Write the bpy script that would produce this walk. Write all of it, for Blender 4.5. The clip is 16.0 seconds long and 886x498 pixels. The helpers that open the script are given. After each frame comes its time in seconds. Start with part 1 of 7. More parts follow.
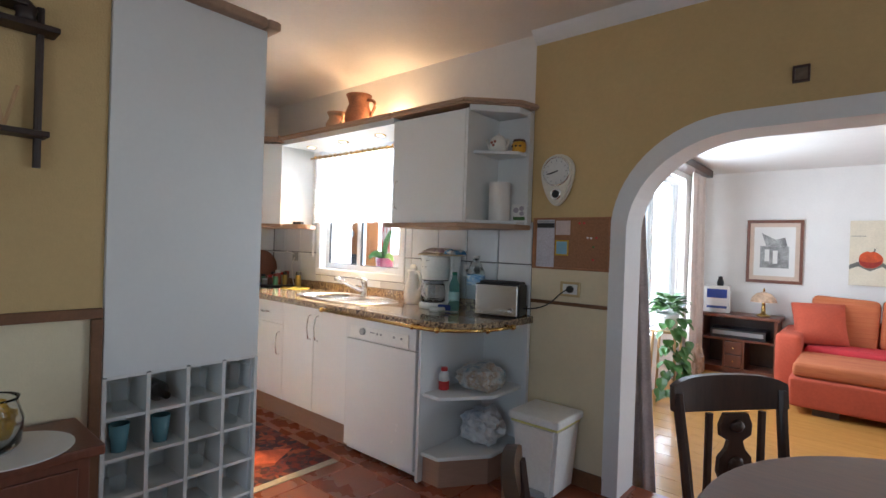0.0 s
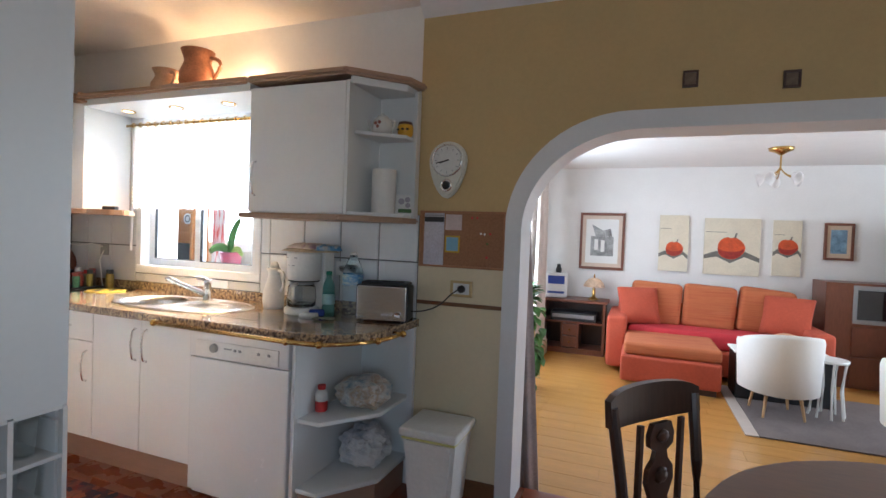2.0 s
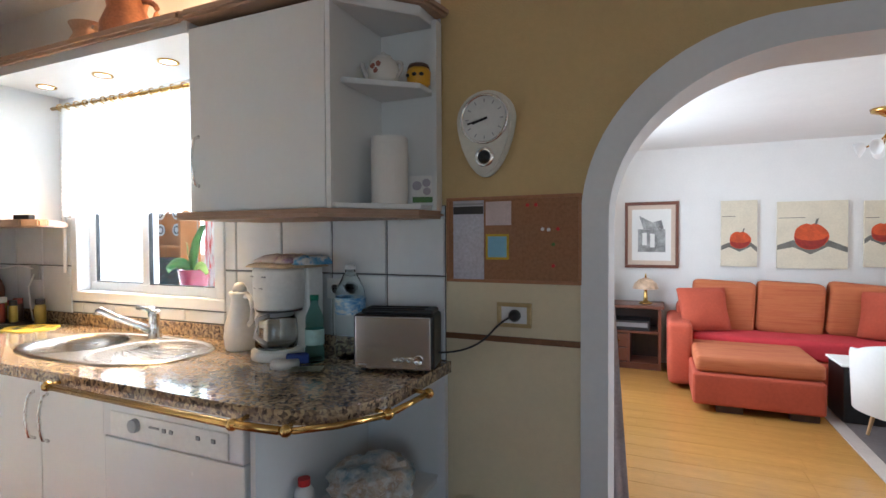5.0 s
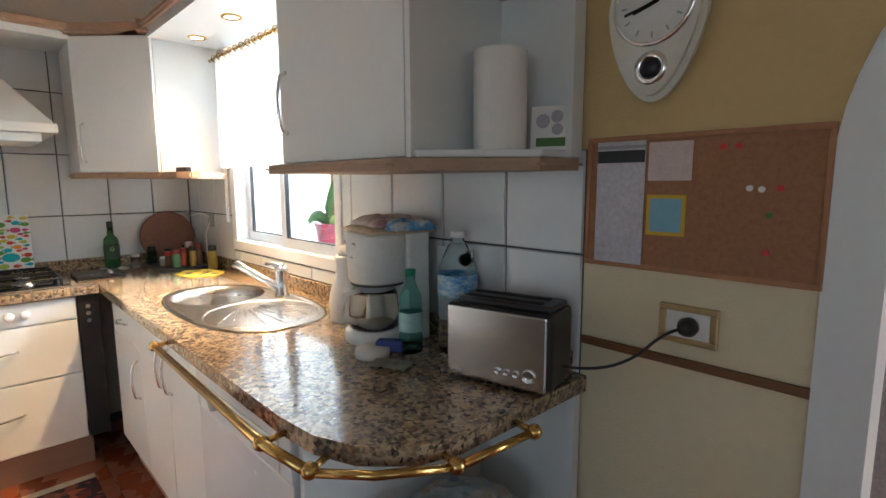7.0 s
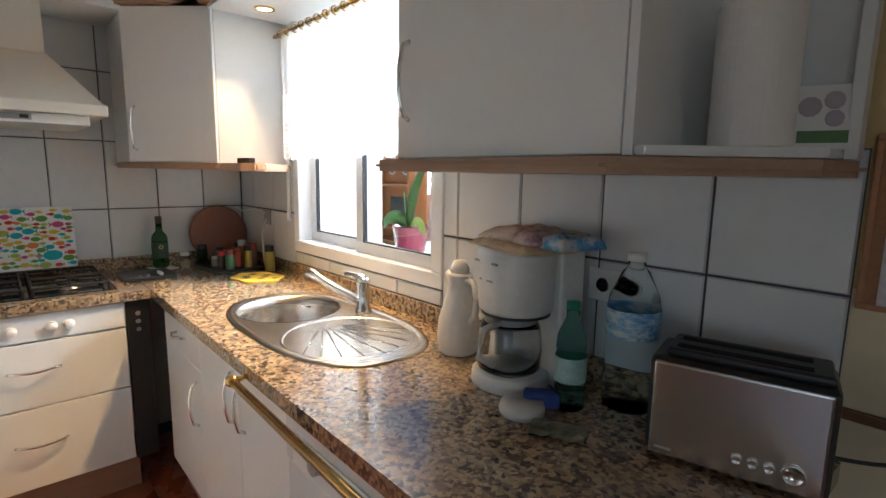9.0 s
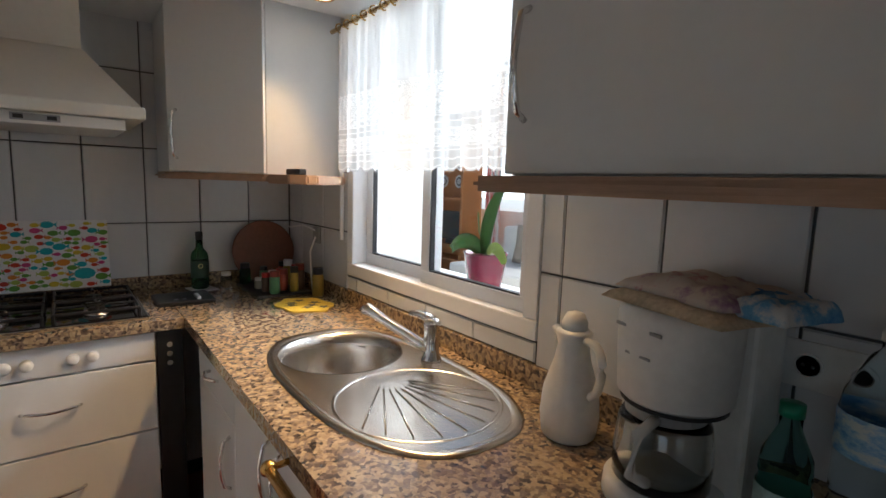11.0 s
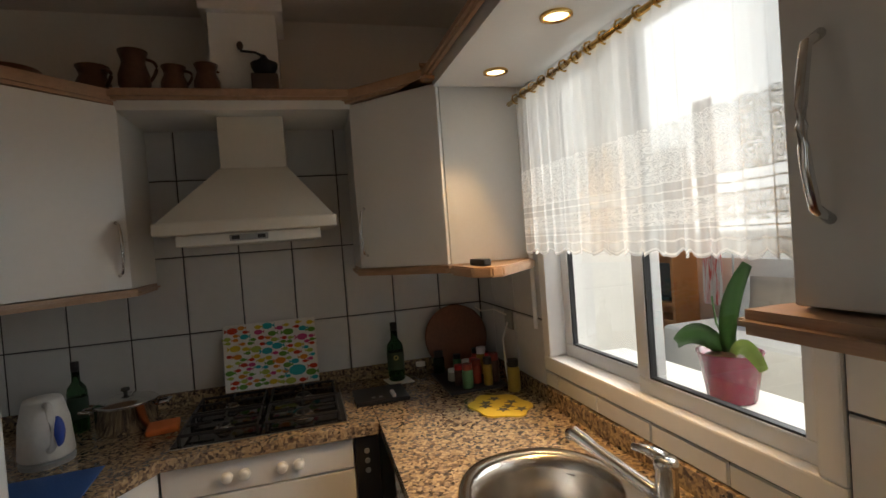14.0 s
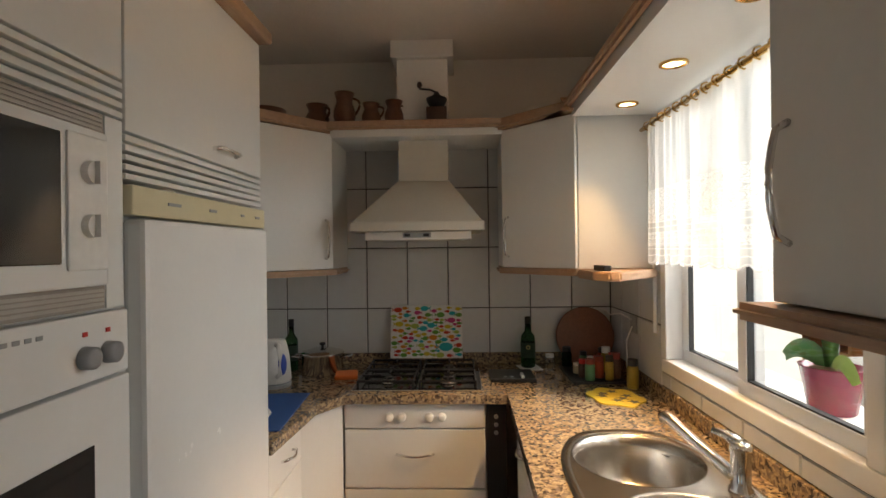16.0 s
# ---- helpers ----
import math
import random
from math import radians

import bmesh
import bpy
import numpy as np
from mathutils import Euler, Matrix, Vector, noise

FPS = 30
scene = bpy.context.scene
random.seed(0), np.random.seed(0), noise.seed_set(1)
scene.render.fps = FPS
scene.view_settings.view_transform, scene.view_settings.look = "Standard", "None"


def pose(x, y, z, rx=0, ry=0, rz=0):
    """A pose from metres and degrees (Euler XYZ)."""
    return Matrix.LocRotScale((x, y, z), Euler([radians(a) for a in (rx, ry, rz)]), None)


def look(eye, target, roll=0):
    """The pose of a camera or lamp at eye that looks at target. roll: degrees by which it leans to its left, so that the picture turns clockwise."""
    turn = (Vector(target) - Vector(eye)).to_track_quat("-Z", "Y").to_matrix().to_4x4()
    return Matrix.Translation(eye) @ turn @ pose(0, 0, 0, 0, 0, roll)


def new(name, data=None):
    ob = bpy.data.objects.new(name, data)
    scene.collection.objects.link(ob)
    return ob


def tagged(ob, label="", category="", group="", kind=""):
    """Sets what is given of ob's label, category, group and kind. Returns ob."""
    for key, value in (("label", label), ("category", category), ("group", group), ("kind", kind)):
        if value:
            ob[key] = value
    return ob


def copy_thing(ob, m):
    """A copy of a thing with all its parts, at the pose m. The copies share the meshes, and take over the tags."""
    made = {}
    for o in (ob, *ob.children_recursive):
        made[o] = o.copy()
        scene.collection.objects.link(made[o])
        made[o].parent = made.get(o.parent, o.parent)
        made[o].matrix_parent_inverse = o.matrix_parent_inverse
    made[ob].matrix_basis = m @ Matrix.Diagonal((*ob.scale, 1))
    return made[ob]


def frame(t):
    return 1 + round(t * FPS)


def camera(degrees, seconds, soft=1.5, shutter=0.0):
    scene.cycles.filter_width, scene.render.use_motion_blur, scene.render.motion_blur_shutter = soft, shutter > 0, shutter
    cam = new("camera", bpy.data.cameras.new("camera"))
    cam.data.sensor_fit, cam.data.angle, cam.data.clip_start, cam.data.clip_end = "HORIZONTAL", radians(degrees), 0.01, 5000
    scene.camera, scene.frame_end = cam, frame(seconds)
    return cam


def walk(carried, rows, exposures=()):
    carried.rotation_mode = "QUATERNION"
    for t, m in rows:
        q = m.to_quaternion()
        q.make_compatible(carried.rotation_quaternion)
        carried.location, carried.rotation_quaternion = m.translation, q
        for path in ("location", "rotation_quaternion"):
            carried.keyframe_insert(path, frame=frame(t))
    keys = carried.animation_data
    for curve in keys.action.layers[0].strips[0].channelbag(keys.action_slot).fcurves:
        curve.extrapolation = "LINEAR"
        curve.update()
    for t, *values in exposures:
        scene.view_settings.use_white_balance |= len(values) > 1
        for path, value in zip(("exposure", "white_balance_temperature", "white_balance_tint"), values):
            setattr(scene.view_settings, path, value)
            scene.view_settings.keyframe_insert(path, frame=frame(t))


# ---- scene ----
cam = camera(83.2, 16.0)
PATH = [
    (0, (-0.380, 0.031, 1.295), (-1.678, 1.553, 1.286), 1.9),
    (0.5, (-0.508, 0.060, 1.317), (-1.600, 1.735, 1.309), 2.2),
    (1, (-0.607, 0.091, 1.312), (-1.564, 1.847, 1.301), 2.6),
    (1.5, (-0.712, 0.132, 1.326), (-1.529, 1.957, 1.285), 2.1),
    (2, (-0.801, 0.179, 1.348), (-1.529, 2.041, 1.299), 2.2),
    (2.5, (-0.938, 0.259, 1.331), (-1.542, 2.166, 1.314), 1.0),
    (3, (-1.053, 0.313, 1.337), (-1.578, 2.242, 1.318), 0.3),
    (3.5, (-1.101, 0.411, 1.335), (-1.632, 2.339, 1.299), 0.1),
    (3.7, (-1.085, 0.447, 1.336), (-1.664, 2.362, 1.303), -0.3),
    (5.8, (-1.260, 1.354, 1.352), (-2.276, 3.072, 1.248), -0.3),
    (6, (-1.258, 1.419, 1.357), (-2.368, 3.076, 1.230), -0.6),
    (6.5, (-1.261, 1.516, 1.342), (-2.558, 3.026, 1.177), 0.4),
    (7, (-1.276, 1.542, 1.383), (-2.696, 2.927, 1.118), -0.2),
    (7.5, (-1.456, 1.570, 1.372), (-2.931, 2.895, 1.109), 0.4),
    (8, (-1.592, 1.540, 1.387), (-3.071, 2.859, 1.115), 0.5),
    (8.5, (-1.685, 1.527, 1.398), (-3.160, 2.844, 1.101), 0.8),
    (8.7, (-1.716, 1.528, 1.403), (-3.181, 2.857, 1.107), 0.9),
    (10.8, (-2.037, 1.651, 1.410), (-3.587, 2.887, 1.139), 2.2),
    (11, (-2.113, 1.666, 1.420), (-3.689, 2.871, 1.164), 1.8),
    (11.5, (-2.268, 1.678, 1.415), (-3.897, 2.816, 1.195), -0.6),
    (12, (-2.379, 1.702, 1.434), (-4.055, 2.775, 1.232), -2.4),
    (12.5, (-2.410, 1.768, 1.477), (-4.148, 2.741, 1.299), -3.1),
    (13, (-2.415, 1.809, 1.489), (-4.245, 2.604, 1.347), -4.2),
    (13.5, (-2.396, 1.826, 1.515), (-4.286, 2.473, 1.419), -4.9),
    (14, (-2.350, 1.798, 1.541), (-4.278, 2.330, 1.495), -4.3),
    (14.5, (-2.274, 1.743, 1.546), (-4.218, 2.214, 1.560), -3.6),
    (15, (-2.150, 1.721, 1.543), (-4.116, 2.093, 1.560), -2.4),
    (15.5, (-2.041, 1.727, 1.533), (-4.031, 1.921, 1.559), -1.7),
    (16, (-1.968, 1.806, 1.528), (-3.967, 1.739, 1.531), -0.7),
]
walk(cam, [(t, look(eye, target, roll)) for t, eye, target, roll in PATH], [(0.0, 0.42, 5600, 8), (3.7, 0.45, 5450, 8), (6.5, 0.45, 5650, 5), (8.5, 0.0, 5750, 6), (10.8, -0.95, 5850, 9), (12.5, -1.85, 6250, 9), (14.0, -1.65, 6900, 9), (16.0, -0.95, 7000, 9)])

# ---------------------------------------------------------------- light
SUN_EL, SUN_AZ = 48.0, 20.0
world = bpy.data.worlds.new("world")
scene.world = world
world.use_nodes = True
wn = world.node_tree.nodes
sky = wn.new("ShaderNodeTexSky")
sky.sky_type = "NISHITA"
sky.sun_disc = False
sky.sun_elevation, sky.sun_rotation = radians(SUN_EL), radians(SUN_AZ)
wn["Background"].inputs[1].default_value = 0.15
world.node_tree.links.new(sky.outputs[0], wn["Background"].inputs[0])


def lamp(name, kind, m, power, colour, size=0.1, size_y=None, angle=None):
    d = bpy.data.lights.new(name, kind)
    d.energy, d.color = power, colour
    if kind == "AREA":
        d.shape, d.size, d.size_y = "RECTANGLE", size, size_y or size
    elif kind == "SUN":
        d.angle = radians(angle)
    else:
        d.shadow_soft_size = size
        if kind == "SPOT":
            d.spot_size, d.spot_blend = radians(angle), 0.6
    ob = new(name, d)
    ob.matrix_world = m
    return ob


lamp("sun", "SUN", look((0, 0, 0), (-math.sin(radians(SUN_AZ)), -math.cos(radians(SUN_AZ)), -math.tan(radians(SUN_EL)))), 4.0, (1, 0.95, 0.87), angle=0.6)
# area lamps for daylight: outside the kitchen window and in the living room window; the living side lamp and the dining
# lamps behind the walk are added at unseen openings
lamp("kitchen_window_light", "AREA", look((-3.48, 4.3, 2.45), (-3.42, 1.2, 1.1)), 155, (0.92, 0.96, 1.0), 1.6, 0.9)
lamp("living_window_light", "AREA", pose(-2.15, 5.58, 1.32, 0, -90, 0), 55, (0.93, 0.97, 1.0), 1.7, 1.85)
lamp("living_side_light", "AREA", pose(3.62, 5.55, 1.4, 0, 90, 0), 64, (0.93, 0.97, 1.0), 1.5, 2.2)
# fill lamps added at unseen east and south openings of the dining room
lamp("dining_window_light", "AREA", pose(2.45, 0.0, 1.4, 0, 90, 0), 1.5, (0.88, 0.95, 1.0), 1.2, 1.8)
lamp("dining_door_light", "AREA", pose(0.2, -2.38, 1.35, 90, 0, 0), 11, (0.90, 0.96, 1.0), 2.0, 1.5)
for sx in (-3.92, -3.5, -3.08):
    lamp("downlight_lamp", "SPOT", look((sx, 2.46, 2.065), (sx, 2.10, 0.87)), {-3.92: 34, -3.5: 112, -3.08: 50}[sx], (1.0, 0.58, 0.22), 0.03, angle=74)

# bare lamps added over the pelmet for the warm glow on wall and ceiling
for sx in (-3.5, -3.06):
    lamp("downlight_back", "POINT", pose(sx, 2.54, 2.20), 3.2, (1.0, 0.60, 0.28), 0.02)

# ---------------------------------------------------------------- materials


def mat(name, colour, rough=0.5, metal=0.0, vary=0.08, scale=6.0, bump=0.0, bump_scale=60.0, spec=0.5, stretch=(1, 1, 1), per_object=0.0, coat=0.0):
    m = bpy.data.materials.new(name)
    m.use_nodes = True
    n, l = m.node_tree.nodes, m.node_tree.links
    b = n["Principled BSDF"]
    b.inputs["Roughness"].default_value, b.inputs["Metallic"].default_value = rough, metal
    b.inputs["Specular IOR Level"].default_value = spec
    b.inputs["Coat Weight"].default_value = coat
    tc = n.new("ShaderNodeTexCoord")
    mp = n.new("ShaderNodeMapping")
    mp.inputs["Scale"].default_value = stretch
    l.new(tc.outputs["Object"], mp.inputs[0])
    big, fine = n.new("ShaderNodeTexNoise"), n.new("ShaderNodeTexNoise")
    big.inputs["Scale"].default_value, fine.inputs["Scale"].default_value = scale, scale * 9
    big.inputs["Detail"].default_value = fine.inputs["Detail"].default_value = 4
    mix = n.new("ShaderNodeMath")
    mix.operation = "ADD"
    l.new(mp.outputs[0], big.inputs[0]), l.new(mp.outputs[0], fine.inputs[0])
    l.new(big.outputs[0], mix.inputs[0]), l.new(fine.outputs[0], mix.inputs[1])
    ramp = n.new("ShaderNodeMapRange")
    ramp.inputs[1].default_value, ramp.inputs[2].default_value = 0.6, 1.4
    ramp.inputs[3].default_value, ramp.inputs[4].default_value = 1 - vary, 1 + vary
    l.new(mix.outputs[0], ramp.inputs[0])
    value = ramp.outputs[0]
    if per_object:
        info, rnd, mul = n.new("ShaderNodeObjectInfo"), n.new("ShaderNodeMapRange"), n.new("ShaderNodeMath")
        rnd.inputs[3].default_value, rnd.inputs[4].default_value = 1 - per_object, 1 + per_object
        mul.operation = "MULTIPLY"
        l.new(info.outputs["Random"], rnd.inputs[0])
        l.new(value, mul.inputs[0]), l.new(rnd.outputs[0], mul.inputs[1])
        value = mul.outputs[0]
    col = n.new("ShaderNodeVectorMath")
    col.operation = "SCALE"
    col.inputs[0].default_value = colour
    l.new(value, col.inputs["Scale"])
    l.new(col.outputs[0], b.inputs["Base Color"])
    rr = n.new("ShaderNodeMapRange")
    rr.inputs[3].default_value, rr.inputs[4].default_value = max(rough - 0.06, 0.02), min(rough + 0.06, 1)
    l.new(big.outputs[0], rr.inputs[0])
    l.new(rr.outputs[0], b.inputs["Roughness"])
    if bump:
        bn, bp = n.new("ShaderNodeTexNoise"), n.new("ShaderNodeBump")
        bn.inputs["Scale"].default_value = bump_scale
        bn.inputs["Detail"].default_value = 3
        l.new(mp.outputs[0], bn.inputs[0])
        bp.inputs["Strength"].default_value = bump
        bp.inputs["Distance"].default_value = 0.01
        l.new(bn.outputs[0], bp.inputs["Height"])
        l.new(bp.outputs[0], b.inputs["Normal"])
    return m


def ramp_mat(name, stops, scale, rough, kind="VORONOI", stretch=(1, 1, 1), bump=0.0, metal=0.0, coat=0.0):
    """Colours dealt out by a cell or noise pattern: stone, wood, woven cloth."""
    m = bpy.data.materials.new(name)
    m.use_nodes = True
    n, l = m.node_tree.nodes, m.node_tree.links
    b = n["Principled BSDF"]
    b.inputs["Roughness"].default_value, b.inputs["Metallic"].default_value = rough, metal
    b.inputs["Coat Weight"].default_value = coat
    tc, mp = n.new("ShaderNodeTexCoord"), n.new("ShaderNodeMapping")
    mp.inputs["Scale"].default_value = stretch
    l.new(tc.outputs["Object"], mp.inputs[0])
    nz = n.new("ShaderNodeTexNoise")
    nz.inputs["Scale"].default_value = scale
    nz.inputs["Detail"].default_value = 5
    nz.inputs["Roughness"].default_value = 0.65
    l.new(mp.outputs[0], nz.inputs[0])
    src = nz.outputs[0]
    if kind == "VORONOI":
        v = n.new("ShaderNodeTexVoronoi")
        v.inputs["Scale"].default_value = scale
        mixv = n.new("ShaderNodeVectorMath")
        mixv.operation = "MULTIPLY_ADD"
        mixv.inputs[1].default_value = (0.02, 0.02, 0.02)
        l.new(nz.outputs["Color"], mixv.inputs[0]), l.new(mp.outputs[0], mixv.inputs[2])
        l.new(mixv.outputs[0], v.inputs[0])
        sep, add = n.new("ShaderNodeSeparateColor"), n.new("ShaderNodeMath")
        l.new(v.outputs["Color"], sep.inputs[0])
        add.operation = "ADD"
        nz.inputs["Scale"].default_value = scale * 0.6
        sc = n.new("ShaderNodeMath")
        sc.operation = "MULTIPLY_ADD"
        sc.inputs[1].default_value, sc.inputs[2].default_value = 0.75, -0.37
        l.new(nz.outputs[0], sc.inputs[0])
        l.new(sep.outputs[0], add.inputs[0]), l.new(sc.outputs[0], add.inputs[1])
        src = add.outputs[0]
    cr = n.new("ShaderNodeValToRGB")
    el = cr.color_ramp.elements
    while len(el) < len(stops):
        el.new(0.5)
    for e, (p, c) in zip(el, stops):
        e.position, e.color = p, (*c, 1)
    l.new(src, cr.inputs[0])
    l.new(cr.outputs[0], b.inputs["Base Color"])
    if bump:
        bp = n.new("ShaderNodeBump")
        bp.inputs["Strength"].default_value, bp.inputs["Distance"].default_value = bump, 0.004
        l.new(src, bp.inputs["Height"])
        l.new(bp.outputs[0], b.inputs["Normal"])
    return m


def glass_mat(name, colour=(1, 1, 1), rough=0.0, ior=1.45):
    m = bpy.data.materials.new(name)
    m.use_nodes = True
    b = m.node_tree.nodes["Principled BSDF"]
    b.inputs["Base Color"].default_value = (*colour, 1)
    b.inputs["Transmission Weight"].default_value = 1
    b.inputs["Roughness"].default_value, b.inputs["IOR"].default_value = rough, ior
    return m


def glow_mat(name, colour, strength):
    m = bpy.data.materials.new(name)
    m.use_nodes = True
    b = m.node_tree.nodes["Principled BSDF"]
    b.inputs["Emission Color"].default_value = (*colour, 1)
    b.inputs["Emission Strength"].default_value = strength
    return m


WHITE_WALL = mat("white_plaster", (0.78, 0.76, 0.73), 0.8, bump=0.15, bump_scale=120, vary=0.03)
CEIL = mat("ceiling_paint", (0.74, 0.70, 0.66), 0.75, bump=0.1, vary=0.04)
OCHRE = mat("ochre_paint", (0.56, 0.41, 0.19), 0.75, bump=0.2, bump_scale=150, vary=0.05)
CREAM = mat("cream_paint", (0.70, 0.61, 0.42), 0.7, bump=0.2, bump_scale=150, vary=0.04)
TRIMW = mat("white_trim_paint", (0.74, 0.75, 0.76), 0.5, vary=0.03)
LAM = mat("white_laminate", (0.74, 0.75, 0.74), 0.35, vary=0.02)
LAM_IN = mat("white_board", (0.72, 0.72, 0.69), 0.5, vary=0.03)
APPL = mat("white_enamel", (0.76, 0.77, 0.77), 0.25, vary=0.02)
CREAMPL = mat("cream_plastic", (0.62, 0.56, 0.38), 0.45, vary=0.03)
GREYVENT = mat("grey_vent", (0.34, 0.31, 0.28), 0.5)
TILE = mat("glazed_tile", (0.66, 0.68, 0.70), 0.12, vary=0.035, scale=3, bump=0.06, bump_scale=14, per_object=0.03)
GROUT = mat("dark_grout", (0.07, 0.075, 0.08), 0.9, vary=0.2)
GRANITE = ramp_mat("granite", [(0.0, (0.055, 0.045, 0.04)), (0.22, (0.14, 0.10, 0.075)), (0.45, (0.34, 0.245, 0.145)), (0.7, (0.48, 0.365, 0.225)), (0.92, (0.20, 0.15, 0.115))], 105, 0.13, coat=0.5)
OAKTRIM = mat("limed_oak_trim", (0.40, 0.26, 0.17), 0.45, vary=0.18, scale=12, stretch=(0.3, 4, 4))
PLINTH = mat("brown_plinth", (0.33, 0.205, 0.145), 0.5, vary=0.12, scale=5, stretch=(0.4, 0.4, 4))
REDTILE = mat("terracotta_floor", (0.24, 0.065, 0.028), 0.28, vary=0.11, scale=4, bump=0.08, bump_scale=20, per_object=0.05)
LAMFLOOR = mat("oak_floor", (0.52, 0.265, 0.065), 0.22, vary=0.14, scale=2, stretch=(1, 7, 1), per_object=0.035, coat=0.2)
CORK = ramp_mat("cork", [(0.3, (0.26, 0.128, 0.064)), (0.55, (0.32, 0.16, 0.082)), (0.8, (0.36, 0.185, 0.097))], 90, 0.9, "NOISE", bump=0.3)
DARKWOOD = mat("dark_walnut", (0.055, 0.026, 0.017), 0.35, vary=0.3, scale=8, stretch=(1, 1, 0.2))
MAHOG = mat("mahogany", (0.16, 0.055, 0.03), 0.35, vary=0.25, scale=8, stretch=(1, 1, 0.2))
TABLEW = mat("table_walnut", (0.20, 0.10, 0.055), 0.42, vary=0.2, scale=6, stretch=(0.3, 3, 1))
DADOWOOD = mat("stained_trim", (0.17, 0.075, 0.03), 0.5, vary=0.2, scale=12)
CHROME = mat("chrome", (0.8, 0.8, 0.8), 0.12, 1.0, vary=0.02)
STEEL = mat("brushed_steel", (0.62, 0.6, 0.57), 0.24, 1.0, vary=0.02, scale=4, stretch=(1, 14, 1))
STEELV = mat("toaster_steel", (0.74, 0.72, 0.70), 0.24, 1.0, vary=0.02, scale=3)
BRASS = mat("brass", (0.62, 0.40, 0.13), 0.22, 1.0, vary=0.06)
GOLD = mat("worn_gilt", (0.55, 0.42, 0.22), 0.35, 0.9)
BLACKP = mat("black_plastic", (0.018, 0.018, 0.02), 0.4)
BLACKM = mat("black_iron", (0.015, 0.015, 0.017), 0.5, 0.3)
BLACKG = mat("black_glass", (0.012, 0.012, 0.014), 0.06, spec=0.6)
WHITEP = mat("white_plastic", (0.76, 0.76, 0.74), 0.35)
GREYP = mat("grey_plastic", (0.30, 0.31, 0.32), 0.4)
PAPER = mat("paper", (0.76, 0.75, 0.72), 0.9, vary=0.03, bump=0.1)
PAPERP = mat("printed_paper", (0.52, 0.50, 0.50), 0.8, vary=0.2, scale=30)
BLUEN = mat("blue_note", (0.22, 0.42, 0.55), 0.8)
YELLOW = mat("yellow_card", (0.58, 0.38, 0.03), 0.7)
RED = mat("red_plastic", (0.55, 0.03, 0.03), 0.4)
ORANGE = mat("orange_cloth", (0.55, 0.14, 0.03), 0.9, bump=0.3)
BLUEMAT = mat("blue_mat", (0.02, 0.09, 0.32), 0.7, bump=0.2, bump_scale=200)
THINGLASS = mat("thin_clear_glass", (0.66, 0.72, 0.72), 0.08, vary=0.03)
THINGLASS.node_tree.nodes["Principled BSDF"].inputs["Alpha"].default_value = 0.14
GREENG = glass_mat("green_glass", (0.07, 0.28, 0.10))
CLEARG = glass_mat("clear_glass", (0.97, 0.99, 0.99))
BLUEG = glass_mat("blue_tint_plastic", (0.84, 0.92, 0.95), 0.05, 1.12)
GREENPL = glass_mat("green_tint_plastic", (0.35, 0.66, 0.6), 0.05, 1.12)
POTTERY = mat("brown_pottery", (0.11, 0.045, 0.025), 0.35, vary=0.3)
POTTERY2 = mat("orange_pottery", (0.34, 0.13, 0.06), 0.5, vary=0.35, scale=9)
POTTERY3 = mat("pale_pottery", (0.42, 0.27, 0.18), 0.7, vary=0.25, scale=9)
MAGENTA = mat("magenta_pot", (0.17, 0.009, 0.03), 0.25)
LEAF = mat("leaf", (0.07, 0.16, 0.035), 0.4, vary=0.25, scale=15)
SOFA = mat("terracotta_fabric", (0.46, 0.085, 0.042), 0.95, vary=0.12, bump=0.3, bump_scale=300)
SOFAO = ramp_mat("orange_striped_fabric", [(0.36, (0.40, 0.10, 0.04)), (0.48, (0.48, 0.15, 0.055)), (0.60, (0.43, 0.115, 0.045)), (0.70, (0.50, 0.165, 0.07))], 5, 0.95, "NOISE", (0.3, 1.5, 7), bump=0.2)
SOFAR = mat("red_fabric", (0.52, 0.035, 0.045), 0.95, vary=0.1, bump=0.3, bump_scale=300)
TUBW = mat("white_upholstery", (0.80, 0.78, 0.74), 0.85, bump=0.2, bump_scale=200, vary=0.03)
LEGW = mat("pale_leg_wood", (0.52, 0.32, 0.15), 0.5)
GREYRUG = mat("grey_rug", (0.16, 0.13, 0.12), 0.95, vary=0.2, bump=0.5, bump_scale=200)
CURT = mat("brocade_curtain", (0.46, 0.39, 0.38), 0.85, vary=0.25, scale=10)
CURT2 = mat("beige_curtain", (0.55, 0.47, 0.42), 0.85, vary=0.15, scale=10)
PVC = mat("white_pvc", (0.80, 0.81, 0.82), 0.3, vary=0.02)
CANVAS = mat("canvas", (0.68, 0.61, 0.47), 0.8, vary=0.10, scale=7, bump=0.15)
PAINTO = mat("paint_orange", (0.54, 0.08, 0.018), 0.7, vary=0.4, scale=18)
PAINTG = mat("paint_grey", (0.16, 0.15, 0.13), 0.8, vary=0.3, scale=14)
LINEN = mat("terrace_white", (0.85, 0.83, 0.78), 0.8, vary=0.05)
TERRF = mat("terrace_tile", (0.72, 0.66, 0.56), 0.5, vary=0.08)
ORANGEW = mat("orange_pine", (0.50, 0.20, 0.06), 0.5, vary=0.2)
CUSH = mat("cushion_taupe", (0.42, 0.35, 0.28), 0.9, bump=0.2)

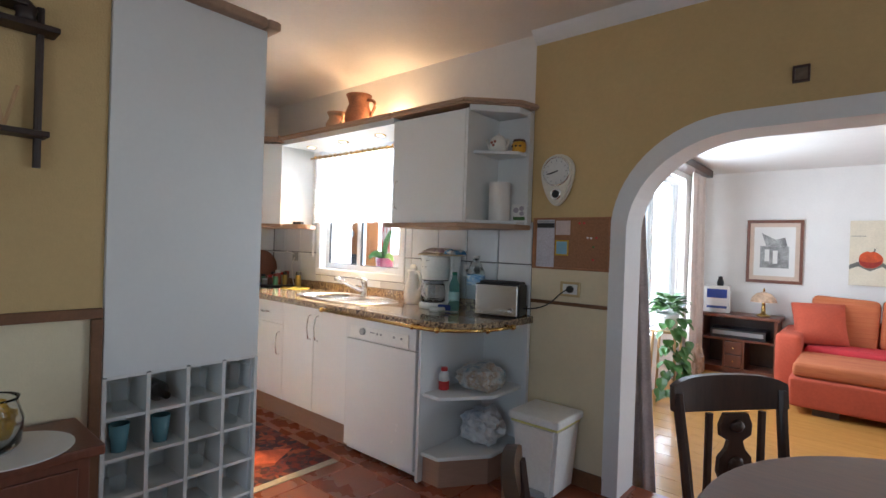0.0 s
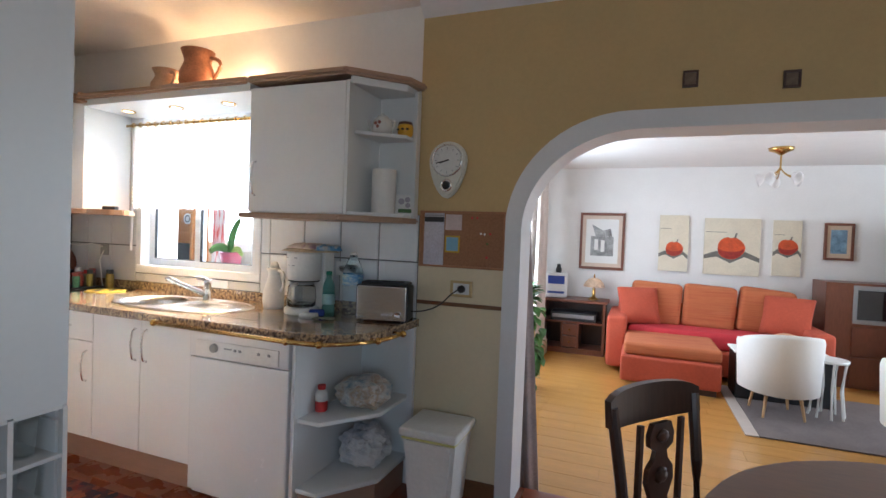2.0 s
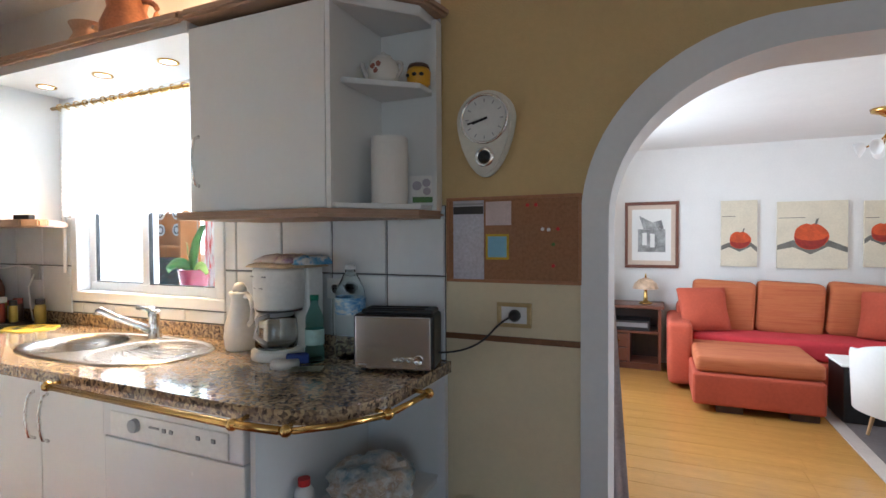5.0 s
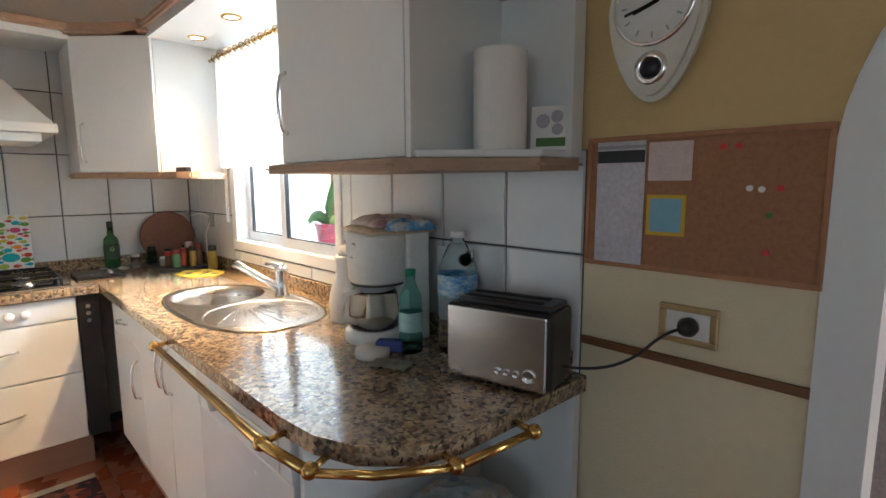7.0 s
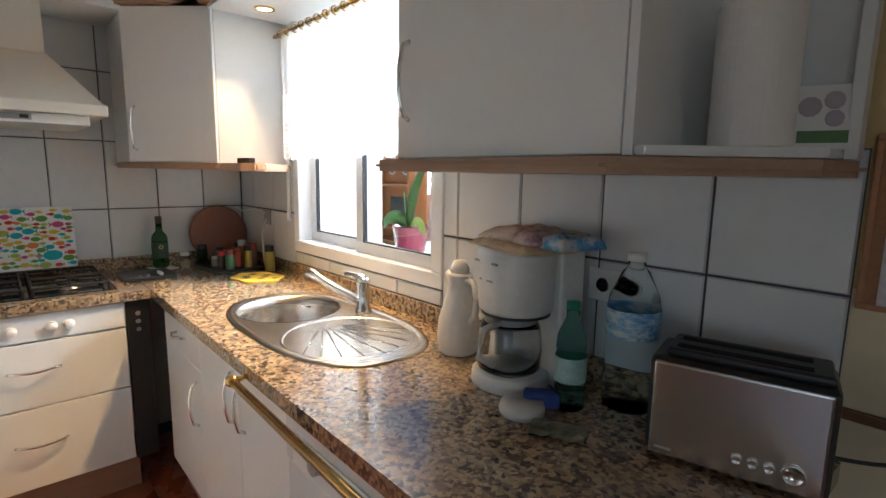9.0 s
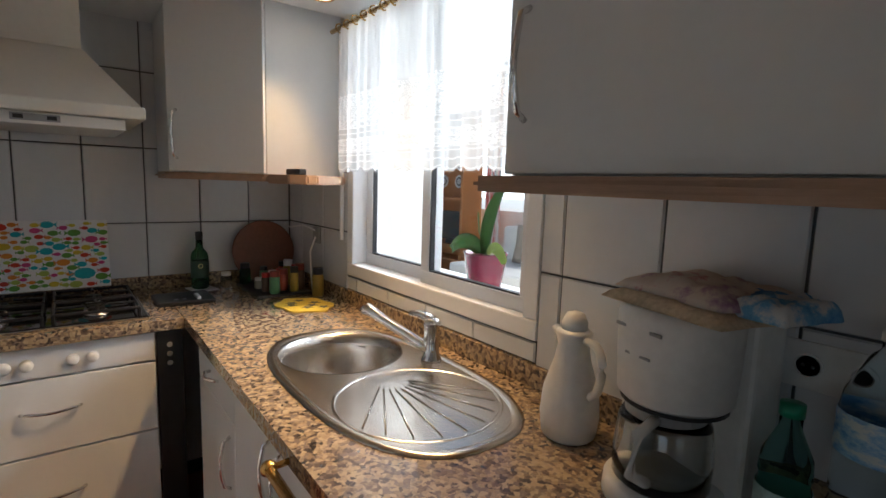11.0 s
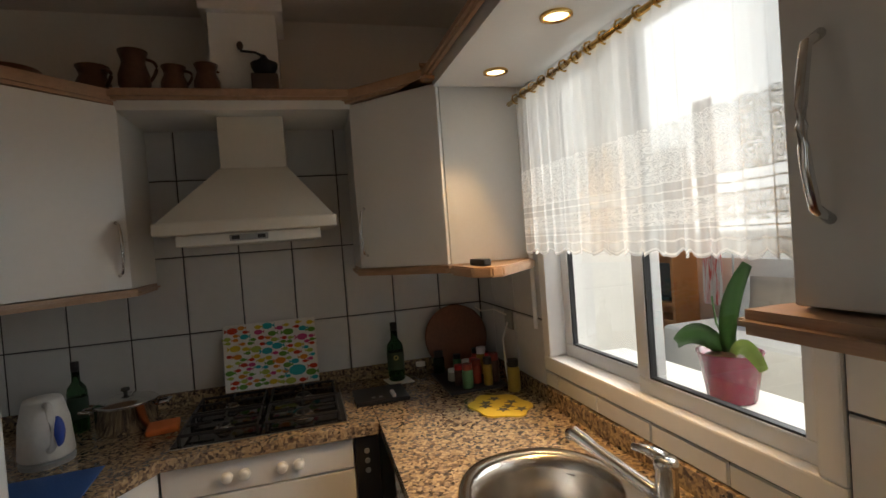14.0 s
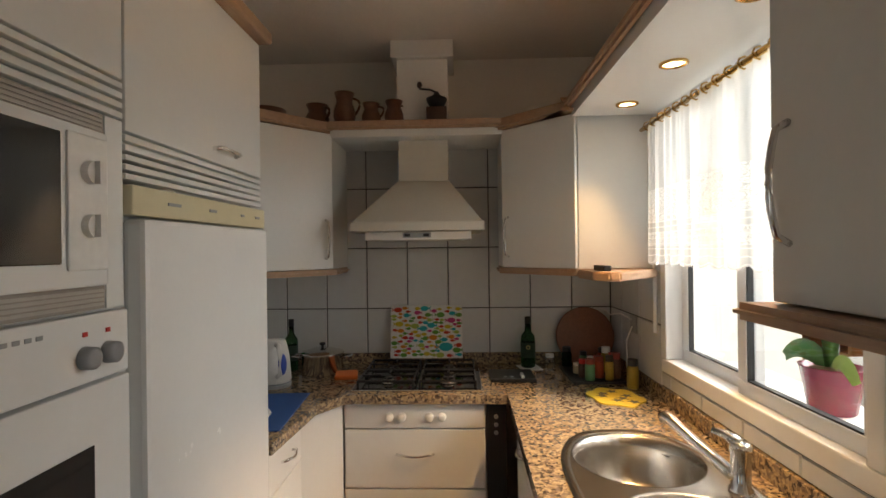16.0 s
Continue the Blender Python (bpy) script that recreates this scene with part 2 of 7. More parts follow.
# ---------------------------------------------------------------- building tools


def link(name, bm, material, parent=None, label="", smooth=False):
    me = bpy.data.meshes.new(name)
    bmesh.ops.recalc_face_normals(bm, faces=bm.faces[:])
    if smooth:
        for f in bm.faces:
            f.smooth = True
    bm.to_mesh(me)
    bm.free()
    me.materials.append(material)
    ob = new(name, me)
    if parent is not None:
        ob.parent = parent
    if label:
        ob["label"] = label
    return ob


def part(name, bm, material, parent, label="", smooth=False):
    return link(name, bm, material, parent, label, smooth)


def thing(name, label, category, at=(0, 0, 0), rz=0, group="", kind=""):
    ob = new(name)
    ob.empty_display_size = 0.05
    ob.matrix_world = pose(*at, 0, 0, rz)
    return tagged(ob, label, category, group, kind)


def box(x0, x1, y0, y1, z0, z1, bevel=0.0, seg=2, bm=None):
    bm2 = bmesh.new()
    bmesh.ops.create_cube(bm2, size=1)
    for v in bm2.verts:
        v.co = Vector((x0 + (v.co.x + 0.5) * (x1 - x0), y0 + (v.co.y + 0.5) * (y1 - y0), z0 + (v.co.z + 0.5) * (z1 - z0)))
    if bevel:
        bmesh.ops.bevel(bm2, geom=bm2.edges[:], offset=bevel, segments=seg, affect="EDGES", profile=0.6)
    return merge(bm, bm2)


def merge(bm, other):
    if bm is None:
        return other
    me = bpy.data.meshes.new("tmp")
    other.to_mesh(me)
    other.free()
    bm.from_mesh(me)
    bpy.data.meshes.remove(me)
    return bm


def prism(points, z0, z1, bevel=0.0, bm=None):
    """Upright prism over a plan outline."""
    b = bmesh.new()
    low = [b.verts.new((x, y, z0)) for x, y in points]
    top = [b.verts.new((x, y, z1)) for x, y in points]
    n = len(points)
    b.faces.new(low[::-1])
    b.faces.new(top)
    for i in range(n):
        b.faces.new((low[i], low[(i + 1) % n], top[(i + 1) % n], top[i]))
    if bevel:
        b.normal_update()
        edges = [e for e in b.edges if len(e.link_faces) == 2 and e.calc_face_angle(0) > 0.5]
        bmesh.ops.bevel(b, geom=edges, offset=bevel, segments=2, affect="EDGES")
    return merge(bm, b)


def lathe(profile, seg=24, centre=(0, 0), bm=None, cap=True):
    """Turned shape from (radius, height) pairs."""
    b = bmesh.new()
    rings = []
    for r, z in profile:
        rings.append([b.verts.new((centre[0] + r * math.cos(2 * math.pi * i / seg), centre[1] + r * math.sin(2 * math.pi * i / seg), z)) for i in range(seg)])
    for a, c in zip(rings, rings[1:]):
        for i in range(seg):
            b.faces.new((a[i], a[(i + 1) % seg], c[(i + 1) % seg], c[i]))
    if cap:
        b.faces.new(rings[0][::-1])
        b.faces.new(rings[-1])
    return merge(bm, b)


def tube(points, r, seg=8, bm=None, radii=None):
    """Round bar along a line of points."""
    b = bmesh.new()
    pts = [Vector(p) for p in points]
    rings = []
    for i, p in enumerate(pts):
        d = (pts[min(i + 1, len(pts) - 1)] - pts[max(i - 1, 0)]).normalized()
        u = d.cross(Vector((0, 0, 1)))
        if u.length < 0.05:
            u = d.cross(Vector((1, 0, 0)))
        u.normalize()
        w = d.cross(u)
        rr = radii[i] if radii else r
        rings.append([b.verts.new(p + rr * (math.cos(2 * math.pi * k / seg) * u + math.sin(2 * math.pi * k / seg) * w)) for k in range(seg)])
    for a, c in zip(rings, rings[1:]):
        for k in range(seg):
            b.faces.new((a[k], a[(k + 1) % seg], c[(k + 1) % seg], c[k]))
    b.faces.new(rings[0][::-1])
    b.faces.new(rings[-1])
    return merge(bm, b)


def arc(p0, p1, p2, n=8):
    """Points of a soft bend from p0 over p1 to p2."""
    p0, p1, p2 = Vector(p0), Vector(p1), Vector(p2)
    return [(1 - t) ** 2 * p0 + 2 * t * (1 - t) * p1 + t * t * p2 for t in [i / n for i in range(n + 1)]]


def blob(c, r, jitter=0.0, seed=1, sub=3, bm=None):
    b = bmesh.new()
    bmesh.ops.create_icosphere(b, subdivisions=sub, radius=1)
    for v in b.verts:
        k = 1 + jitter * noise.noise(v.co * 2.1 + Vector((seed, seed * 2.3, 0)))+ 0.5 * jitter * noise.noise(v.co * 5.3 + Vector((seed, 0, seed)))
        v.co = Vector((c[0] + v.co.x * r[0] * k, c[1] + v.co.y * r[1] * k, c[2] + v.co.z * r[2] * k))
    return merge(bm, b)


def moved(bm, m):
    bmesh.ops.transform(bm, matrix=m, verts=bm.verts[:])
    return bm


def structure(name, bm, material, label, category):
    return tagged(link(name, bm, material), label, category, kind="structure")


W, H, CEILZ = 2.64, -4.74, 2.58
LFZ, LBACK, LCEIL = -0.15, 7.46, 2.382   # living room: floor, far wall, ceiling

# ---------------------------------------------------------------- structure: kitchen and dining room
floor = structure("floor", box(H - 0.2, 3.2, -2.6, W + 0.22, -0.2, -0.004), GROUT, "dark red glazed tile floor of kitchen and dining room", "floor")
ceiling = structure("ceiling", box(H - 0.2, 3.2, -2.6, 2.86, CEILZ, CEILZ + 0.12), CEIL, "plain white painted plaster ceiling", "ceiling")
wall_west = structure("wall_west", box(H - 0.2, H, 0.35, 2.86, 0, CEILZ), WHITE_WALL, "white plaster kitchen wall behind the hob", "wall")
wall_south_kitchen = structure("wall_south_kitchen", box(H, -2.60, 0.35, 0.55, 0, CEILZ), WHITE_WALL, "white plaster wall behind the tall cabinets", "wall")
wall_dining_west = structure("wall_dining_west", box(-2.60, -2.40, -2.6, 0.587, 1.03, CEILZ), OCHRE, "ochre painted plaster wall above a wooden dado rail", "wall")
wall_dado = structure("wall_dado", box(-2.60, -2.40, -2.6, 0.587, 0, 1.03), CREAM, "cream painted lower part of the dining wall", "wall")
wso = box(-2.40, -0.85, -2.6, -2.4, 0, CEILZ)
box(1.25, 3.2, -2.6, -2.4, 0, CEILZ, bm=wso)
box(-0.85, 1.25, -2.6, -2.4, 0, 0.55, bm=wso)
box(-0.85, 1.25, -2.6, -2.4, 2.15, CEILZ, bm=wso)
structure("wall_south", wso, OCHRE, "ochre painted plaster wall", "wall")
# unseen wall; its opening is added for the east fill lamp
we = box(2.6, 2.8, -2.4, -1.0, 0, CEILZ)
box(2.6, 2.8, 1.0, 2.64, 0, CEILZ, bm=we)
box(2.6, 2.8, -1.0, 1.0, 0, 0.8, bm=we)
box(2.6, 2.8, -1.0, 1.0, 2.1, CEILZ, bm=we)
structure("wall_east", we, OCHRE, "unseen ochre painted plaster wall with an added opening for a lamp", "wall")

# window wall of the kitchen, with its opening
WX0, WX1, WZ0, WZ1 = -4.05, -2.965, 1.02, 2.14
wb = box(H, WX0, W, W + 0.22, 0, CEILZ)
box(WX0, WX1, W, W + 0.22, 0, WZ0, bm=wb)
box(WX0, WX1, W, W + 0.22, WZ1, CEILZ, bm=wb)
box(WX1, -1.92, W, W + 0.22, 0, CEILZ, bm=wb)
wall_north = structure("wall_north", wb, WHITE_WALL, "white plaster kitchen wall with the window", "wall")

# arch wall: the opening is a basket arch
AXL, AXR, ASP, ATOP, ARX = -1.345, 1.35, 1.40, 1.875, 0.54


def arch_line(grow, n=16):
    """Points (x, z) from the left foot over the crown to the right foot."""
    l, r, top, rx = AXL - grow, AXR + grow, ATOP + grow, ARX + grow * 0.4
    rz = top - ASP
    pts = [(l, 0.0)]
    pts += [(l + rx - rx * math.cos(a), ASP + rz * math.sin(a)) for a in [math.pi / 2 * i / n for i in range(n + 1)]]
    pts += [(r - rx + rx * math.sin(a), ASP + rz * math.cos(a)) for a in [math.pi / 2 * i / n for i in range(n + 1)]]
    return pts + [(r, 0.0)]


def band(outer, inner, y0, y1):
    b = bmesh.new()
    rows = [[b.verts.new((x, y, z)) for x, z in line] for line, y in ((outer, y0), (inner, y0), (inner, y1), (outer, y1))]
    for i in range(len(outer) - 1):
        for k in range(4):
            a, c = rows[k], rows[(k + 1) % 4]
            b.faces.new((a[i], a[i + 1], c[i + 1], c[i]))
    for i in (0, len(outer) - 1):
        b.faces.new([r[i] for r in rows])
    return b


line = arch_line(0.085)
over = [(x, z) for x, z in line[1:-1]]
bw = bmesh.new()
for y in (W, W + 0.20):
    vs = [(bw.verts.new((x, y, z)), bw.verts.new((x, y, CEILZ))) for x, z in over]
    for a, c in zip(vs, vs[1:]):
        if a[0].co.x < c[0].co.x - 1e-6:
            bw.faces.new((a[0], c[0], c[1], a[1]))
box(-1.92, line[0][0], W, W + 0.20, 1.22, CEILZ, bm=bw)
box(line[-1][0], 2.6, W, W + 0.20, 0, CEILZ, bm=bw)
wall_arch = structure("wall_arch", bw, OCHRE, "ochre painted plaster wall round the white arch", "wall")
structure("wall_arch_lower", box(-1.92, line[0][0], W, W + 0.20, 0, 1.22), CREAM, "cream painted lower wall beside the arch", "wall")
trim_arch = structure("trim_arch", band(line, arch_line(0.0), W - 0.014, W + 0.214), TRIMW, "broad white painted basket arch between dining and living room", "arch")

# coving where the ochre wall meets the ceiling
structure("trim_coving", moved(prism([(0, 0), (0.07, 0), (0.055, 0.02), (0.02, 0.055), (0, 0.07)], -1.92, 2.6, 0.0), Matrix(((0, 0, 1, 0), (-1, 0, 0, W), (0, -1, 0, CEILZ), (0, 0, 0, 1)))), TRIMW, "white plaster coving under the ceiling", "coving")
structure("trim_ceiling_panel", box(-1.55, 1.9, 0.0, 1.9, CEILZ - 0.018, CEILZ - 0.002, 0.006), TRIMW, "raised white plaster panel on the ceiling", "ceiling trim")
structure("trim_dado", box(-2.40, -2.378, -2.4, 0.585, 1.01, 1.045, 0.004), DADOWOOD, "brown stained wooden dado rail", "dado rail")
structure("trim_dado_post", box(-2.398, -2.376, 0.55, 0.585, 0.0, 1.008, 0.004), DADOWOOD, "brown stained upright end strip of the dado", "dado rail")
structure("trim_rail", box(-1.90, -1.425, W - 0.012, W - 0.001, 0.985, 1.005, 0.003), DADOWOOD, "thin brown wooden strip on the cream wall", "dado rail")
structure("baseboard", box(-1.90, -1.425, W - 0.014, W - 0.001, 0.0, 0.09, 0.003), DADOWOOD, "dark red tile skirting", "baseboard")

# ---------------------------------------------------------------- structure: living room
structure("floor_living", box(-2.3, 3.9, W + 0.221, LBACK + 0.2, -0.3, LFZ - 0.002), LAMFLOOR, "oak laminate floor of the living room, a step down", "floor")
structure("ceiling_living", box(-2.3, 3.9, W + 0.20, LBACK + 0.2, LCEIL, LCEIL + 0.1), WHITE_WALL, "white ceiling of the living room", "ceiling")
structure("wall_living_north", box(-2.3, 3.9, LBACK, LBACK + 0.2, -0.2, LCEIL), WHITE_WALL, "white plaster living room wall hung with pictures", "wall")
LWX = -2.085
lw = box(LWX - 0.2, LWX, W + 0.22, 4.62, -0.2, LCEIL)
box(LWX - 0.2, LWX, 6.534, LBACK, -0.2, LCEIL, bm=lw)
box(LWX - 0.2, LWX, 4.62, 6.534, -0.2, 0.443, bm=lw)
box(LWX - 0.2, LWX, 4.62, 6.534, 2.209, LCEIL, bm=lw)
structure("wall_living_west", lw, WHITE_WALL, "white living room wall with a wide window", "wall")
# east wall out of view, opened for the added side lamp
le = box(3.68, 3.88, W + 0.2, 4.4, -0.2, LCEIL)
box(3.68, 3.88, 6.7, LBACK, -0.2, LCEIL, bm=le)
box(3.68, 3.88, 4.4, 6.7, -0.2, 0.6, bm=le)
box(3.68, 3.88, 4.4, 6.7, 2.2, LCEIL, bm=le)
structure("wall_living_east", le, CREAM, "unseen cream living room wall with an added opening for a lamp", "wall")

# ---------------------------------------------------------------- terrace outside
structure("ground", box(-60, 60, -60, 60, -0.6, -0.31), TERRF, "pale ground round the house", "ground")
structure("terrace_floor", box(-9, -2.29, W + 0.22, 9.0, -0.3, 0.3), TERRF, "pale tiled terrace floor", "terrace")
structure("terrace_wall", box(-5.45, -5.25, W + 0.22, 4.0, 0.3, 3.0), LINEN, "white rendered terrace side wall", "wall")
structure("terrace_parapet", box(-9.0, -2.29, 5.6, 5.75, 0.3, 1.15), LINEN, "white rendered terrace parapet", "wall")
structure("backdrop", moved(box(-70, 40, -0.1, 0.1, -6, 30), Matrix.Translation((-20, 62, 0)) @ Matrix.Rotation(math.radians(14), 4, "Z")), glow_mat("bright_haze", (0.93, 0.97, 1.0), 5.5), "bright hazy sky beyond the terrace", "sky")
structure("wall_living_south", box(-2.3, -1.92, W + 0.221, W + 0.24, -0.2, LCEIL), WHITE_WALL, "white living room side of the kitchen wall", "wall")
structure("wall_living_southeast", box(2.6, 3.88, W, W + 0.2, -0.2, CEILZ), WHITE_WALL, "white living room corner wall", "wall")
structure("step_riser", box(-1.345, 1.35, W + 0.2205, W + 0.226, LFZ - 0.004, -0.004), REDTILE, "dark red tiled riser of the step", "step")

# ---------------------------------------------------------------- kitchen window
win = tagged(thing("window_1", "white plastic two-light sliding window over the sink", "window", kind="structure"), kind="structure")
fr = box(WX0, WX1, W - 0.012, W + 0.10, WZ0, WZ0 + 0.055, 0.006)
box(WX0, WX1, W - 0.012, W + 0.10, WZ1 - 0.055, WZ1, 0.006, bm=fr)
box(WX0, WX0 + 0.05, W - 0.012, W + 0.10, WZ0 + 0.055, WZ1 - 0.055, 0.006, bm=fr)
box(WX1 - 0.05, WX1, W - 0.012, W + 0.10, WZ0 + 0.055, WZ1 - 0.055, 0.006, bm=fr)
part("window_frame", fr, PVC, win)


def sash(x0, x1, y):
    s = box(x0, x1, y, y + 0.03, WZ0 + 0.055, WZ0 + 0.10, 0.004)
    box(x0, x1, y, y + 0.03, WZ1 - 0.10, WZ1 - 0.055, 0.004, bm=s)
    box(x0, x0 + 0.045, y, y + 0.03, WZ0 + 0.10, WZ1 - 0.10, 0.004, bm=s)
    box(x1 - 0.045, x1, y, y + 0.03, WZ0 + 0.10, WZ1 - 0.10, 0.004, bm=s)
    so = part("sash", s, PVC, win)
    g = part("pane", box(x0 + 0.04, x1 - 0.04, y + 0.012, y + 0.018, WZ0 + 0.095, WZ1 - 0.095), CLEARG, so)
    g.visible_shadow = False
    part("gasket", merge(box(x0 + 0.045, x0 + 0.05, y + 0.004, y + 0.026, WZ0 + 0.1, WZ1 - 0.1), box(x0 + 0.045, x1 - 0.045, y + 0.004, y + 0.026, WZ0 + 0.1, WZ0 + 0.105)), BLACKP, so)


sash(WX0 + 0.05, -3.50, W + 0.055)
sash(-3.54, WX1 - 0.05, W + 0.02)
structure("window_sill", box(WX0, WX1, W + 0.102, W + 0.34, WZ0 - 0.06, WZ0 + 0.035), LINEN, "white stone outer window sill", "sill")

# net curtain on a brass rod
LACE = bpy.data.materials.new("white_lace")
LACE.use_nodes = True
ln, ll = LACE.node_tree.nodes, LACE.node_tree.links
lb = ln["Principled BSDF"]
lb.inputs["Base Color"].default_value = (0.86, 0.85, 0.82, 1)
lb.inputs["Roughness"].default_value = 0.9
tl, tr = ln.new("ShaderNodeBsdfTranslucent"), ln.new("ShaderNodeBsdfTransparent")
tl.inputs[0].default_value = (0.72, 0.71, 0.68, 1)
m1, m2 = ln.new("ShaderNodeMixShader"), ln.new("ShaderNodeMixShader")
m1.inputs[0].default_value = 0.42
ll.new(lb.outputs[0], m1.inputs[1]), ll.new(tl.outputs[0], m1.inputs[2])
uv = ln.new("ShaderNodeUVMap")
sepx = ln.new("ShaderNodeSeparateXYZ")
ll.new(uv.outputs[0], sepx.inputs[0])


def mathn(op, a, b=None, c=None):
    nd = ln.new("ShaderNodeMath")
    nd.operation = op
    for k, v in enumerate((a, b, c)):
        if v is None:
            continue
        if isinstance(v, (int, float)):
            nd.inputs[k].default_value = v
        else:
            ll.new(v, nd.inputs[k])
    return nd.outputs[0]


# embroidery: scrolls in two bands near the hem, lines between, plain veil above
wav = ln.new("ShaderNodeTexNoise")
wav.inputs["Scale"].default_value, wav.inputs["Detail"].default_value, wav.inputs["Distortion"].default_value = 26, 1, 1.6
ll.new(uv.outputs[0], wav.inputs[0])
scroll = mathn("GREATER_THAN", mathn("ABSOLUTE", mathn("SINE", mathn("MULTIPLY", wav.outputs[0], 30.0))), 0.66)
vv = sepx.outputs[1]
inband = mathn("MAXIMUM", mathn("MULTIPLY", mathn("GREATER_THAN", vv, 0.10), mathn("LESS_THAN", vv, 0.20)), mathn("MULTIPLY", mathn("GREATER_THAN", vv, 0.27), mathn("LESS_THAN", vv, 0.50)))
lines = mathn("GREATER_THAN", mathn("SINE", mathn("MULTIPLY", vv, 170.0)), 0.86)
lineband = mathn("MULTIPLY", lines, mathn("LESS_THAN", vv, 0.30))
dense = mathn("MAXIMUM", mathn("MULTIPLY", scroll, inband), lineband)
opac = mathn("MULTIPLY_ADD", dense, 0.34, 0.64)
ll.new(opac, m2.inputs[0])
ll.new(tr.outputs[0], m2.inputs[1]), ll.new(m1.outputs[0], m2.inputs[2])
ll.new(m2.outputs[0], ln["Material Output"].inputs[0])


def drape(x0, x1, y, ztop, zbot, folds, depth, scallop, n=220, rows=14, along="x", flare=0.0):
    b = bmesh.new()
    uvl = b.loops.layers.uv.new("UVMap")
    grid = []
    for j in range(rows + 1):
        v = j / rows
        row = []
        for i in range(n + 1):
            u = i / n
            a = u * folds * 2 * math.pi
            d = depth * (0.5 + 0.5 * v) * (math.sin(a) + 0.35 * math.sin(a * 2.3 + 1.0) + 0.3 * math.sin(a * 0.37 + 2))
            z = ztop + (zbot - ztop) * v
            if j == rows:
                z -= scallop * abs(math.sin(u * folds * 1.7 * math.pi))
            s = x0 + (x1 - x0) * u + flare * v * (u - 0.5)
            row.append((b.verts.new((s, y + d, z) if along == "x" else (y + d, s, z)), u, 1 - v))
        grid.append(row)
    for j in range(rows):
        for i in range(n):
            q = (grid[j][i], grid[j][i + 1], grid[j + 1][i + 1], grid[j + 1][i])
            f = b.faces.new([k[0] for k in q])
            for lp, k in zip(f.loops, q):
                lp[uvl].uv = (k[1] * 1.3, k[2])
    return b


curt = thing("net_curtain", "sheer white embroidered net curtain with a scalloped hem", "curtain")
part("veil", drape(-4.04, -2.98, 2.575, 2.035, 1.475, 15, 0.011, 0.016), LACE, curt, smooth=True)
part("rod", tube([(-4.09, 2.575, 2.02), (-2.95, 2.575, 2.02)], 0.009, 10), BRASS, curt, "brass curtain rod", smooth=True)
for i in range(16):
    x = -4.02 + i * 1.03 / 15
    part("ring", tube([(x, 2.575 + 0.017 * math.cos(a), 2.02 + 0.017 * math.sin(a)) for a in [k * math.pi / 4 for k in range(9)]], 0.003, 5), BRASS, curt)
cord = thing("blind_cord_cover", "white plastic cord tube hanging beside the window", "blind cord")
part("cover", tube([(-4.085, W - 0.02, 1.47), (-4.085, W - 0.02, 1.17)], 0.009, 8), PVC, cord)

# ---------------------------------------------------------------- worktop and base units
FY = 2.035     # cabinet fronts of the window run
CT = 0.90
SINK = (-3.245, 2.325)
wt = thing("worktop", "speckled brown and black polished granite worktop with an upstand", "worktop")


def pill(cx, cy, a, b, n=48, p=2.6):
    out = []
    for i in range(n):
        t = 2 * math.pi * i / n
        c, s = math.cos(t), math.sin(t)
        out.append((cx + a * math.copysign(abs(c) ** (2 / p), c), cy + b * math.copysign(abs(s) ** (2 / p), s)))
    return out


def slab_with_hole(outline, hole, z0, z1):
    b = bmesh.new()
    loops = {}
    for z in (z0, z1):
        vo = [b.verts.new((x, y, z)) for x, y in outline]
        vh = [b.verts.new((x, y, z)) for x, y in hole]
        eo = [b.edges.new((vo[i], vo[(i + 1) % len(vo)])) for i in range(len(vo))]
        eh = [b.edges.new((vh[i], vh[(i + 1) % len(vh)])) for i in range(len(vh))]
        bmesh.ops.triangle_fill(b, use_beauty=True, edges=eo + eh)
        loops[z] = (vo, vh)
    for k in (0, 1):
        a, c = loops[z0][k], loops[z1][k]
        for i in range(len(a)):
            b.faces.new((a[i], a[(i + 1) % len(a)], c[(i + 1) % len(a)], c[i]))
    return b


main_out = [(H + 0.62, 2.005), (-2.22, 1.985), (-2.10, 1.995), (-2.01, 2.03), (-1.93, 2.11), (-1.90, 2.20), (-1.885, W - 0.001), (H + 0.001, W - 0.001), (H + 0.001, 2.005)]
part("slab", slab_with_hole(main_out, pill(SINK[0], SINK[1], 0.425, 0.215), CT - 0.04, CT), GRANITE, wt)
part("hob_slab", prism([(H + 0.001, 0.56), (H + 1.16, 0.56), (H + 1.16, 1.185), (H + 0.76, 1.215), (H + 0.62, 1.30), (H + 0.62, 2.004), (H + 0.001, 2.004)], CT - 0.04, CT, 0.003), GRANITE, wt)
up = box(H + 0.021, -1.92, W - 0.021, W - 0.001, CT, CT + 0.06, 0.003)
part("upstand", up, GRANITE, wt)
part("upstand", box(H + 0.001, H + 0.021, 0.57, W - 0.022, CT, CT + 0.06, 0.003), GRANITE, wt)

# brass rail along the edge of the worktop
rail = thing("rail", "polished brass towel rail along the worktop edge", "rail")
rp = [(-3.02, 1.955, 0.868), (-2.20, 1.935, 0.868), (-2.06, 1.95, 0.868)]
part("bar", tube(rp, 0.011, 10), BRASS, rail, smooth=True)
part("bar", tube([(-2.03, 1.96, 0.868), (-1.95, 2.03, 0.868), (-1.875, 2.14, 0.868)], 0.009, 10), BRASS, rail, smooth=True)
part("bar", tube([(-1.865, 2.17, 0.868), (-1.845, 2.36, 0.868)], 0.009, 10), BRASS, rail, smooth=True)
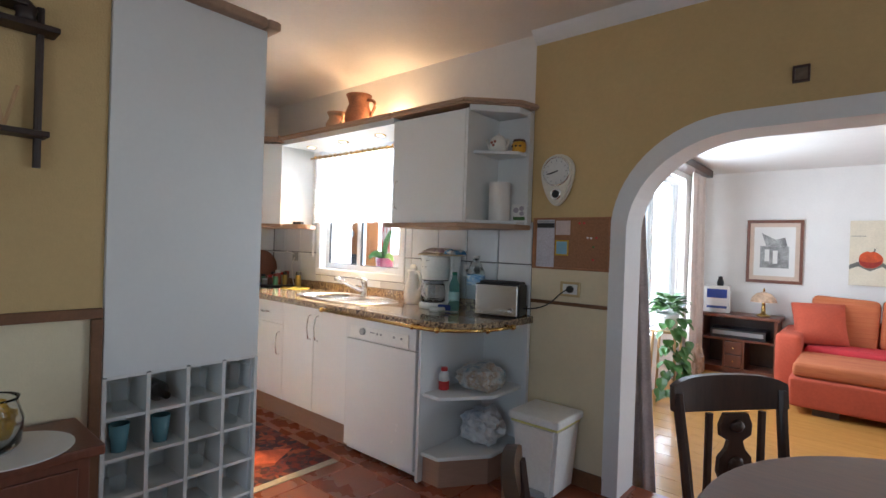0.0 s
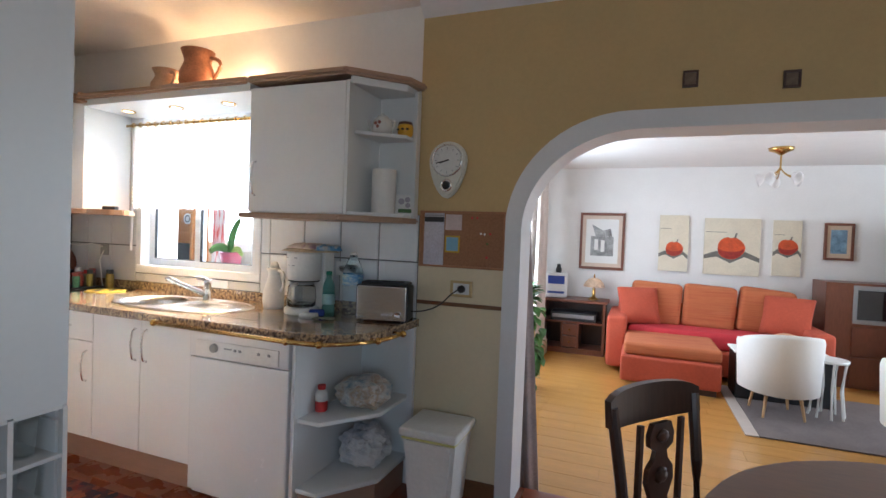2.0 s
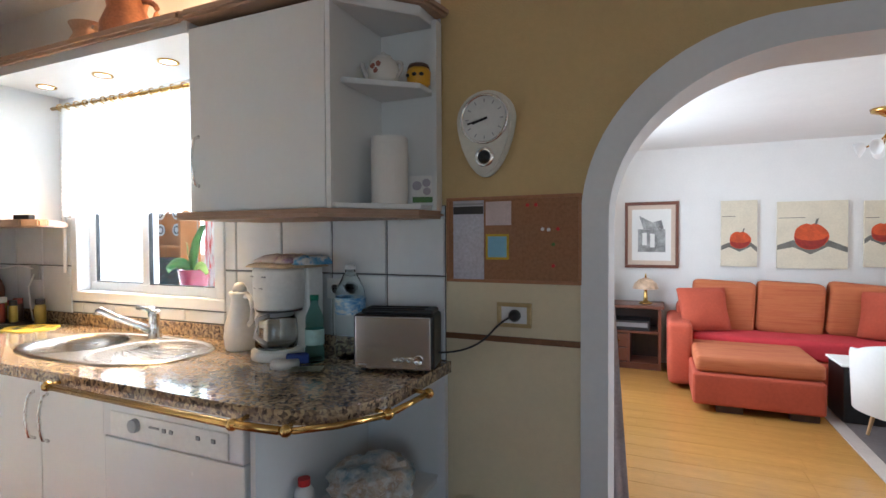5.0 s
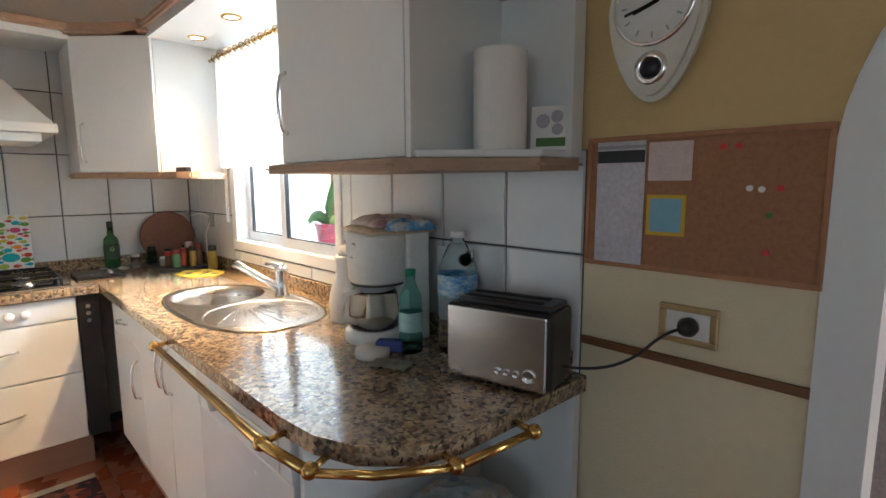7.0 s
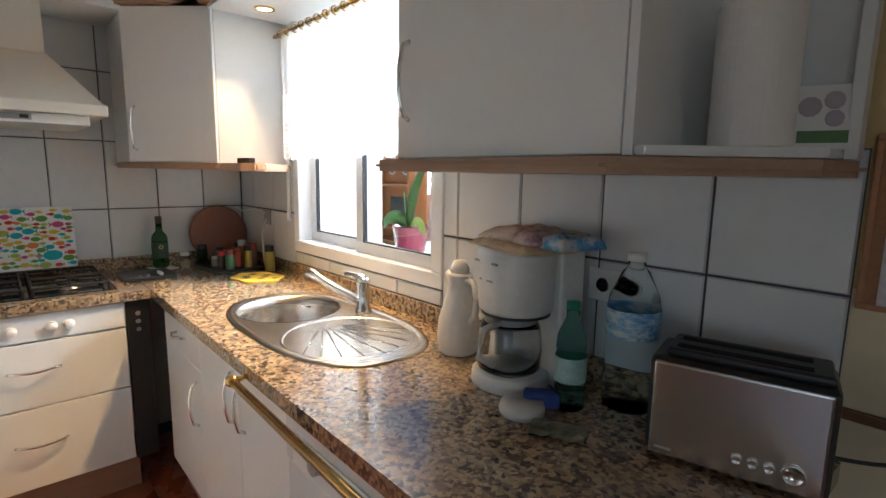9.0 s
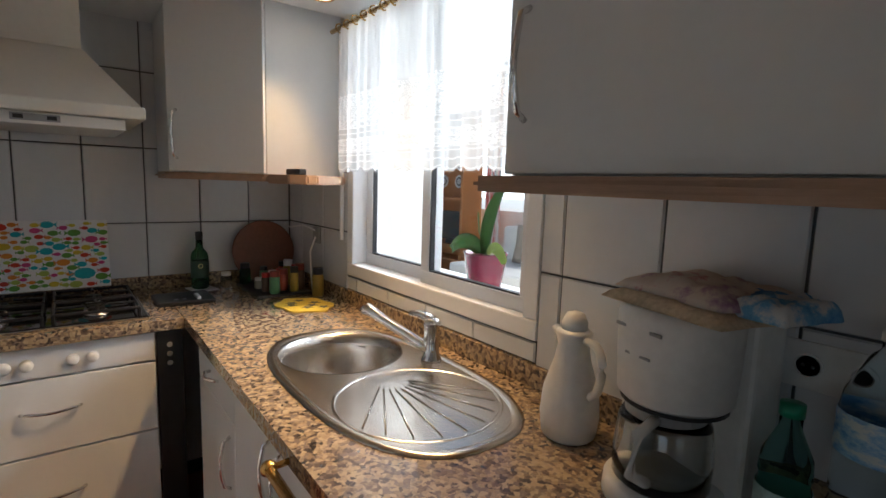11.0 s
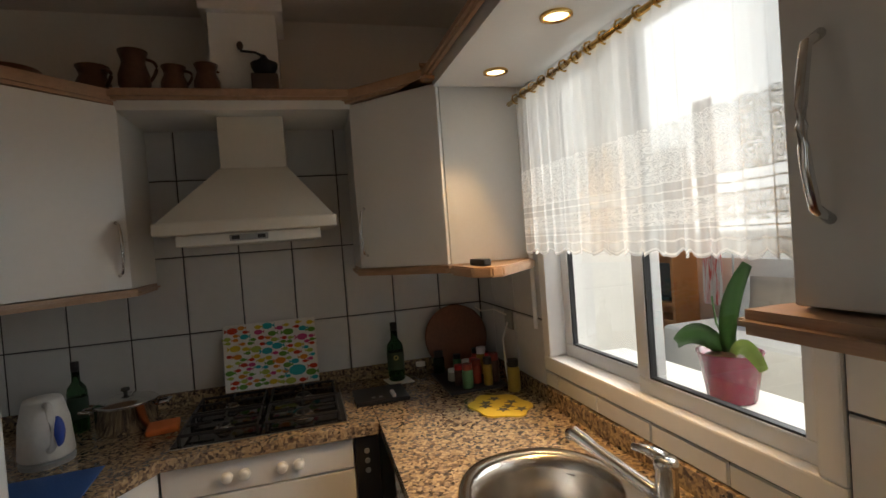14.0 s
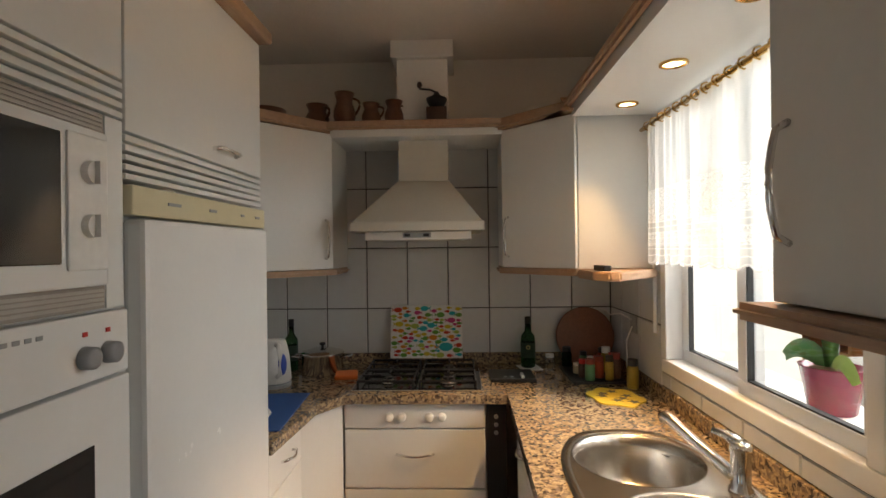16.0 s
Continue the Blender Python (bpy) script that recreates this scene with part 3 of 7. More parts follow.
for x, y, ex, ey in ((-3.02, 1.955, -3.02, 2.01), (-2.20, 1.935, -2.20, 1.99), (-2.045, 1.955, -2.06, 2.0), (-1.87, 2.155, -1.91, 2.16), (-1.845, 2.36, -1.90, 2.36)):
    bk = tube([(x, y, 0.868), (ex, ey, 0.872)], 0.007, 8)
    blob((x, y, 0.868), (0.017, 0.017, 0.017), sub=2, bm=bk)
    part("bracket", bk, BRASS, rail, smooth=True)


def bow_handle(x, y, z0, z1, out, parent, upright=True):
    """Curved chrome pull standing off a front that looks along out."""
    ox, oy = out
    if upright:
        pts = [Vector((x, y, z0)), Vector((x + ox * 0.02, y + oy * 0.02, z0 + 0.012))] + arc((x + ox * 0.024, y + oy * 0.024, z0 + 0.03), (x + ox * 0.038, y + oy * 0.038, (z0 + z1) / 2), (x + ox * 0.024, y + oy * 0.024, z1 - 0.03), 6) + [Vector((x + ox * 0.02, y + oy * 0.02, z1 - 0.012)), Vector((x, y, z1))]
    else:
        h = (z1 - z0) / 2
        tx, ty = -oy, ox
        zc = (z0 + z1) / 2
        def q(s, o, dz=0):
            return Vector((x + tx * s + ox * o, y + ty * s + oy * o, zc + dz))
        pts = [q(-h, 0), q(-h + 0.012, 0.02, 0.004)] + arc(q(-h + 0.03, 0.024, 0.003), q(0, 0.036, -0.004), q(h - 0.03, 0.024, 0.003), 6) + [q(h - 0.012, 0.02, 0.004), q(h, 0)]
    return part("handle", tube(pts, 0.0055, 8), CHROME, parent, "bowed chrome handle", smooth=True)


def base_unit(name, x0, x1, label, drawer, hx, doorz=0.155, low=0.0):
    u = thing(name, label, "cabinet")
    part("carcass", box(x0, x1, FY + 0.02, W - 0.03, 0.15, CT - 0.042 - low), LAM_IN, u)
    part("plinth", box(x0, x1, FY + 0.055, FY + 0.072, 0, 0.15), PLINTH, u, "brown wood-grain plinth")
    top = CT - 0.045
    if drawer:
        d = part("drawer_front", box(x0 + 0.002, x1 - 0.002, FY, FY + 0.018, top - 0.16, top, 0.003), LAM, u)
        bow_handle((x0 + x1) / 2, FY, top - 0.085 - 0.055, top - 0.085 + 0.055, (0, -1), d, upright=False)
        top -= 0.165
    d = part("door", box(x0 + 0.002, x1 - 0.002, FY, FY + 0.018, doorz, top, 0.003), LAM, u)
    bow_handle(hx, FY, top - 0.22, top - 0.05, (0, -1), d)
    return u


base_unit("base_cabinet", -4.05, -3.58, "white laminate base cabinet with a drawer over a door", True, -3.63, low=0.16)
base_unit("base_cabinet", -3.58, -3.21, "white laminate base cabinet with a bowed chrome handle", False, -3.245, low=0.16)
base_unit("base_cabinet", -3.21, -2.855, "white laminate base cabinet with a bowed chrome handle", False, -3.165, low=0.16)

dw = thing("dishwasher", "white front-loading dishwasher with a dial panel", "dishwasher")
part("body", box(-2.85, -2.246, FY + 0.02, W - 0.03, 0.02, 0.845), APPL, dw)
part("door", box(-2.847, -2.249, FY - 0.012, FY + 0.02, 0.05, 0.71, 0.006), APPL, dw)
dp = part("control_panel", box(-2.847, -2.249, FY - 0.016, FY + 0.02, 0.715, 0.845, 0.006), APPL, dw)
part("grip", box(-2.80, -2.30, FY - 0.022, FY - 0.016, 0.724, 0.80, 0.003), WHITEP, dp)
part("dial", moved(lathe([(0.022, 0), (0.02, 0.014), (0.006, 0.016)], 20), Matrix.Translation((-2.68, FY - 0.022, 0.77)) @ Matrix.Rotation(math.pi / 2, 4, "X")), GREYP, dp)
for bx in (-2.56, -2.53, -2.42, -2.36):
    part("button", box(bx, bx + 0.014, FY - 0.026, FY - 0.022, 0.765, 0.777, 0.001), GREYP, dp)
part("badge", box(-2.62, -2.575, FY - 0.0235, FY - 0.022, 0.77, 0.776), GREYP, dp)

# open end shelves under the worktop
eu = thing("end_shelf_unit", "white open corner shelf unit with a brown plinth", "shelf unit")
sx0, sx1 = -2.24, -1.91
def shelf_plan(g=0.0):
    return [(sx0 + 0.018, FY + 0.02 - g), (-2.10, FY + 0.02 - g), (sx1 - 0.01 + g, 2.30), (sx1 - 0.01 + g, W - 0.02), (sx0 + 0.018, W - 0.02)]
part("side_panel", box(sx0, sx0 + 0.018, FY, W - 0.02, 0.0, CT - 0.042), LAM, eu)
part("back_panel", box(sx0 + 0.018, sx1, W - 0.02, W - 0.002, 0.0, CT - 0.042), LAM, eu)
part("end_strip", box(sx1 - 0.01, sx1 + 0.02, W - 0.05, W - 0.021, 0.16, CT - 0.042), TRIMW, eu)
part("shelf", prism(shelf_plan(), 0.47, 0.488, 0.003), LAM, eu)
part("shelf", prism(shelf_plan(), 0.145, 0.165, 0.003), LAM, eu)
part("plinth", prism(shelf_plan(-0.02), 0.0, 0.144), PLINTH, eu, "brown wood-grain plinth")

# hob unit: drawers under the gas hob
hx = H + 0.60
hu = thing("drawer_unit", "white drawer cabinet under the hob, with a knob panel", "cabinet")
part("carcass", box(H + 0.02, hx - 0.02, 1.29, 1.91, 0.15, CT - 0.042), LAM_IN, hu)
kp = part("knob_panel", box(hx - 0.02, hx, 1.292, 1.908, 0.752, 0.855, 0.003), APPL, hu)
for ky in (1.49, 1.545, 1.665, 1.72):
    part("knob", moved(lathe([(0.019, 0), (0.018, 0.012), (0.013, 0.02), (0.004, 0.021)], 18), Matrix.Translation((hx, ky, 0.80)) @ Matrix.Rotation(math.pi / 2, 4, "Y")), WHITEP, kp, smooth=True)
for z0, z1 in ((0.49, 0.745), (0.16, 0.483)):
    d = part("drawer_front", box(hx - 0.02, hx, 1.292, 1.908, z0, z1, 0.003), LAM, hu)
    bow_handle(hx, 1.60, (z0 + z1) / 2 - 0.08 + 0.02, (z0 + z1) / 2 + 0.08 + 0.02, (1, 0), d, upright=False)
part("plinth", box(hx - 0.075, hx - 0.055, 1.29, 1.93, 0, 0.15), PLINTH, hu, "brown wood-grain plinth")
sp = thing("switch_strip", "black upright strip with switches beside the drawers", "switch panel")
part("strip", box(hx - 0.03, hx - 0.004, 1.915, 2.0, 0.15, 0.853, 0.002), BLACKP, sp)
for z in (0.80, 0.765, 0.73):
    part("switch", moved(lathe([(0.010, 0), (0.009, 0.004)], 12), Matrix.Translation((hx - 0.004, 1.955, z)) @ Matrix.Rotation(math.pi / 2, 4, "Y")), GREYP, sp)
# left base cabinet
lu = thing("base_cabinet", "white laminate base cabinet with a drawer below the blue mat", "cabinet")
part("carcass", box(H + 0.02, H + 1.15, 0.58, 1.14, 0.15, CT - 0.042), LAM_IN, lu)
ld = part("drawer_front", box(H + 0.79, H + 1.15, 1.14, 1.16, 0.70, 0.855, 0.003), LAM, lu)
bow_handle(H + 0.95, 1.16, 0.775 - 0.06, 0.775 + 0.06, (0, 1), ld, upright=False)
ld = part("door", box(H + 0.79, H + 1.15, 1.14, 1.16, 0.155, 0.695, 0.003), LAM, lu)
bow_handle(H + 1.10, 1.16, 0.48, 0.64, (0, 1), ld)
part("filler", prism([(H + 0.60, 1.285), (H + 0.60, 1.27), (H + 0.775, 1.14), (H + 0.788, 1.158)], 0.15, 0.855), LAM, lu)
part("plinth", box(H + 0.62, H + 1.15, 1.08, 1.10, 0, 0.15), PLINTH, lu, "brown wood-grain plinth")

# ---------------------------------------------------------------- upper units
UB, UT = 1.44, 2.10
UY = 2.29


def wood_edge(pts, z0, z1, name, parent, label=""):
    """Rounded wooden edging of a plan line, 30 mm deep towards the room."""
    return part(name, prism(pts, z0, z1, 0.011), OAKTRIM, parent, label or "limed oak edging")


cr = thing("wall_cabinet", "white laminate wall cabinet with a bowed chrome handle and oak edging", "cabinet")
part("carcass", box(-2.76, -2.165, UY + 0.02, W - 0.014, UB, UT), LAM_IN, cr)
d = part("door", box(-2.758, -2.167, UY, UY + 0.018, UB + 0.002, UT - 0.002, 0.003), LAM, cr)
bow_handle(-2.715, UY, UB + 0.09, UB + 0.27, (0, -1), d)
wood_edge([(-2.80, UY - 0.045), (-2.165, UY - 0.045), (-1.93, UY + 0.20), (-1.90, W - 0.012), (-2.0, W - 0.014), (-2.72, W - 0.014), (-2.80, UY + 0.02)], UB - 0.030, UB - 0.002, "light_rail", cr, "limed oak light rail")
wood_edge([(-2.76, UY - 0.04), (-2.15, UY - 0.04), (-1.91, UY + 0.20), (-1.88, W - 0.004), (-2.76, W - 0.004)], UT + 0.02, UT + 0.055, "cornice", cr, "limed oak cornice")
osh = thing("corner_shelf", "white open corner wall shelves with shallow curved boards", "shelf unit")
def ush(y0=UY, g=0.0):
    return [(-2.147, y0 + 0.005), (-2.13, y0 + 0.005), (-1.935, UY + 0.21), (-1.93, W - 0.032), (-2.147, W - 0.032)]
part("side_panel", box(-2.165, -2.148, UY + 0.002, W - 0.014, UB, UT), LAM, osh)
part("back_panel", box(-2.148, -1.93, W - 0.031, W - 0.014, UB, UT), LAM, osh)
part("end_panel", box(-1.93, -1.912, W - 0.06, W - 0.014, UB, UT), LAM, osh)
part("shelf", prism(ush(UY + 0.05), 1.845, 1.862, 0.003), LAM, osh)
part("bottom", prism(ush(), UB, UB + 0.016, 0.003), LAM, osh)
part("top", prism(ush(), UT - 0.016, UT + 0.019, 0.003), LAM, osh)

pel = thing("window_pelmet", "white pelmet board over the window with oak cornice and downlights", "pelmet")
part("board", box(-4.09, -2.762, UY - 0.005, W - 0.001, 2.085, UT + 0.053), LAM, pel)
wood_edge([(-4.12, UY - 0.04), (-2.762, UY - 0.04), (-2.762, UY - 0.006), (-4.10, UY - 0.006)], UT + 0.018, UT + 0.055, "cornice", pel, "limed oak cornice")
GLOW = glow_mat("lamp_glow", (1.0, 0.74, 0.42), 14)
for sx in (-3.92, -3.5, -3.08):
    rim = lathe([(0.042, 2.0845), (0.042, 2.079), (0.034, 2.077), (0.032, 2.083)], 24, (sx, 2.46), cap=False)
    rimo = part("downlight_rim", rim, BRASS, pel, "round brass downlight rim")
    part("bulb", lathe([(0.003, 2.0815), (0.031, 2.0825), (0.031, 2.0845)], 20, (sx, 2.46)), GLOW, rimo, "lit lamp")


def corner_cab(sign, yc, label):
    """Diagonal corner wall cabinet; sign +1 turns it to the window side, -1 to the tall units."""
    cc = thing("corner_wall_cabinet", label, "cabinet")
    far = W - 0.014 if sign > 0 else 0.56
    y0 = yc
    y1 = yc + sign * 0.29
    a, b2 = (H + 0.34, y0), (H + 0.64, y1)
    part("carcass", prism([(H + 0.002, y0), (a[0] - 0.012, y0), (b2[0] - 0.02, y1 + sign * 0.006), (b2[0] - 0.02, far), (H + 0.002, far)], UB, UT), LAM, cc)
    dv = Vector((b2[0] - a[0], b2[1] - a[1]))
    L = dv.length
    ang = math.atan2(dv.y, dv.x)
    m = Matrix.Translation((a[0], a[1], 0)) @ Matrix.Rotation(ang, 4, "Z")
    n = -1 if sign > 0 else 1
    d = part("door", moved(box(0.006, L - 0.004, min(0, n * 0.018), max(0, n * 0.018), UB + 0.002, UT - 0.002, 0.003), m), LAM, cc)
    hp = m @ Vector((0.045, n * 0.018, 0))
    out = (m.to_3x3() @ Vector((0, n, 0)))
    bow_handle(hp.x, hp.y, UB + 0.05, UB + 0.24, (out.x, out.y), d)
    e = 0.035
    o2 = (a[0] + 0.01 + e * 0.6, a[1] - sign * e * 1.0), (b2[0] + e, b2[1] - sign * e * 0.6)
    for z0, z1, nm in ((UB - 0.030, UB - 0.002, "light_rail"), (UT + 0.002, UT + 0.055, "cornice")):
        if sign > 0:
            pts = [(H + 0.002, a[1] - 0.03), (o2[0][0], o2[0][1]), o2[1], (b2[0] + e - 0.01, W - 0.014) if nm == "light_rail" else (b2[0] + e, UY - 0.042), (H + 0.002, W - 0.014) if nm == "light_rail" else (H + 0.3, W - 0.2)]
            if nm == "light_rail":
                pts = [(H + 0.002, a[1] - 0.012), (a[0], a[1] - 0.03), (o2[1][0] - 0.01, o2[1][1]), (-4.06, W - 0.014), (H + 0.002, W - 0.014)]
        else:
            pts = [(H + 0.002, a[1] + 0.012), (H + 0.002, 0.57), (b2[0] + e, 0.57), o2[1], (a[0], a[1] + 0.03)]
        wood_edge(pts, z0, z1, nm, cc)
    return cc


corner_cab(1, 2.02, "white laminate diagonal corner wall cabinet with oak edging")
corner_cab(-1, 1.18, "white laminate diagonal corner wall cabinet beside the hood")
br = thing("hood_bridge", "white board with oak cornice bridging the wall cabinets over the hood", "pelmet")
part("board", box(H + 0.002, H + 0.36, 1.182, 2.018, 2.082, UT + 0.053), LAM, br)
wood_edge([(H + 0.36, 1.17), (H + 0.395, 1.17), (H + 0.395, 2.03), (H + 0.36, 2.03)], UT + 0.014, UT + 0.055, "cornice", br)

# extractor hood
hd = thing("extractor_hood", "cream-white tapered chimney extractor hood", "extractor hood")
b = bmesh.new()
lo = [(-4.735, 1.316), (-4.735, 1.909), (-4.235, 1.909), (-4.235, 1.316)]
hi = [(-4.735, 1.50), (-4.735, 1.755), (-4.47, 1.755), (-4.47, 1.50)]
vl, vh = [b.verts.new((x, y, 1.66)) for x, y in lo], [b.verts.new((x, y, 1.875)) for x, y in hi]
b.faces.new(vl[::-1]), b.faces.new(vh)
for i in range(4):
    b.faces.new((vl[i], vl[(i + 1) % 4], vh[(i + 1) % 4], vh[i]))
HOODM = mat("hood_enamel", (0.66, 0.62, 0.54), 0.35, vary=0.03)
part("canopy", b, HOODM, hd)
part("rim", box(-4.735, -4.22, 1.305, 1.92, 1.615, 1.659, 0.006), HOODM, hd)
pn = part("filter_box", box(-4.72, -4.255, 1.37, 1.86, 1.575, 1.614, 0.004), LAM_IN, hd)
part("control", box(-4.255, -4.25, 1.545, 1.675, 1.585, 1.608, 0.001), GREYP, pn)
for y in (1.553, 1.64):
    part("slide_switch", box(-4.25, -4.246, y, y + 0.026, 1.59, 1.603), BLACKP, pn)
part("duct", box(-4.735, -4.475, 1.503, 1.752, 1.876, 2.081, 0.003), HOODM, hd)
du = thing("flue_casing", "white plaster flue casing up to the ceiling", "flue")
part("casing", box(H + 0.002, H + 0.26, 1.50, 1.755, UT + 0.02, CEILZ - 0.09), WHITE_WALL, du)
part("cap", box(H + 0.002, H + 0.29, 1.47, 1.785, CEILZ - 0.089, CEILZ - 0.001, 0.006), WHITE_WALL, du)

# ---------------------------------------------------------------- tall units
TF, TX = 1.165, -2.385
T1, T2 = -2.905, -3.565
TT = 2.20
op = thing("oven_housing", "white tall oven housing with a built-in microwave and oven", "oven housing")
part("carcass", box(T1, TX - 0.022, 0.56, TF - 0.022, 0.82, TT), LAM_IN, op)
part("side", box(T1, T1 + 0.018, 0.56, TF - 0.022, 0.12, 0.819), LAM_IN, op)
d = part("door", box(T1 + 0.004, TX - 0.022, TF - 0.02, TF, 1.86, TT - 0.003, 0.003), LAM, op)
bow_handle((T1 + TX) / 2 - 0.05, TF, 1.98 - 0.08, 1.98 + 0.08, (0, 1), d, upright=False)
for i in range(4):
    part("vent_slat", box(T1 + 0.004, TX - 0.022, TF - 0.016, TF, 1.785 + i * 0.019, 1.797 + i * 0.019, 0.002), LAM, op)
part("side_strip", box(T1 + 0.004, T1 + 0.05, TF - 0.02, TF - 0.002, 1.43, 1.78), LAM, op)
mw = thing("microwave", "white built-in microwave with two dials and a dark window", "microwave")
mf = part("frame", box(T1 + 0.052, TX - 0.022, TF - 0.018, TF - 0.004, 1.43, 1.78), GREYVENT, mw)
VENTG = mat("beige_grey_vent", (0.46, 0.43, 0.39), 0.5)
for i in range(4):
    part("vent_slat", box(T1 + 0.06, TX - 0.03, TF - 0.004, TF, 1.748 + i * 0.008, 1.753 + i * 0.008), VENTG, mf)
    part("vent_slat", box(T1 + 0.06, TX - 0.03, TF - 0.004, TF, 1.436 + i * 0.008, 1.441 + i * 0.008), VENTG, mf)
part("body", box(T1 + 0.065, TX - 0.03, 0.80, TF + 0.014, 1.472, 1.742, 0.005), APPL, mw)
part("window", box(T1 + 0.175, TX - 0.05, TF + 0.014, TF + 0.018, 1.512, 1.722, 0.002), BLACKG, mw)
cpn = part("control_panel", box(T1 + 0.072, T1 + 0.162, TF + 0.014, TF + 0.019, 1.50, 1.728, 0.003), WHITEP, mw)
for z in (1.665, 1.575):
    k = lathe([(0.020, 0), (0.019, 0.012), (0.004, 0.014)], 20)
    box(-0.004, 0.004, -0.019, 0.019, 0.012, 0.022, bm=k)
    part("dial", moved(k, Matrix.Translation((T1 + 0.117, TF + 0.019, z)) @ Matrix.Rotation(-math.pi / 2, 4, "X")), WHITEP, cpn)
ov = thing("oven", "white built-in oven with dials, red lamps and a black glass door", "oven")
opn = part("control_panel", box(T1 + 0.004, TX - 0.022, TF - 0.02, TF + 0.006, 1.308, 1.424, 0.004), APPL, ov)
for x in (T1 + 0.06, T1 + 0.115):
    part("dial", moved(lathe([(0.02, 0), (0.019, 0.018), (0.012, 0.02)], 20), Matrix.Translation((x, TF + 0.006, 1.352)) @ Matrix.Rotation(-math.pi / 2, 4, "X")), GREYP, opn, smooth=True)
    part("indicator", box(x - 0.005, x + 0.005, TF + 0.006, TF + 0.008, 1.388, 1.396), RED, opn, "red indicator lamp")
for i in range(5):
    part("marking", box(T1 + 0.20 + i * 0.02, T1 + 0.212 + i * 0.02, TF + 0.006, TF + 0.007, 1.398, 1.405), GREYP, opn)
od = part("door", box(T1 + 0.004, TX - 0.022, TF - 0.02, TF + 0.008, 0.76, 1.302, 0.004), APPL, ov)
part("glass", box(T1 + 0.10, TX - 0.09, TF + 0.008, TF + 0.011, 0.82, 1.20, 0.002), BLACKG, od)
lo2 = thing("base_cabinet", "white laminate drawer front below the oven", "cabinet")
part("drawer_front", box(T1 + 0.004, TX - 0.022, TF - 0.02, TF, 0.13, 0.752, 0.003), LAM, lo2)
part("plinth", box(T2, TX - 0.02, TF - 0.06, TF - 0.045, 0, 0.119), PLINTH, lo2)
fu = thing("fridge_housing", "white tall cabinet over the fridge with a bowed handle", "cabinet")
part("carcass", box(T2, T1, 0.56, TF - 0.02, 1.735, TT), LAM_IN, fu)
d = part("door", box(T2 + 0.003, T1 - 0.003, TF - 0.02, TF, 1.765, TT - 0.003, 0.003), LAM, fu)
bow_handle((T1 + T2) / 2 - 0.08, TF, 1.80 - 0.065, 1.80 + 0.065, (0, 1), d, upright=False)
for i in range(5):
    part("vent_slat", box(T2 + 0.003, T1 - 0.003, TF - 0.016, TF, 1.672 + i * 0.0185, 1.684 + i * 0.0185, 0.002), LAM, fu)
fg = thing("fridge", "tall white fridge with a cream control strip", "fridge")
part("body", box(T2 + 0.004, T1 - 0.004, 0.57, TF - 0.03, 0.03, 1.66), APPL, fg)
part("door", box(T2 + 0.004, T1 - 0.03, TF - 0.028, TF + 0.02, 0.06, 1.598, 0.012), APPL, fg)
fs = part("control_strip", box(T2 + 0.004, T1 - 0.004, TF - 0.028, TF + 0.012, 1.603, 1.662, 0.004), CREAMPL, fg, "yellowed cream control strip")
for k, wd in ((0.06, 0.05), (0.24, 0.035), (0.42, 0.02), (0.52, 0.03)):
    part("control", box(T1 - 0.06 - k - wd, T1 - 0.06 - k, TF + 0.012, TF + 0.014, 1.63, 1.637), GREYP, fs)
ep = thing("tall_unit_gable", "tall plain white gable of the oven housing over a bottle rack", "panel")
part("panel", box(TX - 0.02, TX, 0.589, TF, 0.80, TT, 0.002), LAM, ep)
co = thing("cornice", "limed oak cornice along the tall units", "cornice")
part("moulding", box(T2 - 0.01, TX + 0.045, TF - 0.02, TF + 0.04, TT, TT + 0.04, 0.012, 3), OAKTRIM, co)
part("moulding", box(TX - 0.02, TX + 0.045, 0.57, TF - 0.022, TT, TT + 0.04, 0.012, 3), OAKTRIM, co)
part("moulding", box(T2 - 0.01, TX - 0.022, 0.56, TF - 0.022, TT, TT + 0.018), LAM_IN, co)

# bottle rack of square cells in the end of the tall unit
rk = thing("bottle_rack", "white square-celled bottle rack with glasses and bottles", "rack")
RY0, RY1, RZ0, RZ1, NC, NR = 0.595, TF - 0.005, 0.06, 0.795, 4, 5
for i in range(NC + 1):
    y = RY0 + (RY1 - RY0) * i / NC
    part("upright", box(TX - 0.20, TX, y - 0.007, y + 0.007, RZ0, RZ1, 0.001), LAM_IN, rk)
for j in range(NR + 1):
    z = RZ0 + (RZ1 - RZ0) * j / NR
    for i in range(NC):
        ya, yb = RY0 + (RY1 - RY0) * i / NC + 0.0075, RY0 + (RY1 - RY0) * (i + 1) / NC - 0.0075
        part("shelf", box(TX - 0.20, TX - 0.002, ya, yb, z - 0.006, z + 0.006), LAM_IN, rk)
part("back", box(TX - 0.218, TX - 0.202, RY0, RY1, RZ0, RZ1), LAM_IN, rk)
cw, ch = (RY1 - RY0) / NC, (RZ1 - RZ0) / NR
SMOKED = glass_mat("dark_bottle", (0.22, 0.19, 0.18))
TEAL = mat("teal_glass", (0.13, 0.28, 0.32), 0.12, vary=0.05)


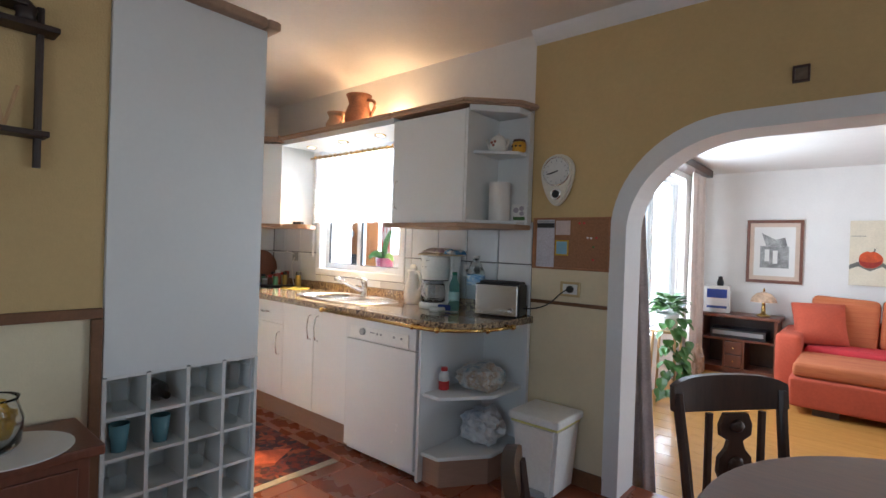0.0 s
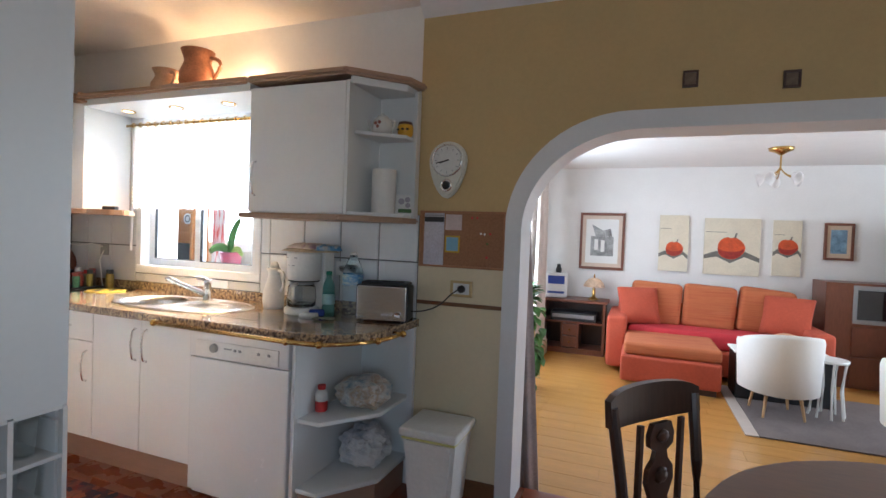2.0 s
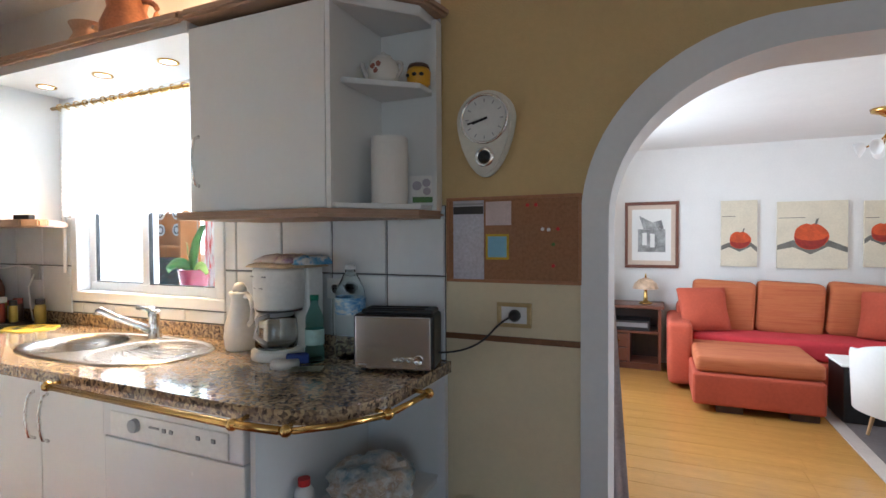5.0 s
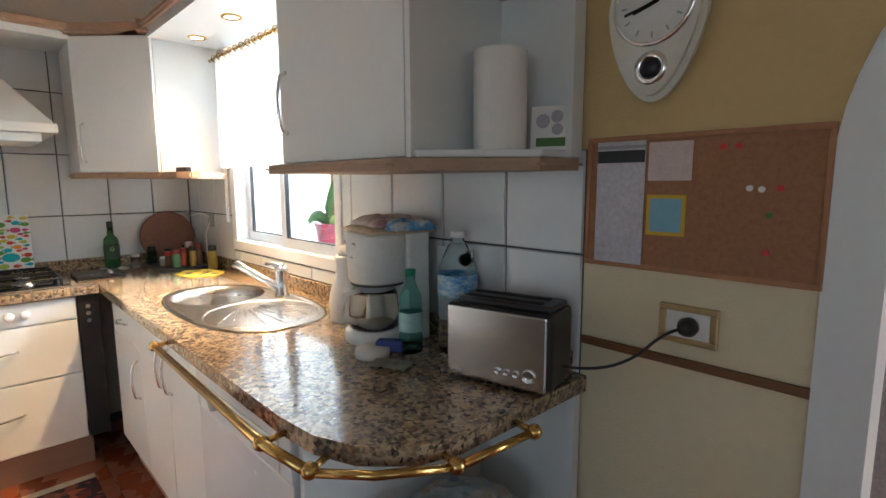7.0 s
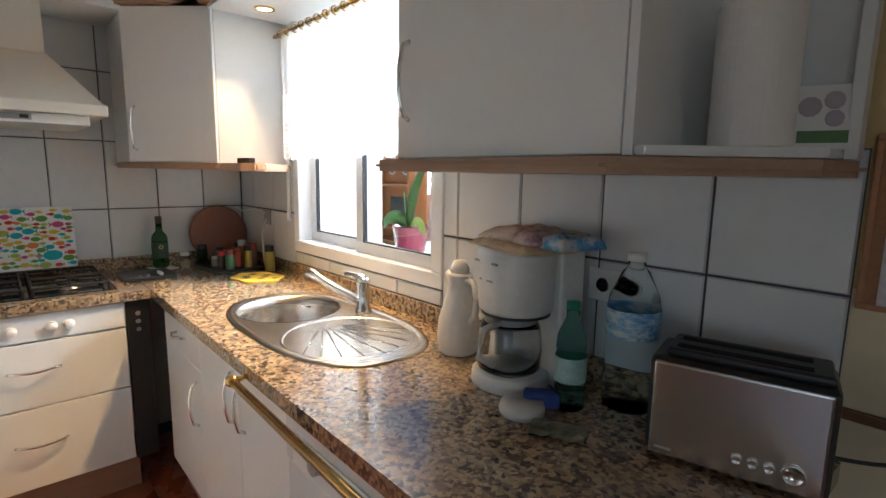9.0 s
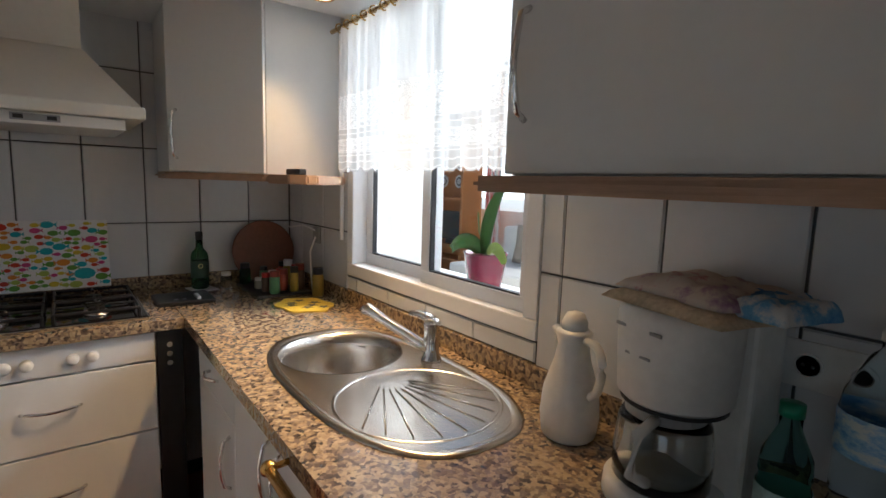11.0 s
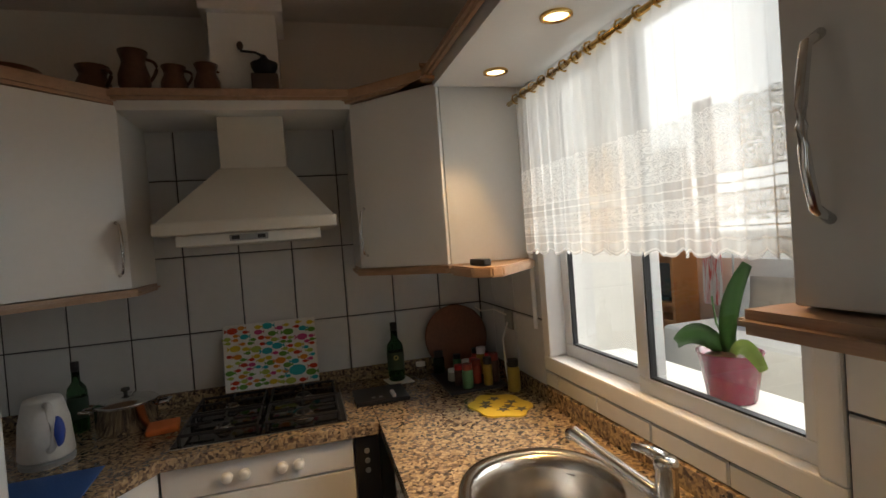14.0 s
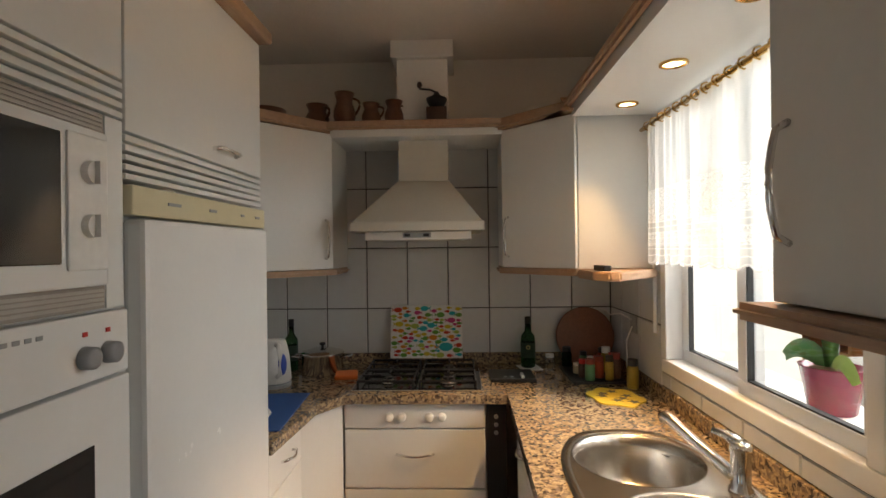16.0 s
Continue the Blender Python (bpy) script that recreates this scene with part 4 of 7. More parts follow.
def lying_bottle(i, j, material, label):
    y, z = RY0 + cw * (i + 0.5), RZ0 + ch * j + 0.006
    o = thing("bottle", label, "bottle", group="bottles in the rack")
    bmb = lathe([(0.005, 0), (0.036, 0.002), (0.038, 0.01), (0.038, 0.10), (0.014, 0.14), (0.013, 0.18), (0.008, 0.181)], 16)
    part("glass", moved(bmb, Matrix.Translation((TX - 0.195, y, z + 0.0385)) @ Matrix.Rotation(math.pi / 2, 4, "Y")), material, o, smooth=True)


def tumbler(i, j, material, label, r=0.035, h=0.10):
    y, z = RY0 + cw * (i + 0.5), RZ0 + ch * j + 0.006
    o = thing("glass", label, "glass", group="glasses in the rack")
    part("bowl", lathe([(r * 0.7, z), (r, z + h), (r - 0.003, z + h), (r * 0.7 - 0.003, z + 0.006), (0.003, z + 0.005)], 18, (TX - 0.07, y)), material, o, smooth=True)


for i, j in ((1, 4),):
    lying_bottle(i, j, SMOKED, "dark glass bottle lying in the rack")
for i, j in ((0, 3), (1, 3)):
    tumbler(i, j, TEAL, "teal glass tumbler in the rack")
for i, j in ((0, 4), (2, 4), (3, 4), (3, 3), (0, 2), (2, 2), (1, 1)):
    tumbler(i, j, THINGLASS, "clear glass tumbler in the rack", 0.036, 0.11)
tumbler(0, 1, mat("yellow_ceramic", (0.5, 0.46, 0.08), 0.4), "yellow-green ceramic beaker in the rack", 0.034, 0.07)

# ---------------------------------------------------------------- sink and tap
sk = thing("sink", "stainless steel inset sink with a round bowl and a ribbed drainer", "sink")
SX, SY = SINK
BC, BR = (SX - 0.225, SY), 0.185


def ring_faces(b, a, c):
    n = len(a)
    for i in range(n):
        b.faces.new((a[i], a[(i + 1) % n], c[(i + 1) % n], c[i]))


b = bmesh.new()
N = 64
o = [[b.verts.new((x, y, z)) for x, y in pill(SX, SY, a, d_, N)] for a, d_, z in ((0.455, 0.24, CT + 0.001), (0.45, 0.236, CT + 0.007), (0.435, 0.222, CT + 0.008), (0.425, 0.214, CT + 0.003))]
for p0, p1 in zip(o, o[1:]):
    ring_faces(b, p0, p1)
part("rim", b, STEEL, sk, smooth=True)
b = slab_with_hole(pill(SX, SY, 0.426, 0.215, N), [(BC[0] + BR * math.cos(2 * math.pi * i / 40), BC[1] + BR * math.sin(2 * math.pi * i / 40)) for i in range(40)], CT + 0.0005, CT + 0.003)
part("deck", b, STEEL, sk)
part("bowl", lathe([(BR + 0.002, CT + 0.004), (BR - 0.008, CT - 0.003), (BR - 0.016, CT - 0.03), (BR - 0.026, CT - 0.13), (BR - 0.06, CT - 0.152), (0.04, CT - 0.158), (0.034, CT - 0.163), (0.002, CT - 0.163)], 48, BC, cap=False), STEEL, sk, smooth=True)
part("drain", lathe([(0.034, CT - 0.1625), (0.03, CT - 0.159), (0.012, CT - 0.159), (0.01, CT - 0.152), (0.001, CT - 0.151)], 24, BC, cap=False), CHROME, sk, smooth=True)
part("overflow", moved(box(-0.02, 0.02, -0.001, 0.001, -0.006, 0.006), Matrix.Translation((BC[0] - 0.11, BC[1] + 0.128, CT - 0.04)) @ Matrix.Rotation(math.radians(40), 4, "Z")), BLACKP, sk)
DC = (SX + 0.19, SY)
part("drainer_ring", lathe([(0.205, CT + 0.003), (0.200, CT + 0.0065), (0.195, CT + 0.003)], 48, DC, cap=False), STEEL, sk, smooth=True)
for k in range(9):
    a = math.radians(-74 + k * 18.5 + 0)
    p0 = Vector((DC[0] - 0.165, DC[1], CT + 0.003))
    p1 = Vector((DC[0] + 0.185 * math.cos(a), DC[1] + 0.185 * math.sin(a), CT + 0.003))
    part("rib", tube([p0 + (p1 - p0) * 0.25, p1], 0.0026, 6), STEEL, sk, smooth=True)
tp = thing("tap", "chrome single-lever mixer tap", "tap", (-3.265, 2.515, CT + 0.003))
part("body", lathe([(0.030, 0), (0.030, 0.006), (0.024, 0.012), (0.024, 0.10), (0.026, 0.104), (0.026, 0.118), (0.022, 0.126), (0.004, 0.128)], 24), CHROME, tp, smooth=True)
part("spout", tube(arc((0, -0.01, 0.035), (-0.10, -0.055, 0.075), (-0.20, -0.105, 0.125), 8) + [Vector((-0.215, -0.113, 0.118))], 0.014, 10, radii=[0.017, 0.017, 0.017, 0.016, 0.016, 0.015, 0.015, 0.017, 0.018, 0.015]), CHROME, tp, smooth=True)
part("lever", tube([(0, 0, 0.12), (-0.03, -0.02, 0.133), (-0.06, -0.04, 0.135)], 0.01, 8, radii=[0.018, 0.012, 0.008]), CHROME, tp, smooth=True)

# ---------------------------------------------------------------- on the worktop by the window
tf = thing("thermos_jug", "white plastic vacuum jug with a round stopper", "jug", (-2.745, 2.50, CT))
part("body", lathe([(0.05, 0), (0.056, 0.006), (0.062, 0.05), (0.058, 0.10), (0.038, 0.165), (0.032, 0.20), (0.038, 0.225), (0.03, 0.232)], 24), WHITEP, tf, smooth=True)
part("stopper", lathe([(0.026, 0.23), (0.027, 0.245), (0.018, 0.265), (0.003, 0.27)], 18), WHITEP, tf, smooth=True)
part("spout", tube([(-0.02, 0.0, 0.205), (-0.048, -0.005, 0.228)], 0.01, 8, radii=[0.014, 0.008]), WHITEP, tf, smooth=True)
part("handle", tube([(0.03, -0.005, 0.215)] + arc((0.06, -0.01, 0.215), (0.095, -0.015, 0.19), (0.072, -0.012, 0.12), 6) + [Vector((0.05, -0.008, 0.10))], 0.009, 8), WHITEP, tf, smooth=True)

cm = thing("coffee_maker", "white filter coffee machine with a glass jug", "coffee maker", (-2.50, 2.49, CT), -14)
part("base", lathe([(0.092, 0), (0.096, 0.006), (0.094, 0.032), (0.086, 0.036), (0.01, 0.036)], 36, (0, -0.04)), WHITEP, cm, smooth=True)
part("column", box(-0.10, 0.09, 0.03, 0.105, 0.0, 0.34, 0.012, 3), WHITEP, cm)
part("tank_side", box(-0.118, -0.085, -0.03, 0.10, 0.0, 0.335, 0.01, 3), WHITEP, cm)
hd_ = part("filter_housing", lathe([(0.082, 0.182), (0.090, 0.19), (0.094, 0.25), (0.096, 0.322), (0.091, 0.335), (0.01, 0.336)], 36, (0, -0.03)), WHITEP, cm, smooth=True)
# solid black ring that draws the shade between housing and jug
part("shadow_gap", lathe([(0.045, 0.173), (0.084, 0.176), (0.084, 0.1815)], 30, (0, -0.03)), BLACKP, cm)
for x in (-0.045, -0.01, 0.025):
    part("vent", box(x, x + 0.022, -0.1225, -0.119, 0.303, 0.308), GREYP, hd_)
part("marking", box(-0.02, 0.03, -0.1235, -0.1215, 0.262, 0.266), GREYP, hd_)
part("jug", lathe([(0.068, 0.037), (0.077, 0.045), (0.079, 0.09), (0.073, 0.145), (0.066, 0.158), (0.063, 0.158), (0.070, 0.144), (0.076, 0.09), (0.074, 0.047), (0.003, 0.041)], 28, (0, -0.045)), CLEARG, cm, smooth=True)
part("jug_lid", lathe([(0.064, 0.157), (0.064, 0.172), (0.05, 0.18), (0.004, 0.18)], 28, (0, -0.045)), GREYP, cm)
part("jug_handle", tube([(0.03, -0.10, 0.165), (0.05, -0.155, 0.16), (0.052, -0.165, 0.10), (0.04, -0.12, 0.07)], 0.009, 8), WHITEP, cm, smooth=True)
fc = thing("folded_towel", "folded pink and cream kitchen cloth on the coffee machine", "cloth", (-2.485, 2.505, CT + 0.337), -14)


def rumpled(x0, x1, y0, y1, z, thick, seed, wave=0.012, sag=0.0):
    """A folded cloth with soft creases and an uneven rim, lying at height z."""
    b_ = bmesh.new()
    n_, m_ = 22, 18
    for side in (0, 1):
        g_ = []
        for j_ in range(m_ + 1):
            row_ = []
            for i_ in range(n_ + 1):
                u_, v_ = i_ / n_, j_ / m_
                edge = min(u_, 1 - u_, v_, 1 - v_)
                wob = 0.014 * noise.noise(Vector((u_ * 3, v_ * 3, seed)))
                k_ = 0.5 + 0.5 * noise.noise(Vector((u_ * 5.0, v_ * 2.2, seed + 3))) + 0.3 * noise.noise(Vector((u_ * 11, v_ * 7, seed)))
                h_ = (thick * min(1, edge * 9) ** 0.5 + wave * k_ * min(1, edge * 6)) if side else 0.0
                row_.append(b_.verts.new((x0 + (x1 - x0) * u_ + wob, y0 + (y1 - y0) * v_ + wob * 0.7, z + h_ - sag * max(0, u_ - 0.7) ** 2)))
            g_.append(row_)
        for j_ in range(m_):
            for i_ in range(n_):
                b_.faces.new((g_[j_][i_], g_[j_][i_ + 1], g_[j_ + 1][i_ + 1], g_[j_ + 1][i_]))
    bmesh.ops.remove_doubles(b_, verts=b_.verts[:], dist=0.0004)
    return b_


part("fold", rumpled(-0.115, 0.12, -0.125, 0.085, 0.0, 0.014, 1.0, 0.008), mat("cream_cloth", (0.58, 0.45, 0.30), 0.95, vary=0.3, scale=12, bump=0.4), fc, smooth=True)
part("fold", rumpled(-0.11, 0.10, -0.10, 0.08, 0.018, 0.016, 4.0, 0.022), ramp_mat("printed_cloth", [(0.34, (0.50, 0.12, 0.14)), (0.44, (0.62, 0.55, 0.48)), (0.56, (0.60, 0.50, 0.42)), (0.66, (0.35, 0.20, 0.30))], 14, 0.95, "NOISE", bump=0.2), fc, smooth=True)
part("fold", rumpled(0.05, 0.165, -0.07, 0.06, 0.012, 0.018, 7.0, 0.018), ramp_mat("blue_white_cloth", [(0.40, (0.05, 0.22, 0.50)), (0.52, (0.16, 0.38, 0.60)), (0.60, (0.60, 0.62, 0.62))], 16, 0.95, "NOISE", bump=0.2), fc, smooth=True)


def bottle(name, at, prof, material, label, cap_m, cap, band_m=None, band=None):
    o = thing(name, label, "bottle", at)
    g = part("body", lathe(prof, 24), material, o, smooth=True)
    part("cap", lathe(cap, 16), cap_m, o, smooth=True)
    if band:
        part("label", lathe(band, 24, cap=False), band_m, o, smooth=True)
    return o


bottle("water_bottle", (-2.335, 2.445, CT), [(0.028, 0), (0.034, 0.005), (0.034, 0.05), (0.030, 0.06), (0.034, 0.07), (0.034, 0.12), (0.03, 0.13), (0.033, 0.14), (0.031, 0.165), (0.014, 0.205), (0.0135, 0.225)], GREENPL, "green tinted plastic water bottle", mat("green_cap", (0.02, 0.25, 0.14), 0.4), [(0.0155, 0.222), (0.0155, 0.24), (0.003, 0.241)], mat("bottle_label", (0.42, 0.62, 0.60), 0.5, vary=0.3, scale=40), [(0.0345, 0.065), (0.0348, 0.075), (0.0348, 0.115), (0.0345, 0.12)])
bottle("large_water_bottle", (-2.255, 2.555, CT), [(0.05, 0), (0.056, 0.008), (0.056, 0.08), (0.052, 0.09), (0.056, 0.10), (0.056, 0.22), (0.052, 0.25), (0.028, 0.305), (0.018, 0.315), (0.018, 0.33)], BLUEG, "large clear water bottle with a blue label", WHITEP, [(0.02, 0.328), (0.02, 0.345), (0.003, 0.346)], ramp_mat("blue_label", [(0.40, (0.10, 0.30, 0.62)), (0.50, (0.35, 0.55, 0.74)), (0.58, (0.70, 0.74, 0.76))], 22, 0.4, "NOISE", (1, 1, 2)), [(0.0565, 0.165), (0.057, 0.168), (0.057, 0.222), (0.0565, 0.225)])
# a plastic container lid, modelled as a shallow closed disc
lid = thing("plastic_dish", "milky round plastic lid lying on the worktop", "dish", (-2.385, 2.345, CT))
part("dish", lathe([(0.048, 0), (0.05, 0.01), (0.047, 0.022), (0.003, 0.024)], 26), mat("milky_plastic", (0.62, 0.62, 0.60), 0.3), lid, smooth=True)
nk = thing("wipe_packet", "crumpled silver and green foil packet on the worktop", "packet", (-2.28, 2.325, CT + 0.001), 24)
b = bmesh.new()
g = [[b.verts.new((-0.055 + 0.11 * i / 10, -0.032 + 0.064 * j / 6, 0.006 + 0.012 * abs(noise.noise(Vector((i * 0.6, j * 0.7, 2)))))) for i in range(11)] for j in range(7)]
for j in range(6):
    for i in range(10):
        b.faces.new((g[j][i], g[j][i + 1], g[j + 1][i + 1], g[j + 1][i]))
bmesh.ops.solidify(b, geom=b.faces[:], thickness=0.005)
part("foil", b, mat("foil_print", (0.36, 0.38, 0.30), 0.35, 0.4, vary=0.5, scale=30), nk)
sc_ = thing("sponge", "blue and white folded cloth wipe by the coffee machine", "sponge", (-2.375, 2.40, CT + 0.001), 40)
part("pad", box(-0.04, 0.04, -0.02, 0.02, 0, 0.035, 0.01, 3), mat("navy_cloth", (0.03, 0.06, 0.25), 0.8, vary=0.4), sc_)
so = thing("double_socket", "white double wall socket on the tiles", "socket", (-2.335, W - 0.0105, 1.145))
part("plate", box(-0.075, 0.075, -0.008, 0, -0.04, 0.04, 0.003), WHITEP, so)
for x in (-0.037, 0.037):
    rr = part("well", moved(lathe([(0.022, 0), (0.022, 0.003), (0.018, 0.003), (0.017, 0.0)], 20), Matrix.Translation((x, -0.008, 0)) @ Matrix.Rotation(math.pi / 2, 4, "X")), WHITEP, so)
    for dx in (-0.007, 0.007):
        part("pin_hole", box(x + dx - 0.0025, x + dx + 0.0025, -0.0095, -0.0085, -0.0025, 0.0025), BLACKP, rr)

ts = thing("toaster", "brushed steel toaster with black ends and four round buttons", "toaster", (-2.015, 2.475, CT), 13)
part("front", box(-0.128, 0.128, -0.062, -0.052, 0.012, 0.185, 0.004), STEELV, ts, "brushed steel front")
part("body", box(-0.138, 0.138, -0.052, 0.085, 0.01, 0.19, 0.014, 3), BLACKP, ts)
part("top", box(-0.115, 0.13, -0.035, 0.07, 0.188, 0.205, 0.008, 3), BLACKP, ts)
# slots are flat strips on the top, their inner shade put into the colour
for y in (-0.012, 0.038):
    part("slot", box(-0.10, 0.10, y - 0.01, y + 0.01, 0.2045, 0.2065), mat("slot_shade", (0.004, 0.004, 0.004), 0.9), ts)
for x, r in ((0.01, 0.0085), (0.033, 0.0085), (0.056, 0.0085), (0.088, 0.017)):
    part("button", moved(lathe([(r, 0), (r, 0.004), (r * 0.8, 0.005), (r * 0.78, 0.003), (0.001, 0.003)], 22), Matrix.Translation((x, -0.062, 0.045)) @ Matrix.Rotation(math.pi / 2, 4, "X")), CHROME, ts, smooth=True)
part("badge", box(-0.118, -0.09, -0.0632, -0.062, 0.024, 0.028), GREYP, ts)
for x in (-0.11, 0.11):
    for y in (-0.03, 0.06):
        part("foot", lathe([(0.009, 0), (0.009, 0.012)], 10, (x, y)), BLACKP, ts)
cd = thing("power_cord", "black power cord from the toaster to the wall socket", "cord")
pts = arc((-1.90, 2.52, CT + 0.055), (-1.78, 2.56, CT + 0.05), (-1.72, 2.585, 1.02), 10) + arc((-1.72, 2.585, 1.02), (-1.685, 2.60, 1.065), (-1.652, 2.60, 1.078), 6)[1:]
part("cable", tube(pts, 0.0035, 7), BLACKP, cd, smooth=True)
part("plug", moved(lathe([(0.02, 0), (0.021, 0.012), (0.014, 0.03), (0.006, 0.036)], 18), Matrix.Translation((-1.645, W - 0.014, 1.08)) @ Matrix.Rotation(math.pi / 2, 4, "X")), BLACKP, cd, smooth=True)
s1 = thing("wall_socket", "wall socket with a worn gilt frame on the cream wall", "socket", (-1.65, W - 0.001, 1.08))
fb = box(-0.06, 0.06, -0.012, 0, 0.028, 0.042, 0.003)
box(-0.06, 0.06, -0.012, 0, -0.042, -0.028, 0.003, bm=fb)
box(-0.06, -0.044, -0.012, 0, -0.028, 0.028, 0.003, bm=fb)
box(0.044, 0.06, -0.012, 0, -0.028, 0.028, 0.003, bm=fb)
part("frame", fb, GOLD, s1, "worn gilt frame")
part("plate", box(-0.044, 0.044, -0.009, 0, -0.028, 0.028), WHITEP, s1)

# ---------------------------------------------------------------- clock and cork board
ck = thing("wall_clock", "retro cream wall clock with a small timer dial below", "clock", (-1.745, W - 0.001, 1.745))
n = 40
outl = []
for i in range(n):
    a = 2 * math.pi * i / n
    c, s_ = math.cos(a), math.sin(a)
    outl.append((0.105 * c if s_ > 0 else (0.105 - 0.020 * (-s_) ** 1.2) * c, 0.10 * s_ if s_ > 0 else 0.195 * s_))
FACE = Matrix(((1, 0, 0, 0), (0, 0, -1, 0), (0, 1, 0, 0), (0, 0, 0, 1)))
part("case", moved(prism(outl, 0, 0.035, 0.012), FACE), mat("cream_case", (0.68, 0.66, 0.57), 0.35), ck, "cream plastic case", smooth=False)
part("bezel", moved(lathe([(0.085, 0.034), (0.085, 0.041), (0.077, 0.042), (0.077, 0.035)], 40, cap=False), FACE), CHROME, ck, "chrome ring", smooth=True)
dlf = part("dial", moved(lathe([(0.078, 0.034), (0.078, 0.0365), (0.001, 0.0366)], 40), FACE), mat("dial_silver", (0.62, 0.62, 0.60), 0.4), ck)
for k in range(12):
    a = k * math.pi / 6
    part("mark", moved(box(-0.002, 0.002, 0.056, 0.068, 0.0367, 0.0375), FACE @ Matrix.Rotation(a, 4, "Z")), GREYP, dlf)
for a, L, wd_ in ((103, 0.062, 0.0028), (107, 0.044, 0.004)):
    part("clock_hand", moved(box(-wd_, wd_, -0.012, L, 0.038, 0.0395), FACE @ Matrix.Rotation(math.radians(a), 4, "Z")), BLACKP, dlf)
part("timer_ring", moved(lathe([(0.035, 0.034), (0.033, 0.040), (0.022, 0.041), (0.02, 0.036)], 30, (0, -0.128), cap=False), FACE), CHROME, ck, smooth=True)
part("timer_knob", moved(lathe([(0.021, 0.034), (0.019, 0.044), (0.002, 0.045)], 24, (0, -0.128)), FACE), BLACKP, ck, smooth=True)

bd = thing("cork_board", "cork pin board on the wall between cabinet and arch", "board", (0, W - 0.001, 0))
part("cork", box(-1.885, -1.437, -0.012, 0, 1.20, 1.472), CORK, bd)
fb = box(-1.895, -1.427, -0.016, 0, 1.472, 1.484, 0.003)
box(-1.895, -1.427, -0.016, 0, 1.188, 1.20, 0.003, bm=fb)
box(-1.895, -1.885, -0.016, 0, 1.20, 1.472, 0.003, bm=fb)
box(-1.437, -1.427, -0.016, 0, 1.20, 1.472, 0.003, bm=fb)
part("frame", fb, mat("board_frame", (0.36, 0.17, 0.08), 0.6, vary=0.2), bd)
cal = thing("calendar_sheet", "pinned pastel calendar sheet with a dark printed heading", "paper", (0, W - 0.014, 0))
part("sheet", box(-1.868, -1.755, -0.0025, 0, 1.196, 1.472), mat("pastel_print", (0.50, 0.49, 0.55), 0.7, vary=0.25, scale=12), cal)
part("heading", box(-1.867, -1.756, -0.0034, -0.0026, 1.425, 1.452), BLACKP, cal)
part("heading", box(-1.867, -1.756, -0.0034, -0.0026, 1.456, 1.463), GREYP, cal)
pr = thing("paper_note", "small pink printed slip pinned to the board", "paper", (0, W - 0.014, 0))
part("sheet", box(-1.748, -1.658, -0.002, 0, 1.385, 1.466), mat("pink_slip", (0.58, 0.48, 0.47), 0.8, vary=0.15, scale=30), pr)
bnote = thing("paper_note", "light blue square note with a yellow-green edge", "paper", (0, W - 0.014, 0))
part("edge", box(-1.748, -1.666, -0.0015, 0, 1.268, 1.355, 0.0005), YELLOW, bnote)
part("sheet", box(-1.740, -1.674, -0.0026, -0.0016, 1.276, 1.347), BLUEN, bnote)
for x, z, mm in ((-1.60, 1.45, RED), (-1.572, 1.45, RED), (-1.55, 1.37, WHITEP), (-1.53, 1.368, WHITEP), (-1.50, 1.37, RED), (-1.515, 1.32, LEAF), (-1.515, 1.25, RED)):
    o = thing("push_pin", "small push pin in the cork board", "pin", (x, W - 0.013, z), group="push pins")
    part("head", moved(lathe([(0.003, 0), (0.003, 0.008), (0.006, 0.009), (0.006, 0.012)], 10), FACE), mm, o)

# ---------------------------------------------------------------- shelves by the window
kr = thing("kitchen_roll", "white paper kitchen roll on the corner shelf", "kitchen roll", (-2.04, 2.475, UB + 0.0165))
part("paper", lathe([(0.061, 0), (0.062, 0.003), (0.062, 0.222), (0.06, 0.225), (0.022, 0.225)], 40), PAPER, kr, smooth=False)
part("core", lathe([(0.022, 0.18), (0.022, 0.2252), (0.019, 0.2252), (0.019, 0.18)], 20, cap=False), CORK, kr)
op_ = thing("decor_tile", "white card with orchid flowers standing on the shelf", "picture", (-1.965, 2.565, UB + 0.0165), 20)
part("card", moved(box(-0.045, 0.045, -0.003, 0.003, 0, 0.105, 0.001), Matrix.Rotation(-0.1, 4, "X")), PAPER, op_)
for x, z, r in ((-0.015, 0.07, 0.017), (0.018, 0.08, 0.015), (0.02, 0.05, 0.014)):
    part("petal", moved(lathe([(r, 0), (r * 0.9, 0.001), (0.001, 0.0012)], 10), Matrix.Rotation(-0.1, 4, "X") @ Matrix.Translation((x, -0.0032, z)) @ FACE), mat("grey_petal", (0.42, 0.38, 0.42), 0.8), op_)
part("leaf", moved(box(-0.03, 0.04, -0.0045, -0.0032, 0.01, 0.03), Matrix.Rotation(-0.1, 4, "X")), LEAF, op_)
tpz = 1.8625
tt = thing("teapot", "white china teapot with a flower pattern", "teapot", (-2.06, 2.475, tpz), 0)
part("body", lathe([(0.035, 0), (0.05, 0.01), (0.055, 0.04), (0.048, 0.075), (0.03, 0.085), (0.03, 0.088)], 26), mat("china", (0.75, 0.73, 0.68), 0.25, vary=0.05), tt, smooth=True)
part("lid", lathe([(0.032, 0.086), (0.026, 0.096), (0.006, 0.10), (0.008, 0.108), (0.002, 0.112)], 20), mat("china_lid", (0.72, 0.70, 0.66), 0.25), tt, smooth=True)
